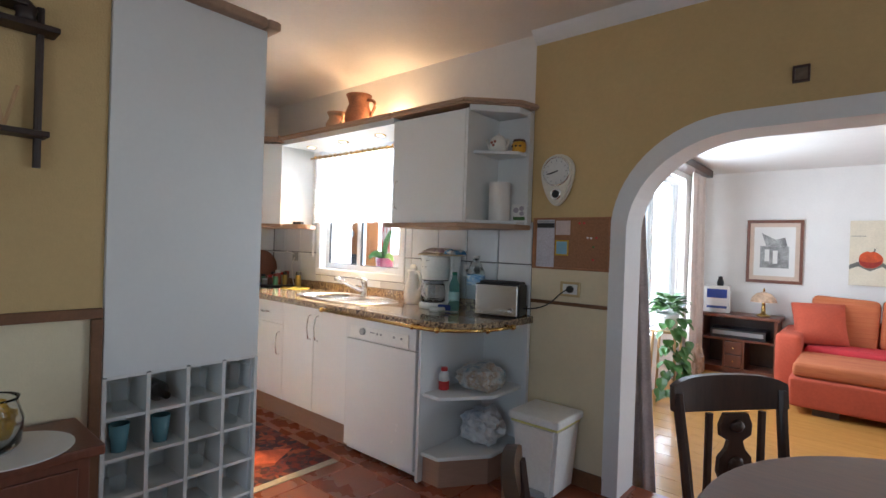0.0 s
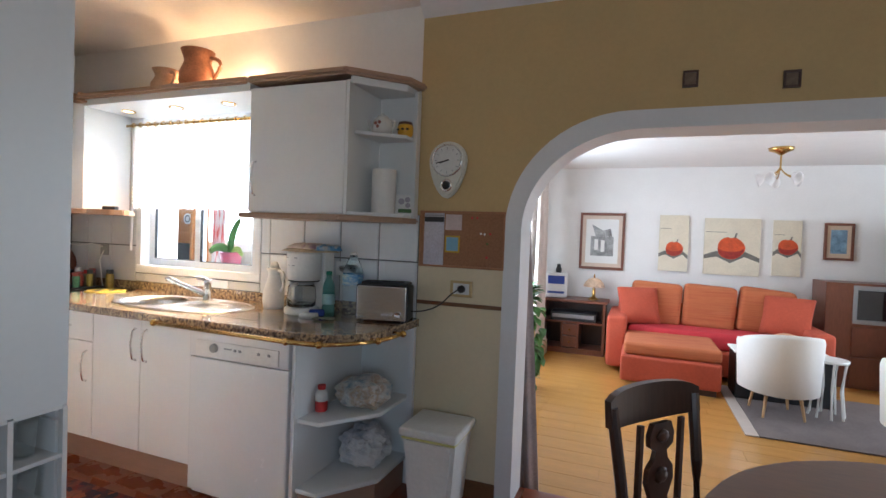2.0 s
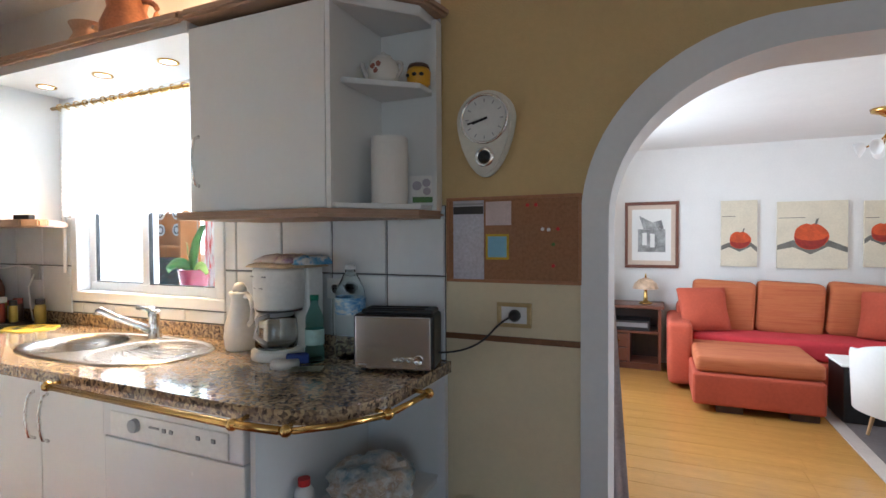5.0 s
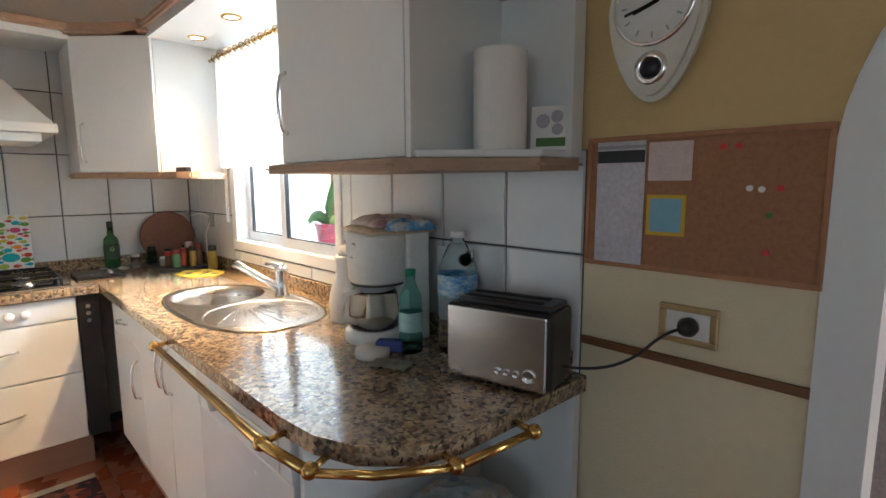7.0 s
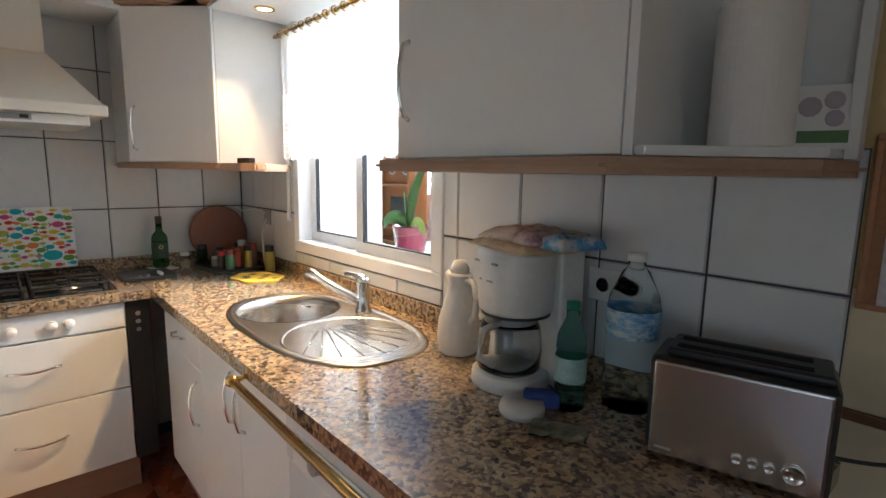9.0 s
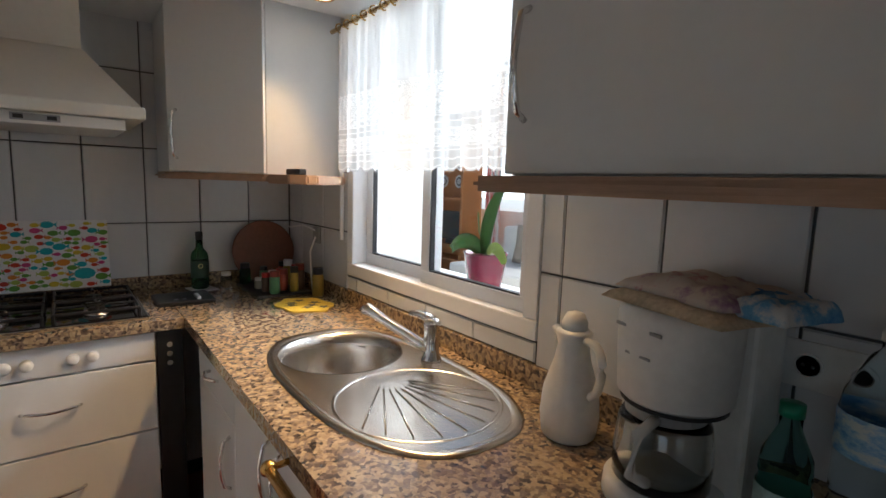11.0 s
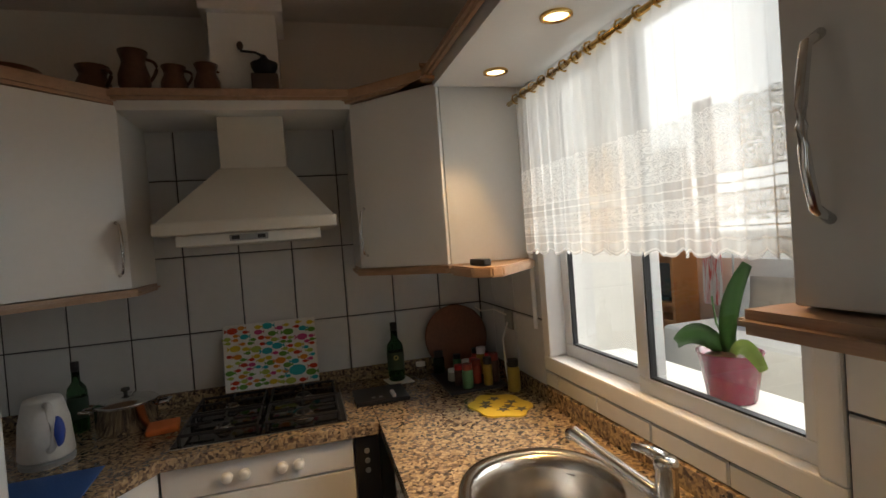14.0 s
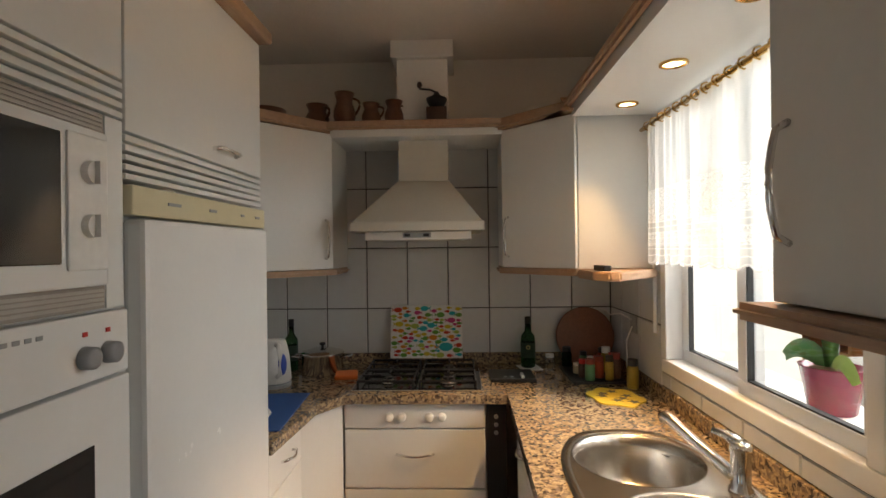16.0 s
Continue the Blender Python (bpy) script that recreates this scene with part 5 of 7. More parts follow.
part("spout", tube(arc((-0.045, 0, 0.025), (-0.075, 0, 0.035), (-0.085, 0, 0.085), 6), 0.01, 8, radii=[0.014, 0.013, 0.012, 0.011, 0.009, 0.008, 0.008]), mat("china_spout", (0.75, 0.73, 0.68), 0.25), tt, smooth=True)
part("handle", tube(arc((0.045, 0, 0.07), (0.095, 0, 0.07), (0.05, 0, 0.02), 8), 0.006, 8), mat("china_handle", (0.75, 0.73, 0.68), 0.25), tt, smooth=True)
for x, z in ((-0.012, 0.05), (0.01, 0.055), (0.0, 0.035)):
    part("flower", blob((x, -0.053, z), (0.009, 0.003, 0.009), 0.3, x * 90), mat("flower_decal", (0.30, 0.10, 0.07), 0.4), tt)
yp = thing("storage_jar", "squat yellow jar with a dark lid and black marks", "jar", (-1.965, 2.55, tpz))
part("body", lathe([(0.03, 0), (0.04, 0.01), (0.042, 0.05), (0.036, 0.062)], 22), mat("yellow_glaze", (0.66, 0.36, 0.03), 0.35), yp, smooth=True)
part("lid", lathe([(0.039, 0.062), (0.034, 0.076), (0.01, 0.082)], 22), mat("brown_lid", (0.09, 0.045, 0.03), 0.4), yp, smooth=True)
for a in (-2.2, -1.5, -0.9):
    part("mark", blob((0.041 * math.cos(a), 0.041 * math.sin(a), 0.035), (0.008, 0.008, 0.006), 0.2, a), BLACKP, yp)
rm = thing("remote_control", "black remote lying on the light rail of the corner cabinet", "remote", (-3.93, 2.36, UB - 0.0015), 8)
part("body", box(-0.05, 0.05, -0.015, 0.015, 0, 0.022, 0.005), BLACKP, rm)
ls = thing("window_ledge_shelf", "limed oak shelf end under the corner cabinet", "shelf")
part("board", prism([(-4.06, UY + 0.002), (-3.86, UY + 0.015), (-3.80, UY + 0.06), (-3.80, UY + 0.10), (-4.058, W - 0.016)], UB - 0.036, UB - 0.002, 0.006), OAKTRIM, ls)

# ---------------------------------------------------------------- hob and corner
hb = thing("gas_hob", "black glass gas hob with four burners and iron grates", "hob", (H + 0.32, 1.605, CT))
part("glass", box(-0.235, 0.235, -0.29, 0.29, 0.0005, 0.009, 0.003), BLACKG, hb)
part("edge", box(-0.24, 0.24, -0.295, 0.295, 0.0, 0.006, 0.002), STEEL, hb)
for x in (-0.11, 0.12):
    for y in (-0.14, 0.14):
        r = 0.036 if (x + y) > 0 else 0.028
        bu = part("burner", lathe([(r + 0.008, 0.009), (r + 0.006, 0.016), (r, 0.018), (r, 0.022), (r * 0.8, 0.027), (0.002, 0.028)], 24, (x, y)), STEEL, hb, smooth=True)
        part("cap", lathe([(r * 0.75, 0.0275), (r * 0.7, 0.033), (0.002, 0.034)], 20, (x, y)), BLACKM, bu, smooth=True)
        gr = tube([(x - 0.10, y - 0.125, 0.04), (x + 0.10, y - 0.125, 0.04), (x + 0.10, y + 0.125, 0.04), (x - 0.10, y + 0.125, 0.04), (x - 0.10, y - 0.125, 0.04)], 0.006, 6)
        for dx, dy in ((1, 0), (-1, 0), (0, 1), (0, -1)):
            tube([(x + dx * 0.035, y + dy * 0.035, 0.043), (x + dx * 0.10, y + dy * 0.125, 0.041)], 0.005, 6, bm=gr)
        for dx, dy in ((1, 1), (-1, 1), (1, -1), (-1, -1)):
            tube([(x + dx * 0.10, y + dy * 0.125, 0.04), (x + dx * 0.10, y + dy * 0.125, 0.009)], 0.006, 6, bm=gr)
        part("grate", gr, BLACKM, hb)

fbd = thing("glass_board", "white glass chopping board printed with colourful fish, leaning on the tiles", "chopping board", (H + 0.09, 1.62, CT + 0.045))
LEAN = Matrix.Rotation(math.radians(-11), 4, "Y")
part("board", moved(box(-0.004, 0.004, -0.195, 0.195, 0, 0.285, 0.002), LEAN), mat("white_glass", (0.74, 0.75, 0.74), 0.12), fbd)
FISH = [mat("fish_" + n_, c_, 0.15) for n_, c_ in (("red", (0.52, 0.06, 0.03)), ("orange", (0.62, 0.24, 0.04)), ("green", (0.12, 0.30, 0.06)), ("teal", (0.03, 0.36, 0.42)), ("yellow", (0.58, 0.45, 0.05)), ("pink", (0.5, 0.07, 0.2)), ("lime", (0.36, 0.46, 0.10)))]
random.seed(11)
spots = [(0.105, 0.06, 0.038, 3)]
for _ in range(2500):
    y, z, r = random.uniform(-0.178, 0.178), random.uniform(0.014, 0.272), random.choice((0.012, 0.015, 0.018, 0.023))
    if all(math.hypot((y - a) * 0.8, (z - c) * 1.25) > 0.80 * (r + rr_) for a, c, rr_, _k in spots):
        spots.append((y, z, r, random.randrange(7)))
for y, z, r, k in spots[:140]:
    sg = random.choice((-1, 1))
    pl = [(y + r * math.cos(a), z + r * 0.62 * math.sin(a)) for a in [2 * math.pi * i / 10 for i in range(10)]]
    bf = prism(pl, 0, 0.0006)
    prism([(y + sg * r * 0.85, z), (y + sg * r * 1.5, z + r * 0.5), (y + sg * r * 1.35, z), (y + sg * r * 1.5, z - r * 0.5)], 0, 0.0006, bm=bf)
    part("fish", moved(bf, LEAN @ Matrix(((0, 0, 1, 0.0041), (1, 0, 0, 0), (0, 1, 0, 0), (0, 0, 0, 1)))), FISH[k], fbd)


def spirit(at, material, label, h=0.26, r=0.036, lab=None):
    return bottle("bottle", at, [(r * 0.8, 0), (r, 0.006), (r, h * 0.56), (r * 0.9, h * 0.63), (r * 0.42, h * 0.72), (r * 0.38, h * 0.92)], material, label, BLACKP, [(r * 0.42, h * 0.86), (r * 0.42, h), (0.002, h + 0.001)], lab, [(r + 0.0006, h * 0.2), (r + 0.001, h * 0.22), (r + 0.001, h * 0.48), (r + 0.0006, h * 0.5)] if lab else None)


DKL = mat("dark_label", (0.025, 0.06, 0.035), 0.5, vary=0.5, scale=40)
nt = thing("paper_napkin", "white paper napkin under the green bottle", "napkin", (H + 0.13, 2.165, CT + 0.0005), 10)
part("sheet", box(-0.06, 0.06, -0.055, 0.055, 0, 0.003), PAPER, nt)
gb = spirit((H + 0.12, 2.16, CT + 0.004), GREENG, "dark green glass bottle with a black cap", 0.265, 0.038, DKL)
part("emblem", moved(lathe([(0.011, 0), (0.011, 0.001), (0.007, 0.001), (0.007, 0)], 16, cap=False), Matrix.Translation((0.0395, -0.004, 0.11)) @ Matrix.Rotation(math.pi / 2, 4, "Y")), mat("gold_print", (0.55, 0.5, 0.2), 0.4), gb)
spirit((H + 0.16, 0.91, CT), GREENG, "dark green oil bottle by the kettle", 0.27, 0.034, DKL)
hs = thing("hot_plate_mat", "black plastic tray with switches beside the hob", "tray", (H + 0.32, 2.06, CT))
part("tray", box(-0.10, 0.10, -0.115, 0.10, 0, 0.016, 0.004), BLACKP, hs)
for y in (-0.05, -0.02):
    part("switch", box(0.05, 0.062, y, y + 0.014, 0.016, 0.019), GREYP, hs)
part("lighter", box(0.02, 0.09, 0.03, 0.045, 0.0162, 0.03, 0.004), WHITEP, hs)
cb = thing("round_chopping_board", "round terracotta-brown wooden board leaning in the corner", "chopping board", (H + 0.075, 2.47, CT + 0.002))
part("board", moved(lathe([(0.15, -0.009), (0.155, -0.004), (0.155, 0.004), (0.15, 0.009), (0.001, 0.0095)], 40), Matrix.Translation((0, 0, 0.155)) @ Matrix.Rotation(math.radians(82), 4, "Y")), mat("board_wood", (0.21, 0.085, 0.045), 0.55, vary=0.2, scale=8), cb)
ty = thing("spice_tray", "dark tray crowded with spice jars in the corner", "tray", (-4.45, 2.44, CT))
part("tray", box(-0.17, 0.17, -0.12, 0.13, 0, 0.012, 0.005), BLACKP, ty)
random.seed(5)
JC = [(0.32, 0.05, 0.025), (0.34, 0.24, 0.04), (0.42, 0.40, 0.34), (0.10, 0.05, 0.035), (0.10, 0.25, 0.12), (0.5, 0.2, 0.05), (0.3, 0.05, 0.04)]
JM = [mat("spice_jar", c_, 0.35, vary=0.25, scale=30) for c_ in JC]
CM = [BLACKP, WHITEP, RED, mat("dark_red_cap", (0.25, 0.04, 0.03), 0.4)]
jars = [(-0.12, 0.09, 0.10), (-0.04, 0.09, 0.12), (0.03, 0.10, 0.105), (0.10, 0.095, 0.12), (-0.13, 0.0, 0.08), (-0.05, 0.02, 0.07), (0.02, 0.03, 0.09), (0.085, 0.02, 0.10), (0.135, 0.055, 0.115), (0.0, -0.06, 0.05), (0.075, -0.055, 0.085), (0.135, -0.035, 0.10)]
for k, (x, y, h) in enumerate(jars):
    o = thing("spice_jar", "small spice jar with a coloured cap on the tray", "jar", (-4.45 + x, 2.44 + y, CT + 0.0125), group="spice jars")
    r = 0.019 + 0.004 * (k % 2)
    part("body", lathe([(r * 0.9, 0), (r, 0.004), (r, h * 0.7), (r * 0.85, h * 0.76)], 16), JM[k % 7], o, smooth=True)
    part("cap", lathe([(r * 0.92, h * 0.76), (r * 0.92, h), (0.002, h + 0.001)], 16), CM[k % 4], o)
for x, y, h, mm in ((H + 0.14, 2.27, 0.075, CLEARG), (H + 0.13, 2.36, 0.11, GREENG), (-4.22, 2.57, 0.13, JM[1])):
    o = thing("jar", "glass jar standing near the spice tray", "jar", (x, y, CT), group="corner jars")
    part("body", lathe([(0.022, 0), (0.026, 0.005), (0.026, h * 0.7), (0.02, h * 0.78)], 18), mm, o, smooth=True)
    part("cap", lathe([(0.022, h * 0.78), (0.022, h), (0.002, h + 0.001)], 16), BLACKP if mm is not CLEARG else WHITEP, o)
sk1 = thing("wall_socket", "small dark wall socket with a white cable on the tiles", "socket", (-4.36, W - 0.0105, 1.165))
part("plate", box(-0.04, 0.04, -0.009, 0, -0.04, 0.04, 0.003), GREYP, sk1)
part("cable", tube([(-0.01, -0.012, 0.02), (-0.08, -0.04, 0.04), (-0.2, -0.06, 0.02), (-0.28, -0.06, 0.03)], 0.004, 6), WHITEP, sk1, smooth=True)
part("cable", tube([(0.0, -0.012, -0.01), (0.0, -0.04, -0.08), (0.04, -0.05, -0.2), (0.06, -0.05, -0.26)], 0.004, 6), WHITEP, sk1, smooth=True)
ym = thing("sponge_cloth", "yellow cut-out mat with dark flower holes on the worktop", "mat", (-4.08, 2.45, CT + 0.0005), 12)
part("sheet", prism([(0.13 * math.cos(a) * (1 + 0.08 * math.cos(6 * a)), 0.105 * math.sin(a) * (1 + 0.08 * math.cos(6 * a))) for a in [2 * math.pi * i / 48 for i in range(48)]], 0, 0.005), YELLOW, ym)
for x, y in ((-0.07, 0.02), (-0.02, -0.05), (0.0, 0.05), (0.05, -0.02), (0.085, 0.035), (-0.05, -0.03), (0.03, 0.015)):
    part("flower_hole", prism([(x + (0.027 if i % 2 else 0.012) * math.cos(i * math.pi / 5), y + (0.027 if i % 2 else 0.012) * math.sin(i * math.pi / 5)) for i in range(10)], 0.0051, 0.0058), mat("hole_brown", (0.07, 0.05, 0.03), 0.6), ym)
pt = thing("cooking_pot", "small stainless steel cooking pot with a lid", "pot", (H + 0.21, 1.09, CT))
pt.scale = (1.15, 1.15, 1.1)
POLISHED = mat("polished_steel", (0.72, 0.72, 0.72), 0.16, 1.0, vary=0.05)
part("body", lathe([(0.085, 0), (0.09, 0.005), (0.092, 0.09), (0.095, 0.092)], 32), POLISHED, pt, smooth=True)
part("lid", lathe([(0.096, 0.093), (0.09, 0.10), (0.04, 0.116), (0.002, 0.118)], 32), POLISHED, pt, smooth=True)
part("knob", lathe([(0.006, 0.117), (0.006, 0.128), (0.014, 0.132), (0.012, 0.142), (0.002, 0.143)], 14), BLACKP, pt, smooth=True)
for sg in (-1, 1):
    part("handle", tube([(0.02, sg * 0.09, 0.075), (0.02, sg * 0.13, 0.08), (-0.02, sg * 0.13, 0.08), (-0.02, sg * 0.09, 0.075)], 0.006, 7), POLISHED, pt, smooth=True)
oc = thing("oven_cloth", "folded orange cloth beside the hob", "cloth", (H + 0.30, 1.235, CT + 0.001), 10)
part("cloth", box(-0.05, 0.07, -0.055, 0.055, 0, 0.022, 0.009, 3), ORANGE, oc, smooth=True)
kt = thing("kettle", "white electric kettle with blue markings", "kettle", (H + 0.46, 0.93, CT))
part("base", lathe([(0.075, 0), (0.078, 0.015), (0.06, 0.022)], 26), GREYP, kt)
part("body", lathe([(0.07, 0.022), (0.078, 0.03), (0.07, 0.14), (0.055, 0.205), (0.05, 0.215), (0.01, 0.222)], 28), WHITEP, kt, smooth=True)
part("handle", tube([(0.05, 0.03, 0.20), (0.09, 0.055, 0.205), (0.115, 0.07, 0.17), (0.105, 0.065, 0.08), (0.07, 0.04, 0.06)], 0.011, 8), WHITEP, kt, smooth=True)
part("gauge", blob((0.045, 0.055, 0.11), (0.02, 0.02, 0.05), 0, 1), mat("blue_gauge", (0.03, 0.08, 0.45), 0.3), kt, "blue water gauge", smooth=True)
bm2_ = thing("blue_mat", "bright blue plastic mat on the worktop by the fridge", "mat", (H + 0.84, 1.0, CT + 0.0005), 4)
part("sheet", box(-0.24, 0.22, -0.17, 0.155, 0, 0.004, 0.001), BLUEMAT, bm2_)
spn = thing("spoon_rest", "small white china spoon rest on the blue mat", "dish", (H + 0.90, 1.05, CT + 0.005), 30)
part("dish", blob((0, 0, 0.012), (0.05, 0.032, 0.012), 0.05, 2), WHITEP, spn, smooth=True)
part("tail", blob((0.05, 0.0, 0.016), (0.03, 0.015, 0.008), 0.05, 3), WHITEP, spn, smooth=True)

# ---------------------------------------------------------------- pottery on top of the units
TOPZ = UT + 0.0555


def jug(at, r, h, material, label, rz=0, handle=True):
    o = thing("pottery_jug", label, "jug", at, rz, "pottery on the cabinets")
    part("body", lathe([(r * 0.75, 0), (r, h * 0.25), (r * 0.98, h * 0.45), (r * 0.72, h * 0.72), (r * 0.75, h * 0.82), (r * 0.92, h), (r * 0.84, h), (r * 0.66, h * 0.8), (r * 0.6, h * 0.6), (0.004, h * 0.5)], 26), material, o, smooth=True)
    if handle:
        part("handle", tube(arc((r * 0.75, 0, h * 0.85), (r * 1.9, 0, h * 0.8), (r * 0.95, 0, h * 0.35), 8), r * 0.11, 8), material, o, smooth=True)
    return o


jug((-3.60, 2.47, UT + 0.0555), 0.09, 0.165, POTTERY3, "pale brown pottery jug on the pelmet", -20)
jug((-3.33, 2.46, UT + 0.0555), 0.105, 0.255, POTTERY2, "tall brown and orange glazed pottery jug on the pelmet", 15)
jug((-4.52, 1.08, UT + 0.0555), 0.062, 0.125, POTTERY, "dark brown glazed pottery mug on the cornice", 60)
jug((-4.46, 1.235, UT + 0.0555), 0.055, 0.165, POTTERY, "dark brown glazed pottery pitcher on the bridge board", 100)
jug((-4.46, 1.37, UT + 0.0555), 0.048, 0.11, POTTERY, "small dark brown pottery cup on the bridge board", 80)
jug((-4.46, 1.485, UT + 0.0555), 0.048, 0.12, POTTERY, "small dark brown pottery cup on the bridge board", 120)
bw_ = thing("wooden_bowl", "dark brown wooden bowl on the corner cabinet", "bowl", (-4.45, 0.84, UT + 0.0555))
part("bowl", lathe([(0.05, 0), (0.085, 0.03), (0.10, 0.085), (0.09, 0.085), (0.07, 0.03), (0.003, 0.015)], 26), POTTERY, bw_, smooth=True)
cgm = thing("coffee_grinder", "old iron hand coffee grinder with a crank", "grinder", (-4.45, 1.70, UT + 0.0555))
part("box", box(-0.05, 0.05, -0.05, 0.05, 0, 0.075, 0.006), DARKWOOD, cgm)
part("bowl", lathe([(0.03, 0.075), (0.05, 0.11), (0.052, 0.125), (0.02, 0.14), (0.008, 0.16)], 20), BLACKM, cgm, smooth=True)
ckk = part("crank", tube([(0, 0, 0.155), (0.0, -0.03, 0.17), (0.0, -0.085, 0.175)], 0.005, 7), BLACKM, cgm)
part("knob", blob((0, -0.085, 0.195), (0.013, 0.013, 0.018), 0, 1, 2), DARKWOOD, ckk, smooth=True)
wc = thing("white_cup", "small white cup on the corner cabinet", "cup", (-4.50, 2.20, UT + 0.0555))
part("cup", lathe([(0.03, 0), (0.042, 0.02), (0.045, 0.075), (0.04, 0.075), (0.035, 0.02), (0.002, 0.012)], 20), WHITEP, wc, smooth=True)
for x in (-3.36, -3.53):
    o = thing("cup", "small white and brown cup on top of the fridge cabinet", "cup", (x, 1.06, TT + 0.0185), group="cups on the tall unit")
    part("cup", lathe([(0.03, 0), (0.045, 0.02), (0.05, 0.07), (0.045, 0.07), (0.04, 0.02), (0.002, 0.01)], 20), mat("cup_glaze", (0.5, 0.42, 0.36), 0.3, vary=0.5, scale=20), o, smooth=True)

# ---------------------------------------------------------------- low shelves, rug
bt2 = thing("cleaner_bottle", "small white and red plastic bottle on the open shelf", "bottle", (-2.19, 2.20, 0.4885))
part("body", lathe([(0.028, 0), (0.03, 0.005), (0.03, 0.05)], 18), RED, bt2, smooth=True)
part("body", lathe([(0.03, 0.05), (0.03, 0.085), (0.018, 0.105)], 18), WHITEP, bt2, smooth=True)
part("cap", lathe([(0.019, 0.105), (0.019, 0.125), (0.002, 0.126)], 16), RED, bt2)


def crumple(name, at, r, label, material, seed):
    o = thing(name, label, "bag", at)
    b_ = bmesh.new()
    bmesh.ops.create_icosphere(b_, subdivisions=4, radius=1)
    for v in b_.verts:
        k = 1 + 0.28 * noise.noise(v.co * 2.3 + Vector((seed, 0, 0))) + 0.20 * abs(noise.noise(v.co * 6.1 + Vector((0, seed, 0)))) + 0.1 * noise.noise(v.co * 13)
        v.co = Vector((v.co.x * r[0] * k, v.co.y * r[1] * k, max(-0.9, v.co.z * k) * r[2]))
    zmin = min(v.co.z for v in b_.verts)
    moved(b_, Matrix.Translation((0, 0, -zmin)))
    part("bag", b_, material, o)
    return o


BAGP = ramp_mat("bag_film", [(0.35, (0.20, 0.30, 0.36)), (0.48, (0.55, 0.55, 0.52)), (0.58, (0.42, 0.33, 0.24)), (0.68, (0.62, 0.64, 0.66))], 9, 0.3, "NOISE")
crumple("plastic_bag", (-2.05, 2.37, 0.4885), (0.125, 0.13, 0.075), "heap of folded plastic bags on the open shelf", BAGP, 1.3)
crumple("plastic_bag", (-2.07, 2.43, 0.1655), (0.12, 0.12, 0.10), "crumpled white plastic bag on the bottom shelf", ramp_mat("white_film", [(0.3, (0.22, 0.28, 0.36)), (0.5, (0.62, 0.62, 0.62)), (0.7, (0.70, 0.70, 0.69))], 7, 0.3, "NOISE"), 4.1)
RUGM = ramp_mat("red_patterned_rug", [(0.0, (0.012, 0.012, 0.03)), (0.34, (0.05, 0.012, 0.015)), (0.5, (0.20, 0.025, 0.015)), (0.62, (0.03, 0.02, 0.035)), (0.85, (0.30, 0.08, 0.035))], 24, 0.95, "VORONOI", bump=0.3)
kg = thing("kitchen_rug", "red and black patterned woven runner with pale fringes", "rug", (-3.45, 1.62, 0.0005))
part("rug_field", box(-0.55, 0.66, -0.27, 0.28, 0, 0.008, 0.003), RUGM, kg)
part("fringe", box(0.661, 0.715, -0.27, 0.28, 0, 0.006, 0.002), mat("fringe", (0.52, 0.46, 0.36), 0.95, vary=0.3, scale=60), kg)
part("fringe", box(-0.60, -0.551, -0.27, 0.28, 0, 0.006, 0.002), mat("fringe_far", (0.52, 0.46, 0.36), 0.95, vary=0.3, scale=60), kg)
for k in range(3):
    x = -0.35 + 0.36 * k
    part("medallion", prism([(x, -0.19), (x + 0.12, 0.0), (x, 0.19), (x - 0.12, 0.0)], 0.0081, 0.0092), mat("medallion", ((0.5, 0.09, 0.03), (0.03, 0.03, 0.05), (0.48, 0.10, 0.04))[k], 0.95, vary=0.5, scale=25), kg)

# ---------------------------------------------------------------- orchid and terrace beyond the glass
oz = WZ0 + 0.036
orc = thing("orchid", "orchid with broad leaves in a magenta pot", "plant", (-3.42, 2.86, oz))
part("pot", lathe([(0.055, 0), (0.058, 0.004), (0.078, 0.125), (0.082, 0.13), (0.076, 0.13), (0.072, 0.115), (0.003, 0.112)], 28), MAGENTA, orc, "magenta glazed pot", smooth=True)
part("bark", lathe([(0.07, 0.112), (0.05, 0.122), (0.003, 0.125)], 18), POTTERY, orc)


def strap_leaf(points, w):
    b_ = bmesh.new()
    pts_ = [Vector(p_) for p_ in points]
    n_ = len(pts_)
    rows_ = []
    for i, p_ in enumerate(pts_):
        d_ = (pts_[min(i + 1, n_ - 1)] - pts_[max(i - 1, 0)]).normalized()
        s_ = d_.cross(Vector((0.3, -0.9, 0.35))).normalized()
        ww = w * (0.45 + 0.55 * math.sin(math.pi * (i + 0.6) / (n_ + 0.2)))
        u_ = s_.cross(d_)
        rows_.append([b_.verts.new(p_ - s_ * ww + u_ * ww * 0.3), b_.verts.new(p_), b_.verts.new(p_ + s_ * ww + u_ * ww * 0.3)])
    for r0, r1 in zip(rows_, rows_[1:]):
        for k in (0, 1):
            b_.faces.new((r0[k], r0[k + 1], r1[k + 1], r1[k]))
    bmesh.ops.solidify(b_, geom=b_.faces[:], thickness=0.003)
    return b_


part("leaf", strap_leaf(arc((0, 0, 0.12), (-0.01, 0.0, 0.24), (0.055, 0.02, 0.36), 8), 0.026), LEAF, orc, smooth=True)
part("leaf", strap_leaf(arc((-0.01, 0, 0.12), (-0.09, -0.01, 0.20), (-0.17, -0.02, 0.12), 8), 0.03), LEAF, orc, smooth=True)
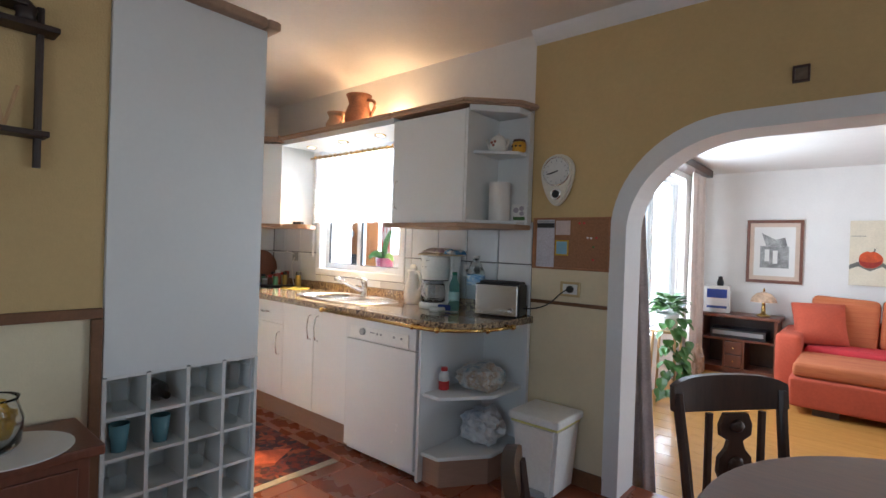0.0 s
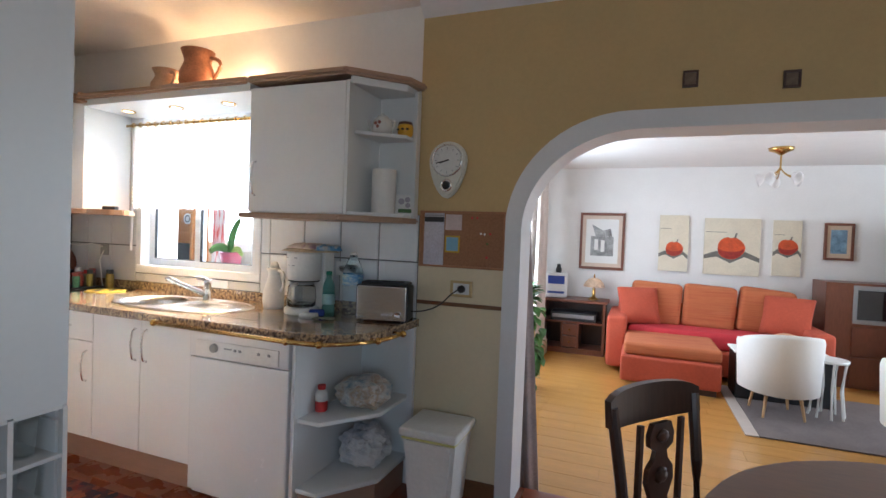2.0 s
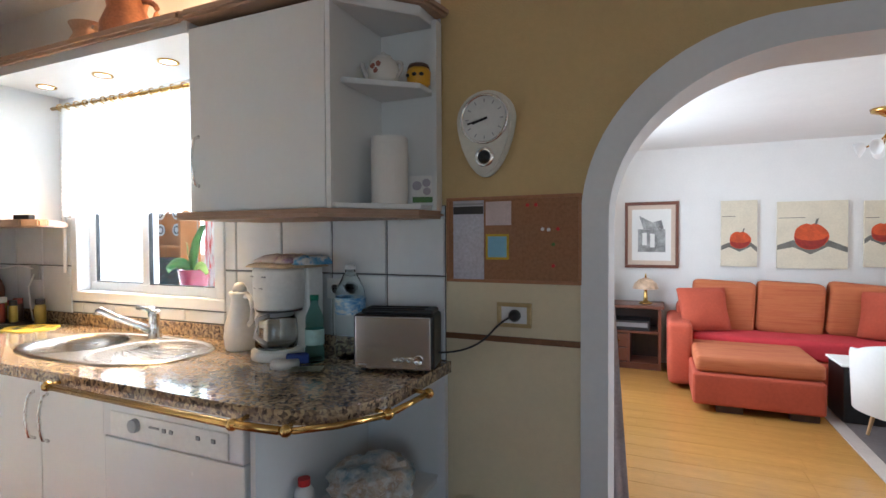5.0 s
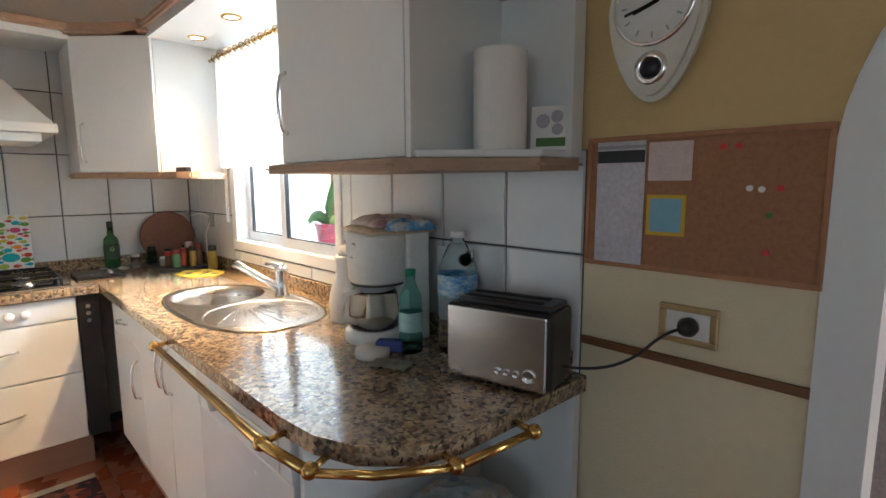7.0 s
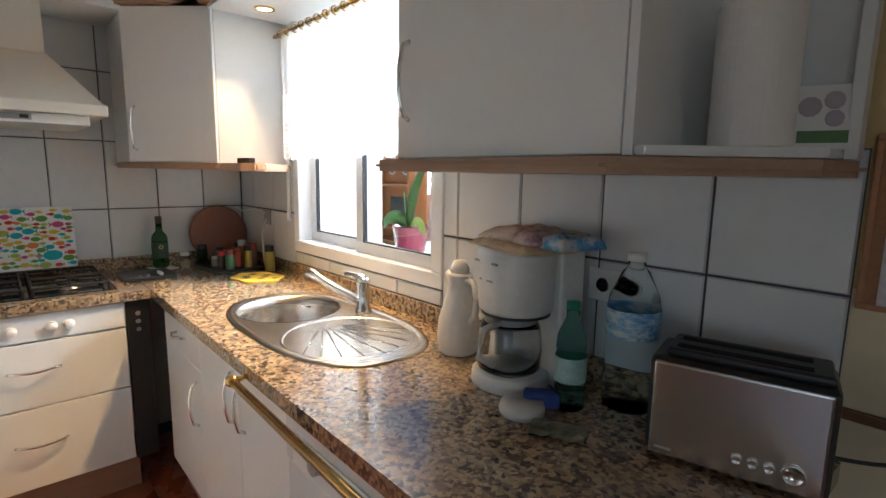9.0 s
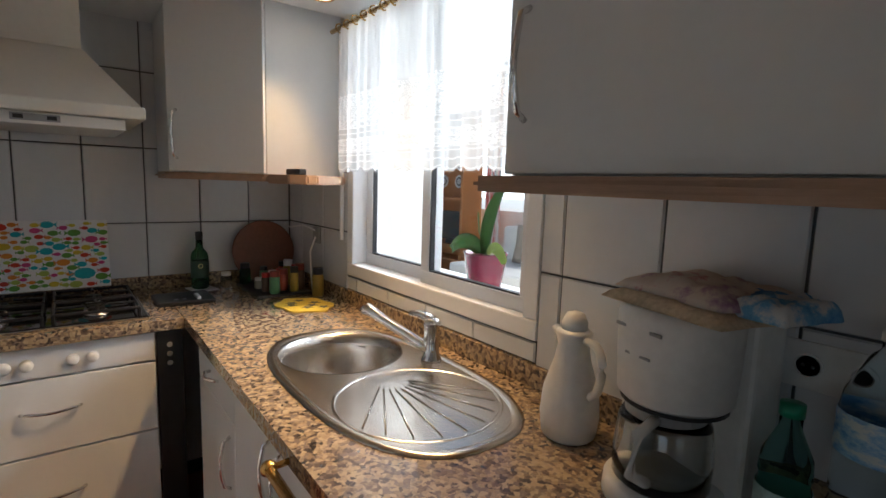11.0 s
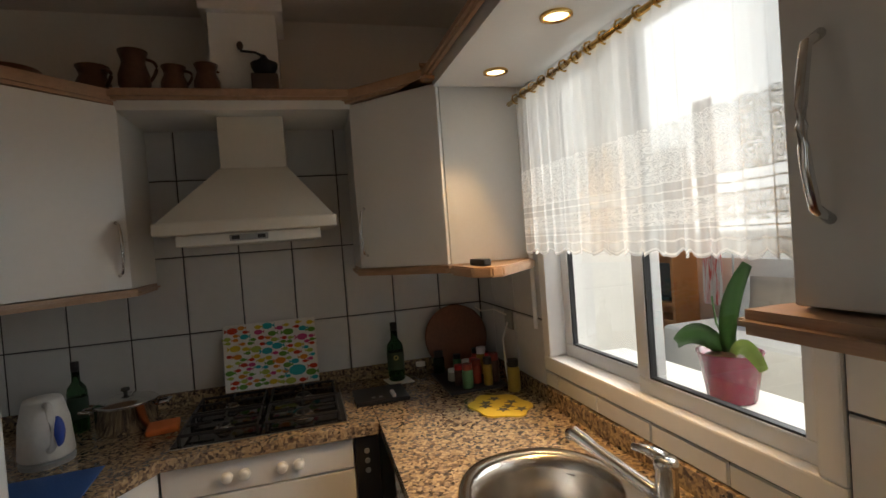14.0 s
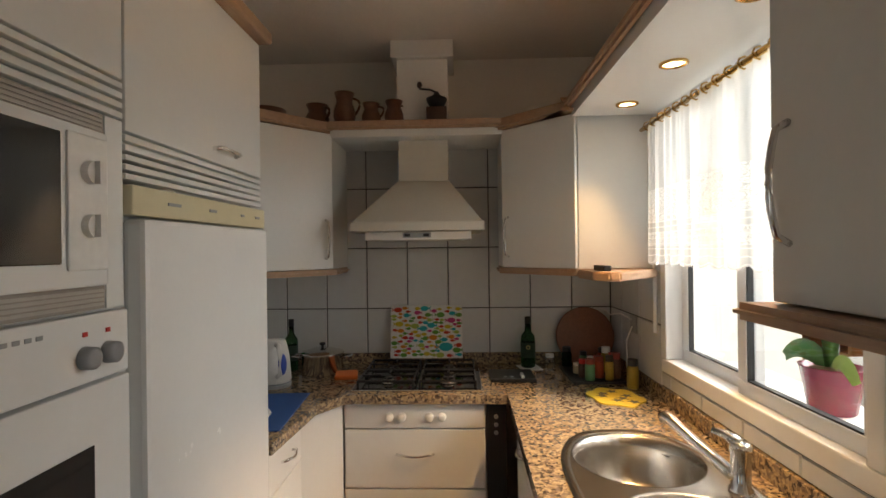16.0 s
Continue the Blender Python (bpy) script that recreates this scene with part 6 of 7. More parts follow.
part("leaf", strap_leaf(arc((0.01, 0, 0.12), (0.07, -0.02, 0.19), (0.13, -0.03, 0.11), 8), 0.02), mat("pale_leaf", (0.24, 0.30, 0.07), 0.4), orc, smooth=True)
part("spike", tube([(0, 0, 0.12), (-0.04, 0.0, 0.20), (-0.05, 0.0, 0.27)], 0.003, 6), LEAF, orc)
part("stake", tube([(0.01, 0.01, 0.12), (0.02, 0.01, 0.42)], 0.0025, 6), GREYP, orc)

TZ = 0.3
sh2 = thing("terrace_shelf", "orange pine wall shelf with striped plates and a screen", "shelf unit", (-6.62, 5.30, TZ))
part("side", box(0.36, 0.40, -0.25, 0.02, 0, 1.75), ORANGEW, sh2)
part("side", box(-0.44, -0.40, -0.25, 0.02, 0, 1.75), ORANGEW, sh2)
part("back", box(-0.40, 0.36, 0.0, 0.02, 0, 1.95), ORANGEW, sh2)
for z in (0.05, 0.28, 0.44, 0.95, 1.70):
    part("board", box(-0.40, 0.36, -0.25, -0.001, z, z + 0.03), ORANGEW, sh2)
for z in (1.16, 1.36, 1.56):
    for x in (-0.22, 0.06):
        turn = Matrix.Translation((x, -0.02, z)) @ Matrix.Rotation(math.pi / 2, 4, "X")
        pl = part("plate", moved(lathe([(0.07, 0), (0.075, 0.01), (0.03, 0.012), (0.002, 0.013)], 24), turn), WHITEP, sh2)
        part("centre", moved(lathe([(0.05, 0.0125), (0.036, 0.015), (0.034, 0.0125)], 18, cap=False), turn), BLACKP, pl)
tvs = thing("television", "small black flat television on the terrace shelf", "television", (-6.46, 5.16, TZ + 0.471))
part("screen", box(-0.24, 0.24, -0.02, 0.02, 0.04, 0.36, 0.004), BLACKP, tvs)
part("foot", box(-0.1, 0.1, -0.06, 0.06, 0, 0.04), BLACKP, tvs)
rc = thing("striped_curtain", "red and white striped curtain on the terrace", "curtain")
part("cloth", drape(-6.19, -5.95, 5.34, 2.6, 0.75, 5, 0.02, 0.0, 40, 6), ramp_mat("red_stripe", [(0.42, (0.62, 0.08, 0.06)), (0.52, (0.75, 0.72, 0.68))], 9, 0.9, "NOISE", (9, 1, 0.3)), rc, smooth=True)
so2 = thing("terrace_sofa", "white terrace sofa with a taupe cushion", "sofa", (-4.95, 4.95, TZ))
part("seat", box(-0.85, 0.9, -0.4, 0.3, 0.0, 0.40, 0.05, 3), LINEN, so2)
part("backrest", box(-0.85, 0.9, 0.3, 0.5, 0.0, 0.72, 0.05, 3), LINEN, so2)
cu = thing("cushion", "taupe cushion on the terrace sofa", "cushion", (-5.22, 5.12, TZ + 0.585), 8)
b = bmesh.new()
bmesh.ops.create_cube(b, size=1)
bmesh.ops.subdivide_edges(b, edges=b.edges[:], cuts=6, use_grid_fill=True)
for v in b.verts:
    e = max(abs(v.co.x), abs(v.co.z)) * 2
    v.co = Vector((v.co.x * 0.46 * (1 - 0.07 * (1 - abs(v.co.z * 2))), v.co.y * 0.17 * (1 - 0.8 * e ** 2.5), v.co.z * 0.36))
part("cover", moved(b, Matrix.Rotation(-0.2, 4, "X")), CUSH, cu, smooth=True)
pg = thing("pot_plant", "small plant in an orange pot on the parapet", "plant", (-4.55, 5.67, 1.151))
part("pot", lathe([(0.06, 0), (0.08, 0.12), (0.07, 0.12), (0.003, 0.1)], 18), ORANGEW, pg)
b_ = bmesh.new()
random.seed(3)
for k in range(30):
    a = random.uniform(0, 6.28)
    c_ = Vector((0.04 * math.cos(a), 0.04 * math.sin(a), 0.11 + random.uniform(0, 0.09)))
    d_ = Vector((math.cos(a), math.sin(a), random.uniform(0.2, 1.0))).normalized() * random.uniform(0.07, 0.13)
    s_ = d_.cross(Vector((0, 0, 1))).normalized() * 0.018
    b_.faces.new([b_.verts.new(q) for q in (c_, c_ + d_ * 0.5 + s_, c_ + d_, c_ + d_ * 0.5 - s_)])
part("foliage", b_, LEAF, pg)
# upright added on the terrace in place of a sliding sash edge
pst = thing("terrace_post", "square white upright standing in for a sliding sash edge", "post", (-3.55, 4.2, TZ))
part("post", box(-0.035, 0.035, -0.035, 0.035, 0, 2.6, 0.006), LINEN, pst)

# ---------------------------------------------------------------- dining room
tb = thing("dining_table", "round dark walnut dining table", "table", (-0.01, 1.31, 0))
part("tabletop", lathe([(0.60, 0.715), (0.645, 0.722), (0.655, 0.737), (0.645, 0.752), (0.02, 0.753)], 64), TABLEW, tb, smooth=False)
part("apron", lathe([(0.50, 0.63), (0.50, 0.714), (0.46, 0.714), (0.46, 0.63)], 48, cap=False), TABLEW, tb)
part("pedestal", lathe([(0.06, 0.1), (0.09, 0.18), (0.06, 0.28), (0.10, 0.42), (0.07, 0.6), (0.12, 0.71)], 24), DARKWOOD, tb, smooth=True)
for k in range(4):
    a = k * math.pi / 2 + 0.4
    part("leg", tube([(0.06 * math.cos(a), 0.06 * math.sin(a), 0.14), (0.25 * math.cos(a), 0.25 * math.sin(a), 0.12), (0.42 * math.cos(a), 0.42 * math.sin(a), 0.035)], 0.035, 8), DARKWOOD, tb)
dl = thing("doily", "off-white lace centre mat on the table", "table mat", (0.02, 1.27, 0.754))
part("cloth", lathe([(0.005, 0.0), (0.27, 0.0), (0.275, 0.0025), (0.005, 0.003)], 40), PAPER, dl)
bl = thing("fruit_bowl", "shallow glass bowl on the table", "bowl", (0.04, 1.33, 0.757))
part("bowl", lathe([(0.04, 0), (0.05, 0.004), (0.11, 0.05), (0.125, 0.065), (0.121, 0.066), (0.105, 0.052), (0.045, 0.009)], 28), CLEARG, bl, smooth=True)
FRUIT = mat("red_orange_fruit", (0.62, 0.09, 0.015), 0.3, vary=0.2)
for k, (x, y, z) in enumerate(((-0.05, 0.0, 0.79), (0.035, 0.045, 0.79), (0.03, -0.05, 0.79), (-0.01, 0.0, 0.84))):
    o = thing("tomato", "ripe red tomato in the bowl", "tomato", (x + 0.04, 1.33 + y, z + 0.02), group="tomatoes in the bowl")
    part("fruit", blob((0, 0, 0), (0.038, 0.038, 0.032), 0.06, k + 1), FRUIT, o, smooth=True)


def dining_chair(at, rz):
    """Chair with a carved splat; its back stands along local x, the seat lies towards local -y."""
    c = thing("dining_chair", "dark-stained wooden dining chair with a carved splat", "chair", at, rz, "chairs round the table")
    wd = 0.235
    for sgn in (-1, 1):
        part("back_post", tube([(sgn * (wd - 0.03), 0.0, 0.0), (sgn * (wd - 0.03), -0.02, 0.45), (sgn * (wd - 0.015), 0.0, 0.66), (sgn * wd, 0.035, 0.90)], 0.02, 8), DARKWOOD, c)
        part("leg", tube([(sgn * 0.19, -0.40, 0.0), (sgn * 0.2, -0.40, 0.42)], 0.02, 8, radii=[0.015, 0.023]), DARKWOOD, c)
        part("slat", box(sgn * 0.118 - 0.012, sgn * 0.118 + 0.012, -0.002, 0.014, 0.50, 0.835, 0.003), DARKWOOD, c)
    top = bmesh.new()
    n = 14
    rings = []
    for i in range(n + 1):
        u = -1 + 2 * i / n
        x, y = u * (wd + 0.022), 0.03 + 0.03 * (1 - u * u)
        zt, zb = 0.945 + 0.012 * (1 - u * u) - 0.02 * abs(u) ** 6, 0.825 + 0.01 * u * u
        rings.append([top.verts.new(p) for p in ((x, y - 0.014, zb), (x, y + 0.012, zb), (x, y + 0.02, zt), (x, y - 0.006, zt))])
    for a, b2 in zip(rings, rings[1:]):
        for k in range(4):
            top.faces.new((a[k], a[(k + 1) % 4], b2[(k + 1) % 4], b2[k]))
    top.faces.new(rings[0][::-1]), top.faces.new(rings[-1])
    part("top_rail", top, DARKWOOD, c)
    prof = [(0.05, 0.47), (0.062, 0.53), (0.045, 0.56), (0.075, 0.62), (0.07, 0.67), (0.04, 0.70), (0.03, 0.73), (0.066, 0.75), (0.07, 0.79), (0.05, 0.83)]
    sb = bmesh.new()
    fr_ = [sb.verts.new((s * w_, 0.0, z)) for s, seq in ((1, prof), (-1, prof[::-1])) for w_, z in seq]
    f = sb.faces.new(fr_)
    ex = bmesh.ops.extrude_face_region(sb, geom=[f])
    for v in [g for g in ex["geom"] if isinstance(g, bmesh.types.BMVert)]:
        v.co.y += 0.018
    sp_ = part("splat", sb, DARKWOOD, c, "carved openwork splat")
    for z, r in ((0.645, 0.035), (0.785, 0.03), (0.51, 0.025)):
        part("carving", blob((0, -0.002, z), (r, 0.01, r * 0.8), 0.25, z * 10), DARKWOOD, sp_, smooth=True)
    part("lower_rail", box(-0.21, 0.21, -0.016, 0.008, 0.46, 0.50, 0.004), DARKWOOD, c)
    part("seat", box(-0.225, 0.225, -0.43, 0.0, 0.42, 0.46, 0.015, 3), mat("seat_fabric", (0.22, 0.12, 0.07), 0.9), c, "brown upholstered seat")
    return c


ch1 = dining_chair((-0.70, 1.955, 0), 51)
ch1.scale = (0.86, 1, 0.925)
ch2 = copy_thing(ch1, pose(-0.81, 0.84, 0, 0, 0, 126))

# pedal bin by the arch
bn = thing("pedal_bin", "white plastic pedal bin with a grey pedal", "bin", (-1.685, 2.47, 0), 0)
b = bmesh.new()
lowr, top = [(-0.105, -0.115), (0.105, -0.115), (0.105, 0.125), (-0.105, 0.125)], [(-0.135, -0.135), (0.135, -0.135), (0.135, 0.135), (-0.135, 0.135)]
a, c = [b.verts.new((x, y, 0.01)) for x, y in lowr], [b.verts.new((x, y, 0.385)) for x, y in top]
b.faces.new(a[::-1]), b.faces.new(c)
for i in range(4):
    b.faces.new((a[i], a[(i + 1) % 4], c[(i + 1) % 4], c[i]))
bmesh.ops.bevel(b, geom=b.edges[:], offset=0.018, segments=3, affect="EDGES")
part("body", b, WHITEP, bn)
part("bag_edge", box(-0.1375, 0.1375, -0.1375, 0.1375, 0.372, 0.386, 0.006), mat("yellow_bag", (0.66, 0.63, 0.25), 0.5), bn, "pale yellow bag edge")
part("lid", moved(box(-0.15, 0.15, -0.15, 0.145, 0.387, 0.43, 0.016, 3), Matrix.Identity(4)), WHITEP, bn)
part("pedal", moved(lathe([(0.055, 0), (0.055, 0.018), (0.045, 0.022)], 20), Matrix.Translation((0.0, -0.125, 0.02)) @ Matrix.Diagonal((1.3, 0.6, 1, 1))), GREYP, bn)

# wall shelf of crossed slats on the ochre wall, with small ornaments
BAMB = mat("dark_bamboo", (0.035, 0.02, 0.015), 0.5, vary=0.3)
ws = thing("wall_shelf", "dark wooden lattice display shelf hung on the ochre wall", "shelf")
for y, z0, z1 in ((0.39, 1.50, 2.0), (0.24, 1.38, 2.03), (0.09, 1.40, 2.0)):
    part("upright", tube([(-2.375, y, z0), (-2.375, y, z1)], 0.011, 8), BAMB, ws)
for z, y0, y1 in ((1.925, 0.03, 0.43), (1.985, 0.09, 0.35), (1.60, 0.03, 0.41), (1.44, 0.07, 0.29)):
    part("board", box(-2.395, -2.31, y0, y1, z - 0.009, z + 0.009, 0.004), BAMB, ws)
for y, z, r in ((0.35, 1.934, 0.03), (0.25, 1.449, 0.014)):
    o = thing("ornament", "small dark carved ornament on the lattice shelf", "ornament", (-2.35, y, z), group="ornaments")
    part("figure", lathe([(r, 0), (r * 0.8, r * 0.8), (r, r * 1.5), (r * 0.4, r * 2.2), (r * 0.1, r * 2.4)], 14), BAMB, o, smooth=True)
o = thing("ornament", "two pale wooden sticks standing on the lattice shelf", "ornament", (-2.35, 0.305, 1.609), group="ornaments")
for dx in (-0.012, 0.014):
    part("stick", tube([(0, 0, 0), (0.0, dx, 0.06), (0, dx * 2.2, 0.13)], 0.006, 6), LEGW, o)
sw = thing("light_switch", "cream plastic light switch on the ochre wall", "switch")
part("plate", box(-2.399, -2.389, 0.13, 0.21, 1.10, 1.18, 0.003), CREAMPL, sw)
part("rocker", box(-2.389, -2.384, 0.145, 0.195, 1.115, 1.165, 0.002), CREAMPL, sw)
sd = thing("side_chest", "dark wooden chest against the dado", "chest", (-2.18, 0.34, 0))
part("body", box(-0.18, 0.10, -0.42, 0.14, 0.05, 0.66, 0.004), MAHOG, sd)
part("top", box(-0.19, 0.13, -0.45, 0.17, 0.66, 0.69, 0.006), MAHOG, sd)
for z in (0.10, 0.38):
    part("drawer", box(0.10, 0.112, -0.38, 0.11, z, z + 0.25, 0.004), MAHOG, sd)
dm = thing("doily", "white cloth mat on the chest", "table mat", (-2.17, 0.31, 0.6905))
part("cloth", lathe([(0.005, 0), (0.15, 0), (0.15, 0.003), (0.005, 0.003)], 32), PAPER, dm)
vs = thing("glass_vase", "glass jar of yellow dried flowers on the chest", "vase", (-2.18, 0.27, 0.694))
part("jar", lathe([(0.05, 0), (0.07, 0.02), (0.075, 0.09), (0.06, 0.14), (0.065, 0.15), (0.06, 0.15), (0.055, 0.14), (0.07, 0.09), (0.065, 0.02), (0.004, 0.01)], 24), CLEARG, vs, smooth=True)
part("flowers", blob((0, 0, 0.085), (0.055, 0.055, 0.06), 0.5, 4), mat("dried_petals", (0.45, 0.28, 0.03), 0.9, vary=0.5, scale=60), vs)

# small frames over the arch
for x in (-0.62, -0.24, 0.13, 0.48):
    f = thing("small_picture", "tiny dark-framed picture above the arch", "picture", (x, W - 0.001, 2.085 - 0.03 * (x > -0.3) - 0.02 * (x > 0)), group="small pictures over the arch")
    b = box(-0.031, 0.031, -0.016, 0.0, 0.026, 0.036, 0.002)
    box(-0.031, 0.031, -0.016, 0.0, -0.036, -0.026, 0.002, bm=b)
    box(-0.031, -0.022, -0.016, 0.0, -0.026, 0.026, 0.002, bm=b)
    box(0.022, 0.031, -0.016, 0.0, -0.026, 0.026, 0.002, bm=b)
    part("frame", b, DARKWOOD, f)
    part("picture", box(-0.022, 0.022, -0.008, -0.001, -0.026, 0.026), mat("small_print", (0.16, 0.11, 0.07), 0.6, vary=0.5, scale=40), f)

# ---------------------------------------------------------------- living room
# the living room is set out on a plan of its own, then placed in the house
S0, LB0, LW0, LC0 = 0.07, 5.75, -1.47, 2.12
BEFORE = set(bpy.data.objects)


def picture(x0, x1, z0, z1, frame_w, frame_m, label):
    p = thing("picture", label, "picture", (0, LB0 - 0.001, 0))
    if frame_w:
        b = box(x0, x1, -0.025, 0, z1 - frame_w, z1, 0.004)
        box(x0, x1, -0.025, 0, z0, z0 + frame_w, 0.004, bm=b)
        box(x0, x0 + frame_w, -0.025, 0, z0 + frame_w, z1 - frame_w, 0.004, bm=b)
        box(x1 - frame_w, x1, -0.025, 0, z0 + frame_w, z1 - frame_w, 0.004, bm=b)
        part("frame", b, frame_m, p)
    return p


p = picture(-1.10, -0.62, 1.02, 1.60, 0.028, MAHOG, "framed black and white village print in a dark wood frame")
part("mount", box(-1.073, -0.647, -0.012, 0, 1.047, 1.573), mat("pink_mount", (0.62, 0.50, 0.40), 0.9), p)
part("mount", box(-1.035, -0.685, -0.014, -0.0121, 1.085, 1.535), PAPER, p)
INK = mat("ink_print", (0.30, 0.30, 0.29), 0.9, vary=0.9, scale=14)
ms = box(-0.98, -0.735, -0.0155, -0.0141, 1.16, 1.36)
part("print", ms, INK, p)
part("print", moved(prism([(-0.93, 1.361), (-0.75, 1.361), (-0.77, 1.44), (-0.85, 1.42), (-0.97, 1.48)], 0.0141, 0.0155), Matrix(((1, 0, 0, 0), (0, 0, -1, 0), (0, 1, 0, 0), (0, 0, 0, 1)))), INK, p)
part("print", box(-0.94, -0.90, -0.0165, -0.0156, 1.22, 1.33), PAPER, p)
part("print", box(-0.87, -0.83, -0.0165, -0.0156, 1.2, 1.32), PAPER, p)
p.location.x, p.location.z, p.scale.z = 0.045, -0.14, 1.1


PAINTR = mat("dark_red_paint", (0.30, 0.03, 0.02), 0.8, vary=0.4, scale=30)


def apple_canvas(x0, x1, z0, z1, cx, cz, r):
    p = picture(x0, x1, z0, z1, 0, None, "canvas painting of a red apple on a grey band, cream ground")
    p["group"] = "triptych"
    part("canvas", box(x0, x1, -0.03, 0, z0, z1, 0.002), CANVAS, p)
    n = 20
    rot = Matrix(((1, 0, 0, 0), (0, 0, -1, -0.0302), (0, 1, 0, 0), (0, 0, 0, 1)))
    bandp = [(x0, cz - 0.62 * r), (cx - r, cz - 0.25 * r), (cx, cz - 0.9 * r), (cx + r, cz - 0.25 * r), (x1, cz - 0.75 * r), (x1, cz - 0.75 * r - 0.045), (cx + r, cz - 0.7 * r), (cx, cz - 1.25 * r), (cx - r, cz - 0.75 * r), (x0, cz - 0.62 * r - 0.04)]
    part("grey_band", moved(prism(bandp, 0, 0.001), rot), PAINTG, p)
    ap = [(cx + r * (1 + 0.05 * math.cos(3 * a)) * math.cos(a), cz + r * 0.92 * math.sin(a) - (0.12 * r if abs(a - math.pi / 2) < 0.2 else 0)) for a in [2 * math.pi * i / 28 for i in range(28)]]
    part("apple", moved(prism(ap, 0.0012, 0.0024), rot), PAINTO, p)
    sh_ = [(cx + r * 0.97 * math.cos(a), cz + r * 0.90 * math.sin(a)) for a in [math.pi * (1.0 + i / 12) for i in range(13)]] + [(cx + r * 0.9 * math.cos(a), cz - r * 0.30 * math.sin(a)) for a in [math.pi * (0.05 + 0.9 * i / 8) for i in range(9)]]
    part("apple_shade", moved(prism(sh_, 0.0025, 0.0030), rot), PAINTR, p)
    part("stalk", moved(prism([(cx + 0.2 * r, cz + 0.8 * r), (cx + 0.35 * r, cz + 0.85 * r), (cx + 0.45 * r, cz + 1.25 * r), (cx + 0.3 * r, cz + 1.2 * r)], 0.0026, 0.0036), rot), PAINTG, p)
    part("line", box(x0 + 0.01, x0 + (x1 - x0) * 0.4, -0.0315, -0.0303, z1 - 0.145, z1 - 0.14), PAINTG, p)


apple_canvas(-0.225, 0.06, 1.01, 1.607, -0.075, 1.25, 0.085)
apple_canvas(0.21, 0.715, 1.0, 1.585, 0.455, 1.28, 0.125)
apple_canvas(0.825, 1.065, 1.02, 1.575, 0.95, 1.31, 0.085)
p = picture(1.25, 1.49, 1.20, 1.56, 0.024, MAHOG, "small blue painting in a brown wooden frame")
part("mount", box(1.273, 1.467, -0.012, 0, 1.223, 1.537), mat("buff_mount", (0.55, 0.42, 0.30), 0.9), p)
part("painting", box(1.305, 1.435, -0.014, -0.0121, 1.265, 1.495), mat("blue_painting", (0.17, 0.27, 0.36), 0.8, vary=0.6, scale=20), p)


# chaise sofa
sf = thing("sofa", "terracotta and orange fabric sofa with a chaise and loose cushions", "sofa", (0, 0, S0))
part("base", box(-0.62, 1.10, 4.95, 5.66, 0.04, 0.26, 0.03, 3), SOFA, sf)
part("chaise_base", box(-0.53, 0.24, 4.36, 5.0, 0.05, 0.27, 0.03, 3), SOFA, sf)
part("chaise_cushion", box(-0.51, 0.24, 4.38, 5.05, 0.272, 0.38, 0.04, 4), SOFAO, sf, "orange seat cushion", smooth=True)
part("seat_cushion", box(-0.49, 0.94, 5.03, 5.45, 0.262, 0.42, 0.045, 4), SOFAR, sf, "red seat throw", smooth=True)
part("backrest", box(-0.60, 1.07, 5.44, 5.68, 0.262, 0.62, 0.05, 4), SOFA, sf, smooth=True)
part("armrest", box(-0.68, -0.50, 4.85, 5.66, 0.04, 0.53, 0.05, 4), SOFA, sf, smooth=True)
part("armrest", box(0.95, 1.13, 4.85, 5.66, 0.04, 0.52, 0.05, 4), SOFA, sf, smooth=True)
for x0, x1 in ((-0.49, -0.01), (0.0, 0.47), (0.48, 0.94)):
    b = box(x0, x1, 5.36, 5.54, 0.40, 0.83, 0.06, 4)
    part("back_cushion", moved(b, Matrix.Translation(((x0 + x1) / 2, 0, 0.4)) @ Matrix.Rotation(0.05 if x0 < 0.1 else 0.09, 4, "Y") @ Matrix.Translation((-(x0 + x1) / 2, 0.0, -0.4))), SOFAO, sf, "orange striped back cushion", smooth=True)
for x in (-0.38, 0.05):
    part("foot", box(x, x + 0.16, 4.40, 4.46, 0.0, 0.05), DARKWOOD, sf)
for x, rzz in ((-0.40, 25), (0.86, -30)):
    cu = thing("throw_cushion", "dark terracotta square cushion leaning on the sofa back", "cushion", (x, 5.24, S0 + 0.60), rzz, "sofa cushions")
    b = bmesh.new()
    bmesh.ops.create_cube(b, size=1)
    bmesh.ops.subdivide_edges(b, edges=b.edges[:], cuts=6, use_grid_fill=True)
    for v in b.verts:
        e = max(abs(v.co.x), abs(v.co.z)) * 2
        v.co = Vector((v.co.x * 0.40 * (1 - 0.06 * (1 - abs(v.co.z * 2))), v.co.y * 0.16 * (1 - 0.75 * e ** 2.5), v.co.z * 0.36))
    part("cover", moved(b, Matrix.Rotation(-0.3, 4, "X")), SOFA, cu, smooth=True)

# low stand with a hi-fi and lamp
st = thing("tv_stand", "dark mahogany low cabinet with open bays and two small drawers", "cabinet", (-1.06, 5.56, S0))
part("top", box(-0.35, 0.36, -0.20, 0.18, 0.56, 0.59, 0.006), MAHOG, st)
for x in (-0.33, 0.31):
    part("side", box(x, x + 0.025, -0.17, 0.17, 0.03, 0.56), MAHOG, st)
part("back", box(-0.305, 0.31, 0.15, 0.168, 0.03, 0.56), DARKWOOD, st)
part("shelf", box(-0.305, 0.31, -0.17, 0.149, 0.33, 0.35), MAHOG, st)
part("bottom", box(-0.305, 0.31, -0.17, 0.149, 0.03, 0.06), MAHOG, st)
part("plinth", box(-0.33, 0.335, -0.16, 0.16, 0.0, 0.03), MAHOG, st)
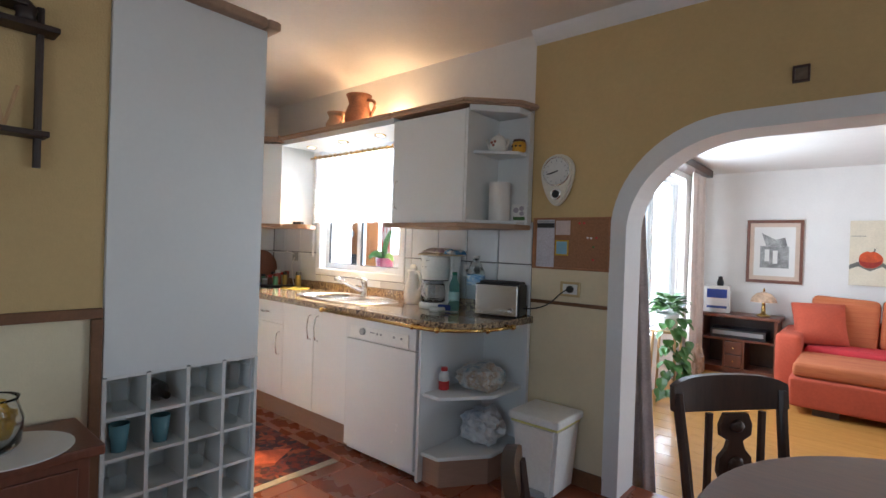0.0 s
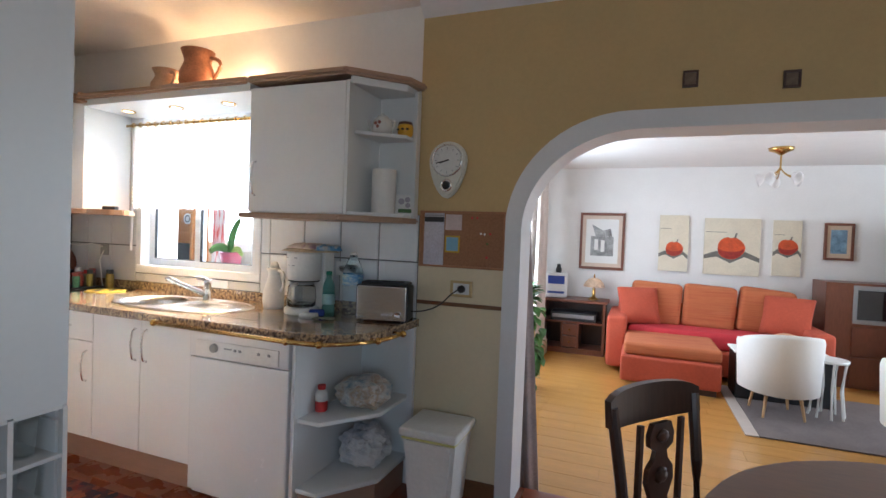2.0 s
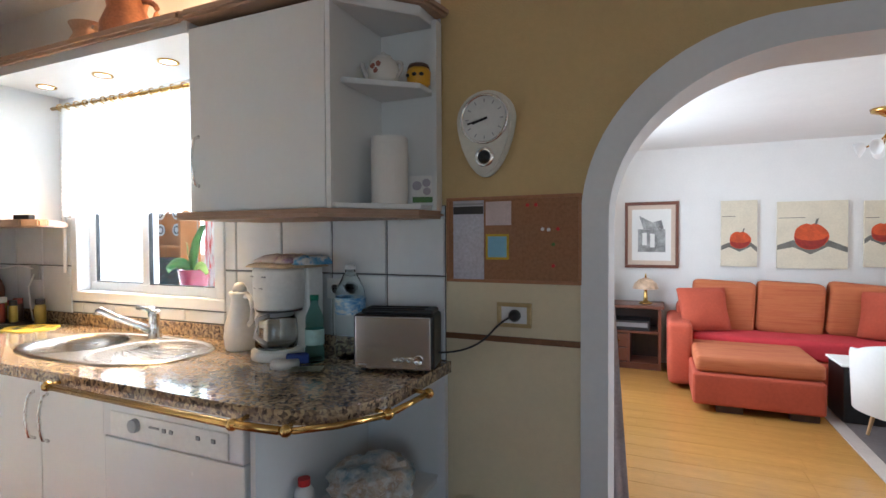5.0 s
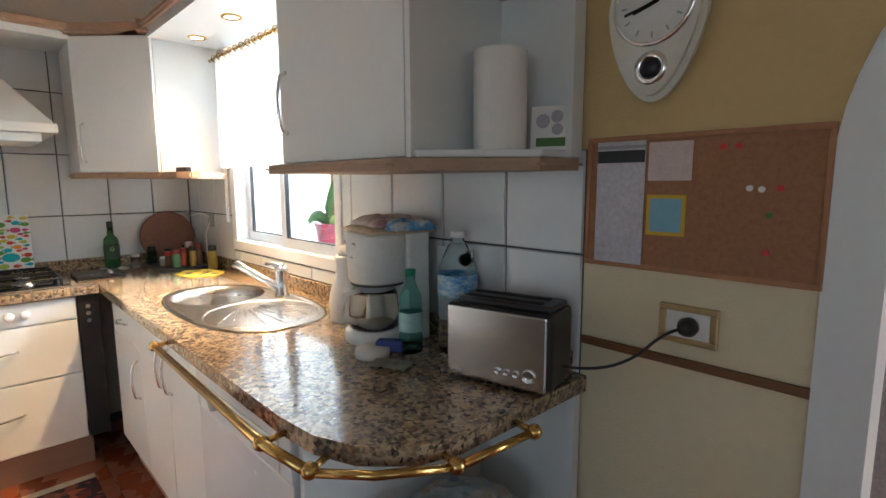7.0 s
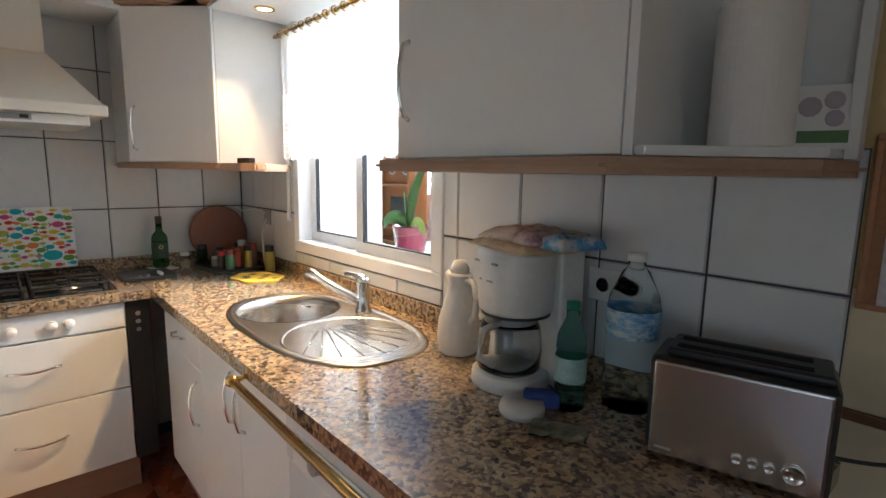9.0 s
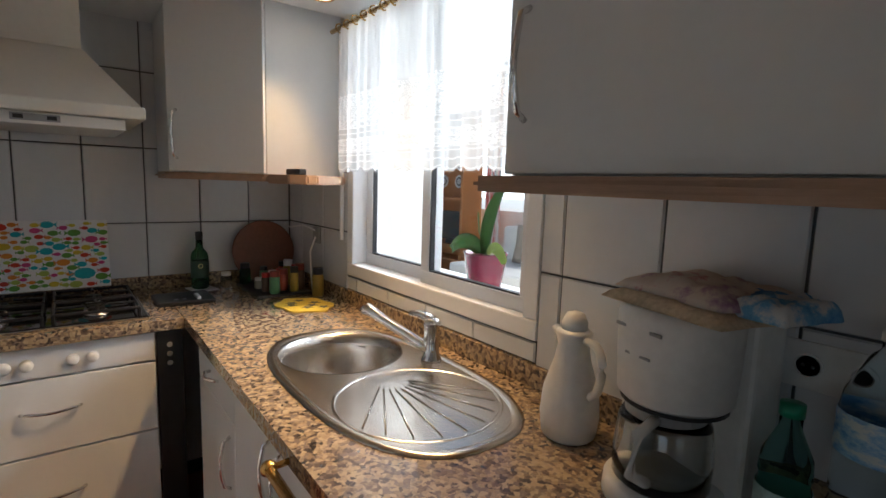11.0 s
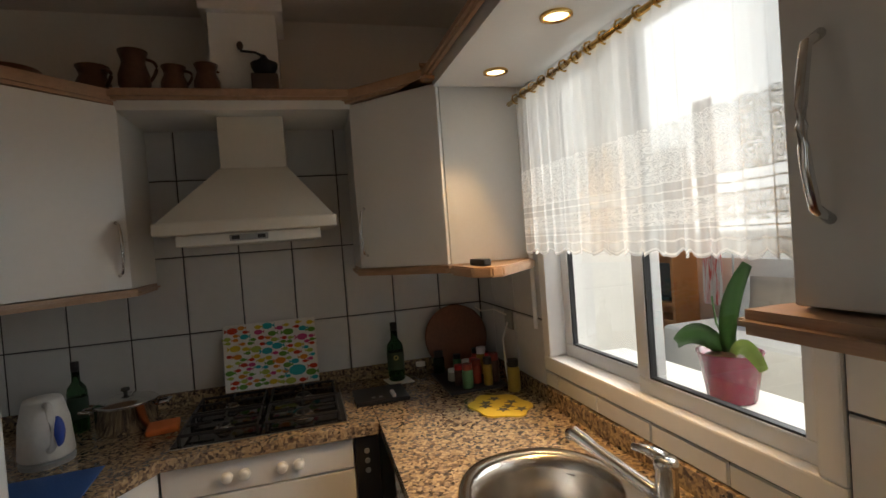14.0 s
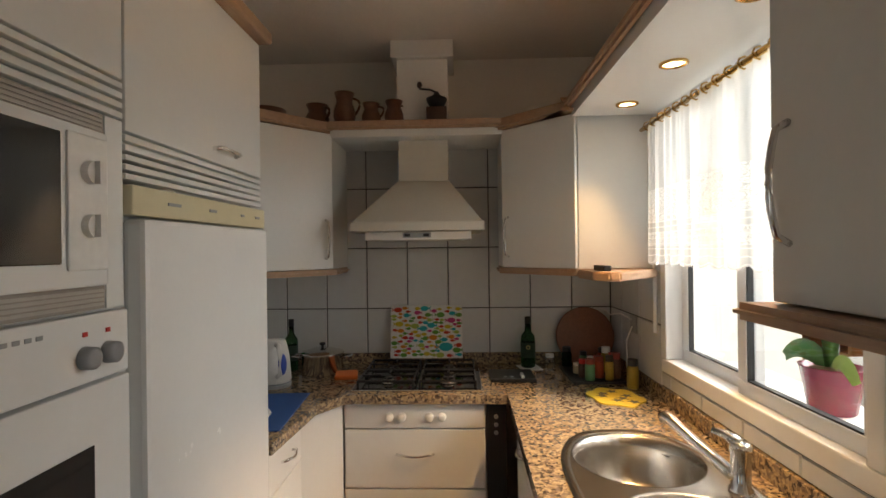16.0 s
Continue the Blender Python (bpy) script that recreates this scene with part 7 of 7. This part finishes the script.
for x in (-0.12, 0.05):
    part("divider", box(x, x + 0.02, -0.17, 0.149, 0.06, 0.33), MAHOG, st)
for z in (0.07, 0.20):
    dr = part("drawer", box(-0.098, 0.048, -0.175, -0.155, z, z + 0.12, 0.004), MAHOG, st)
    part("knob", blob((-0.025, -0.185, z + 0.06), (0.011, 0.011, 0.011), sub=2), BRASS, dr)
vc = thing("video_player", "black player in the open bay of the stand", "player", (-1.06, 5.50, S0 + 0.351))
part("body", box(-0.24, 0.24, -0.08, 0.18, 0, 0.09, 0.004), BLACKP, vc)
part("fascia", box(-0.22, 0.22, -0.084, -0.0801, 0.03, 0.07), GREYP, vc)
hf = thing("hifi", "white and blue desktop stereo on the stand", "stereo", (-1.27, 5.53, S0 + 0.591), 8)
part("body", box(-0.12, 0.12, -0.08, 0.12, 0, 0.27, 0.012), WHITEP, hf)
part("display", box(-0.09, 0.09, -0.085, -0.0805, 0.15, 0.24, 0.003), mat("blue_panel", (0.03, 0.06, 0.30), 0.3), hf, "blue display")
part("slot", box(-0.09, 0.09, -0.085, -0.0805, 0.045, 0.07), mat("blue_slot", (0.05, 0.09, 0.3), 0.4), hf)
jr = thing("jar", "small dark jar on top of the stereo", "jar", (-1.25, 5.55, S0 + 0.862))
part("body", lathe([(0.03, 0), (0.033, 0.04), (0.02, 0.07), (0.022, 0.09), (0.004, 0.1)], 14), BLACKP, jr)
tl_ = thing("table_lamp", "small leaded glass table lamp with a scalloped shade", "lamp", (-0.86, 5.52, S0 + 0.591))
part("base", lathe([(0.06, 0), (0.055, 0.012), (0.02, 0.03), (0.014, 0.12), (0.02, 0.14), (0.01, 0.17)], 18), BRASS, tl_, smooth=True)
part("shade", lathe([(0.115, 0.14), (0.10, 0.185), (0.06, 0.225), (0.015, 0.24), (0.012, 0.235), (0.055, 0.218), (0.096, 0.18), (0.11, 0.14)], 20), mat("stained_glass", (0.55, 0.38, 0.25), 0.4, vary=0.6, scale=30), tl_)
part("finial", lathe([(0.008, 0.24), (0.01, 0.26), (0.002, 0.28)], 10), BRASS, tl_)
bxs = thing("paper_bag", "crumpled white and brown bag on the floor beside the stand", "bag", (-1.36, 5.05, S0))
part("bag", blob((0, 0, 0.15), (0.09, 0.1, 0.16), 0.4, 9), mat("bag_paper", (0.42, 0.33, 0.26), 0.8, vary=0.5, scale=20), bxs)

# sideboard and tall display cabinet
sb2 = thing("sideboard", "mahogany sideboard with a glazed steel-framed bay", "sideboard", (1.62, 5.50, S0))
part("body", box(-0.45, 0.30, -0.18, 0.22, 0.0, 0.94, 0.008), MAHOG, sb2)
part("bay", box(-0.25, 0.27, -0.195, -0.1805, 0.58, 0.92, 0.004), GREYP, sb2)
part("glass", box(-0.22, 0.24, -0.20, -0.1955, 0.62, 0.88), BLACKG, sb2)
part("drawer", box(-0.25, 0.27, -0.195, -0.1805, 0.30, 0.55, 0.004), MAHOG, sb2)
part("drawer", box(-0.25, 0.27, -0.195, -0.1805, 0.04, 0.28, 0.004), MAHOG, sb2)
fv = thing("flower_vase", "slim glass vase with one dark dried bloom on the sideboard", "vase", (1.72, 5.50, S0 + 0.941))
part("vase", lathe([(0.035, 0), (0.03, 0.01), (0.008, 0.03), (0.008, 0.14), (0.02, 0.18)], 14), CLEARG, fv, smooth=True)
part("stem", tube([(0, 0, 0.02), (0, 0, 0.28)], 0.003, 6), LEAF, fv)
part("bloom", blob((0, 0, 0.33), (0.04, 0.03, 0.06), 0.4, 3), mat("dry_bloom", (0.10, 0.09, 0.06), 0.9), fv)
dc = thing("display_cabinet", "tall mahogany display cabinet with open shelves and glass doors", "display cabinet", (2.12, 5.15, S0), -8)
part("side", box(-0.40, -0.37, -0.22, 0.25, 0, 1.54), MAHOG, dc)
part("side", box(0.6, 0.63, -0.22, 0.25, 0, 1.54), MAHOG, dc)
part("divider", box(-0.02, 0.01, -0.22, 0.25, 0.03, 1.51), MAHOG, dc)
part("back", box(-0.37, 0.6, 0.23, 0.25, 0.03, 1.51), DARKWOOD, dc)
part("top", box(-0.42, 0.65, -0.24, 0.26, 1.54, 1.58, 0.006), MAHOG, dc)
part("plinth", box(-0.37, 0.6, -0.21, 0.22, 0, 0.10), MAHOG, dc)
for z in (0.42, 0.78, 1.12, 1.32):
    part("shelf", box(-0.37, -0.02, -0.20, 0.23, z, z + 0.018), MAHOG, dc)
    part("shelf", box(0.01, 0.6, -0.20, 0.23, z, z + 0.018), MAHOG, dc)
part("door", box(0.01, 0.05, -0.24, -0.221, 0.12, 1.52), MAHOG, dc)
gl = part("glass", box(0.05, 0.56, -0.232, -0.226, 0.14, 1.50), CLEARG, dc)
KN = [(0.80, 0.28, 0.03), (0.12, 0.3, 0.35), (0.65, 0.6, 0.5), (0.35, 0.08, 0.05), (0.5, 0.5, 0.45)]
random.seed(4)
for k in range(9):
    x, z = (-0.28, -0.12, 0.2)[k % 3], (0.438, 0.798, 1.138)[k // 3]
    o = thing("ornament", "small ornament on the display cabinet shelf", "ornament", (2.12 + x * 0.98, 5.13 + random.uniform(-0.05, 0.05), S0 + z), group="cabinet ornaments")
    r = random.uniform(0.03, 0.045)
    part("body", lathe([(r * 0.7, 0), (r, r), (r * 0.6, r * 2), (r * 0.8, r * 2.6), (r * 0.1, r * 2.8)], 14), mat("ornament_glaze", KN[k % 5], 0.3), o, smooth=True)

# tub armchairs on a rug
rg = thing("rug", "dark grey-brown rug with a pale striped border", "rug", (1.30, 4.25, S0 + 0.001))
part("rug_field", box(-0.95, 1.2, -0.68, 0.55, 0, 0.010, 0.003), GREYRUG, rg)
part("border", box(-1.03, -0.951, -0.68, 0.55, 0, 0.009, 0.002), mat("rug_border", (0.50, 0.42, 0.36), 0.9), rg)


def tub_chair(at, rz):
    c = thing("tub_chair", "white upholstered tub armchair on splayed pale wooden legs", "armchair", at, rz, "tub armchairs")
    b = bmesh.new()
    n = 24
    rings = []
    for i in range(n + 1):
        a = math.radians(-20 + 220 * i / n)
        hh = 0.57 + 0.09 * max(0, math.sin(a)) ** 0.7
        row = []
        for r, z in ((0.265, 0.18), (0.325, 0.20), (0.345, hh - 0.03), (0.335, hh), (0.285, hh - 0.005), (0.265, 0.40)):
            row.append(b.verts.new((r * math.cos(a), r * math.sin(a), z)))
        rings.append(row)
    for p0, p1 in zip(rings, rings[1:]):
        for k in range(6):
            b.faces.new((p0[k], p0[(k + 1) % 6], p1[(k + 1) % 6], p1[k]))
    b.faces.new(rings[0][::-1]), b.faces.new(rings[-1])
    part("shell", b, TUBW, c, smooth=True)
    part("seat", lathe([(0.22, 0.20), (0.262, 0.22), (0.262, 0.37), (0.24, 0.395), (0.01, 0.40)], 30), TUBW, c, smooth=True)
    part("cushion", blob((0.02, 0.13, 0.50), (0.19, 0.07, 0.15), 0.08, 2), mat("peach_cushion", (0.66, 0.36, 0.20), 0.9), c, "peach cushion", smooth=True)
    for a in (45, 135, 225, 315):
        a = math.radians(a)
        part("leg", tube([(0.19 * math.cos(a), 0.19 * math.sin(a), 0.20), (0.24 * math.cos(a), 0.24 * math.sin(a), 0.0)], 0.016, 8, radii=[0.018, 0.011]), LEGW, c)
    return c


t1 = tub_chair((0.56, 4.14, S0 + 0.012), 188)
t1.scale = (0.78, 0.82, 0.94)
t2 = copy_thing(t1, pose(1.22, 3.55, S0 + 0.012, 0, 0, 150))
wt2 = thing("side_table", "white openwork metal side table", "table", (0.90, 4.26, S0 + 0.012))
wt2.scale = (0.75, 0.75, 1)
part("top", lathe([(0.16, 0.40), (0.165, 0.41), (0.16, 0.42), (0.01, 0.42)], 28), WHITEP, wt2)
for k in range(8):
    a = k * math.pi / 4
    part("leg", tube([(0.15 * math.cos(a), 0.15 * math.sin(a), 0.40), (0.12 * math.cos(a), 0.12 * math.sin(a), 0.2), (0.15 * math.cos(a), 0.15 * math.sin(a), 0.0)], 0.012, 6), WHITEP, wt2)
gt = thing("coffee_table", "dark coffee table with a pale cloth behind the armchair", "table", (0.66, 4.60, S0 + 0.012))
part("body", box(-0.32, 0.35, -0.16, 0.16, 0.0, 0.36, 0.01), BLACKP, gt)
part("cloth", box(-0.335, 0.36, -0.17, 0.17, 0.361, 0.375, 0.004), LINEN, gt)

# ceiling lamp
cl = thing("ceiling_lamp", "brass ceiling lamp with curled arms and frosted flower shades", "lamp", (0.63, 4.70, LC0))
part("rose", lathe([(0.12, 0.0), (0.11, -0.02), (0.05, -0.035), (0.02, -0.05)], 24), BRASS, cl, smooth=True)
part("stem", tube([(0, 0, -0.04), (0, 0, -0.16)], 0.009, 8), BRASS, cl)
FROST = mat("frosted_glass", (0.75, 0.72, 0.70), 0.5)
for k in range(5):
    a = k * 2 * math.pi / 5 + 0.3
    c_, s_ = math.cos(a), math.sin(a)
    arm = part("arm", tube(arc((0, 0, -0.14), (0.05 * c_, 0.05 * s_, -0.20), (0.14 * c_, 0.14 * s_, -0.21), 6), 0.006, 6), BRASS, cl)
    sh = lathe([(0.012, 0), (0.03, 0.02), (0.045, 0.06), (0.05, 0.075), (0.046, 0.075), (0.026, 0.022)], 12)
    part("shade", moved(sh, Matrix.Translation((0.14 * c_, 0.14 * s_, -0.20)) @ Matrix.Rotation(a, 4, "Z") @ Matrix.Rotation(math.radians(115), 4, "Y")), FROST, arm, smooth=True)

# living room window, curtains, plant
cl.scale = (0.78, 0.78, 1.15)
lwn = tagged(thing("window_2", "white framed living room window with bright daylight", "window", kind="structure"), kind="structure")
b = box(LW0 - 0.12, LW0 - 0.06, 3.45, 5.0, 0.55, 0.61)
box(LW0 - 0.12, LW0 - 0.06, 3.45, 5.0, 1.92, 1.98, bm=b)
for y in (3.45, 4.20, 4.95):
    box(LW0 - 0.12, LW0 - 0.06, y, y + 0.05, 0.61, 1.92, bm=b)
part("window_frame", b, PVC, lwn)
for y in (3.5, 4.25):
    g = part("pane", box(LW0 - 0.095, LW0 - 0.089, y, y + 0.70, 0.61, 1.92), CLEARG, lwn)
    g.visible_shadow = False
cn = thing("beige_curtain", "beige curtain with soft folds at the far side of the window", "curtain")
part("cloth", drape(4.80, 5.25, LW0 + 0.11, 2.02, S0 + 0.02, 6, 0.025, 0.0, 80, 10, "y"), CURT2, cn, smooth=True)
pm = thing("curtain_pelmet", "dark wooden curtain rail box above the window", "pelmet")
part("box", box(LW0 + 0.001, LW0 + 0.16, 2.95, 5.35, 2.03, 2.10, 0.006), DARKWOOD, pm)
ps = thing("plant_stand", "wooden plant stand by the window", "stand", (-1.30, 3.95, S0))
for dx, dy in ((-0.1, -0.1), (0.1, -0.1), (0.1, 0.1), (-0.1, 0.1)):
    part("leg", tube([(dx, dy, 0), (dx * 0.8, dy * 0.8, 0.55)], 0.011, 8), LEGW, ps)
part("tray", lathe([(0.12, 0.55), (0.13, 0.565), (0.01, 0.566)], 24), LEGW, ps)
pp = thing("trailing_plant", "trailing green pothos plant in a white pot", "plant", (-1.30, 3.95, S0 + 0.567))
part("pot", lathe([(0.07, 0), (0.09, 0.12), (0.095, 0.13), (0.085, 0.13), (0.08, 0.11), (0.003, 0.11)], 20), WHITEP, pp, smooth=True)
random.seed(7)
lv = bmesh.new()


def leaf_into(b, c, d, size, curl=0.3):
    d = Vector(d).normalized()
    s = d.cross(Vector((0, 0, 1)))
    s = s.normalized() if s.length > 0.05 else Vector((1, 0, 0))
    u = s.cross(d)
    c = Vector(c)
    pts = []
    for t, w in ((0, 0.0), (0.25, 0.32), (0.55, 0.36), (0.8, 0.2), (1, 0)):
        mid = c + d * size * t - u * size * curl * t * t
        pts.append((mid - s * size * w + u * size * w * 0.25, mid, mid + s * size * w + u * size * w * 0.25))
    vs_ = [[b.verts.new(q) for q in row] for row in pts]
    for r0, r1 in zip(vs_, vs_[1:]):
        for k in (0, 1):
            b.faces.new((r0[k], r0[k + 1], r1[k + 1], r1[k]))


for k in range(60):
    a = random.uniform(0, 2 * math.pi)
    leaf_into(lv, (0.05 * math.cos(a), 0.05 * math.sin(a), 0.13 + random.uniform(0, 0.14)), (math.cos(a), math.sin(a), random.uniform(-0.2, 0.9)), random.uniform(0.08, 0.14))
for k in range(70):
    a = random.choice((-1.3, -0.6, 0.0))+ random.uniform(-0.25, 0.25)
    z = random.uniform(-0.52, 0.12)
    r = 0.12 + 0.03 * math.sin(z * 9 + k)
    leaf_into(lv, (r * math.cos(a), r * math.sin(a), z), (math.cos(a + random.uniform(-1, 1)), math.sin(a + random.uniform(-1, 1)), random.uniform(-1.2, 0.1)), random.uniform(0.07, 0.12))
part("foliage", lv, LEAF, pp)

ROOM = Matrix.Translation((-0.27, LBACK - 1.235 * LB0, LFZ - 1.235 * S0)) @ Matrix.Scale(1.235, 4)
for o in [o for o in bpy.data.objects if o not in BEFORE and o.parent is None]:
    o.matrix_world = ROOM @ o.matrix_basis
cn = thing("brocade_curtain", "grey-mauve brocade curtain hanging to the floor behind the arch", "curtain")
part("cloth", drape(-1.86, -1.44, W + 0.40, 2.25, LFZ + 0.01, 5, 0.035, 0.0, 90, 10, "x", 0.34), CURT, cn, smooth=True)

# ---------------------------------------------------------------- wall and floor tiles, one by one
TILE_MESH = {}


def tile(parent, kind, w, h, t, m, material, bev=0.003):
    key = (kind, round(w, 3), round(h, 3))
    if key not in TILE_MESH:
        b = bmesh.new()
        o = [(0, 0, 0), (w, 0, 0), (w, h, 0), (0, h, 0)]
        i = [(bev, bev, t), (w - bev, bev, t), (w - bev, h - bev, t), (bev, h - bev, t)]
        a, c = [b.verts.new(p) for p in o], [b.verts.new(p) for p in i]
        b.faces.new(c)
        for k in range(4):
            b.faces.new((a[k], a[(k + 1) % 4], c[(k + 1) % 4], c[k]))
        me = bpy.data.meshes.new(kind)
        b.to_mesh(me)
        b.free()
        me.materials.append(material)
        TILE_MESH[key] = me
    ob = new(kind, TILE_MESH[key])
    ob.parent = parent
    ob.matrix_local = m
    return ob


G = 0.0045   # joint
structure("grout_north", box(H + 0.004, WX0 - 0.001, W - 0.004, W - 0.0005, CT, UB + 0.02), GROUT, "dark grey grout bed of the wall tiles", "grout")
structure("grout_north_right", box(WX1 + 0.001, -1.903, W - 0.004, W - 0.0005, CT, UB + 0.02), GROUT, "dark grey grout bed of the wall tiles", "grout")
structure("grout_north_low", box(WX0, WX1, W - 0.004, W - 0.0005, CT, WZ0), GROUT, "dark grey grout bed of the wall tiles", "grout")
structure("grout_west", box(H + 0.0005, H + 0.004, 0.56, W - 0.005, CT, 2.08), GROUT, "dark grey grout bed of the wall tiles", "grout")
XN = [-1.903, -2.143, -2.392, -2.643, -2.894, WX1 + 0.002]
ZR = [0.875, 1.205, 1.54, 1.87, 2.09]


def north(x0, x1, z0, z1):
    z0 = max(z0, CT + 0.0)
    if x1 - x0 < 0.02 or z1 - z0 < 0.02:
        return
    tile(wall_north, "tile", x1 - x0 - G, z1 - z0 - G, 0.006, Matrix(((1, 0, 0, x0 + G / 2), (0, 0, -1, W - 0.004), (0, 1, 0, z0 + G / 2), (0, 0, 0, 1))), TILE)


for a, c in zip(XN, XN[1:]):
    for z0, z1 in zip(ZR[:2], (1.205, UB + 0.02)):
        north(c, a, z0, z1)
xl = [WX0, -4.30, -4.55, H + 0.006]
for a, c in zip(xl, xl[1:]):
    for z0, z1 in zip(ZR[:2], (1.205, UB + 0.02)):
        north(c, a, z0, z1)
x = WX1
while x > WX0 + 0.03:
    north(max(x - 0.249, WX0), x, CT + 0.06, WZ0 - 0.002)
    x -= 0.249
ys = [1.288 + 0.226 * k for k in range(-3, 6)]
ys = [0.58] + ys + [W - 0.012]
for a, c in zip(ys, ys[1:]):
    for z0, z1 in zip(ZR, ZR[1:]):
        if c - a > 0.02:
            z0 = max(z0, CT)
            tile(wall_west, "tile", c - a - G, z1 - z0 - G, 0.006, Matrix(((0, 0, 1, H + 0.004), (1, 0, 0, a + G / 2), (0, 1, 0, z0 + G / 2), (0, 0, 0, 1))), TILE)
# dark red floor tiles
s = 0.33
for i in range(-15, 9):
    for j in range(-7, 9):
        x0, y0 = i * s, j * s - 0.02
        x1, y1 = min(x0 + s, 2.6), min(y0 + s, W + 0.22)
        if x0 < H + 0.1 or x0 > 2.5 or y0 < -2.4 or y1 - y0 < 0.05 or (x0 < -2.9 and y0 < 0.5):
            continue
        tile(floor, "tile", x1 - x0 - 0.003, y1 - y0 - 0.003, 0.004, Matrix.Translation((x0 + 0.0015, y0 + 0.0015, -0.004)), REDTILE, 0.002)
# oak planks of the living room
random.seed(2)
yy = W + 0.222
row = 0
while yy < LBACK:
    x = -2.08 - random.uniform(0, 1.1)
    while x < 3.68:
        L = 1.2
        tile(bpy.data.objects["floor_living"], "plank", L - 0.001, 0.193, 0.006, Matrix.Translation((x, yy, LFZ - 0.006)), LAMFLOOR, 0.001)
        x += L
    yy += 0.194
    row += 1
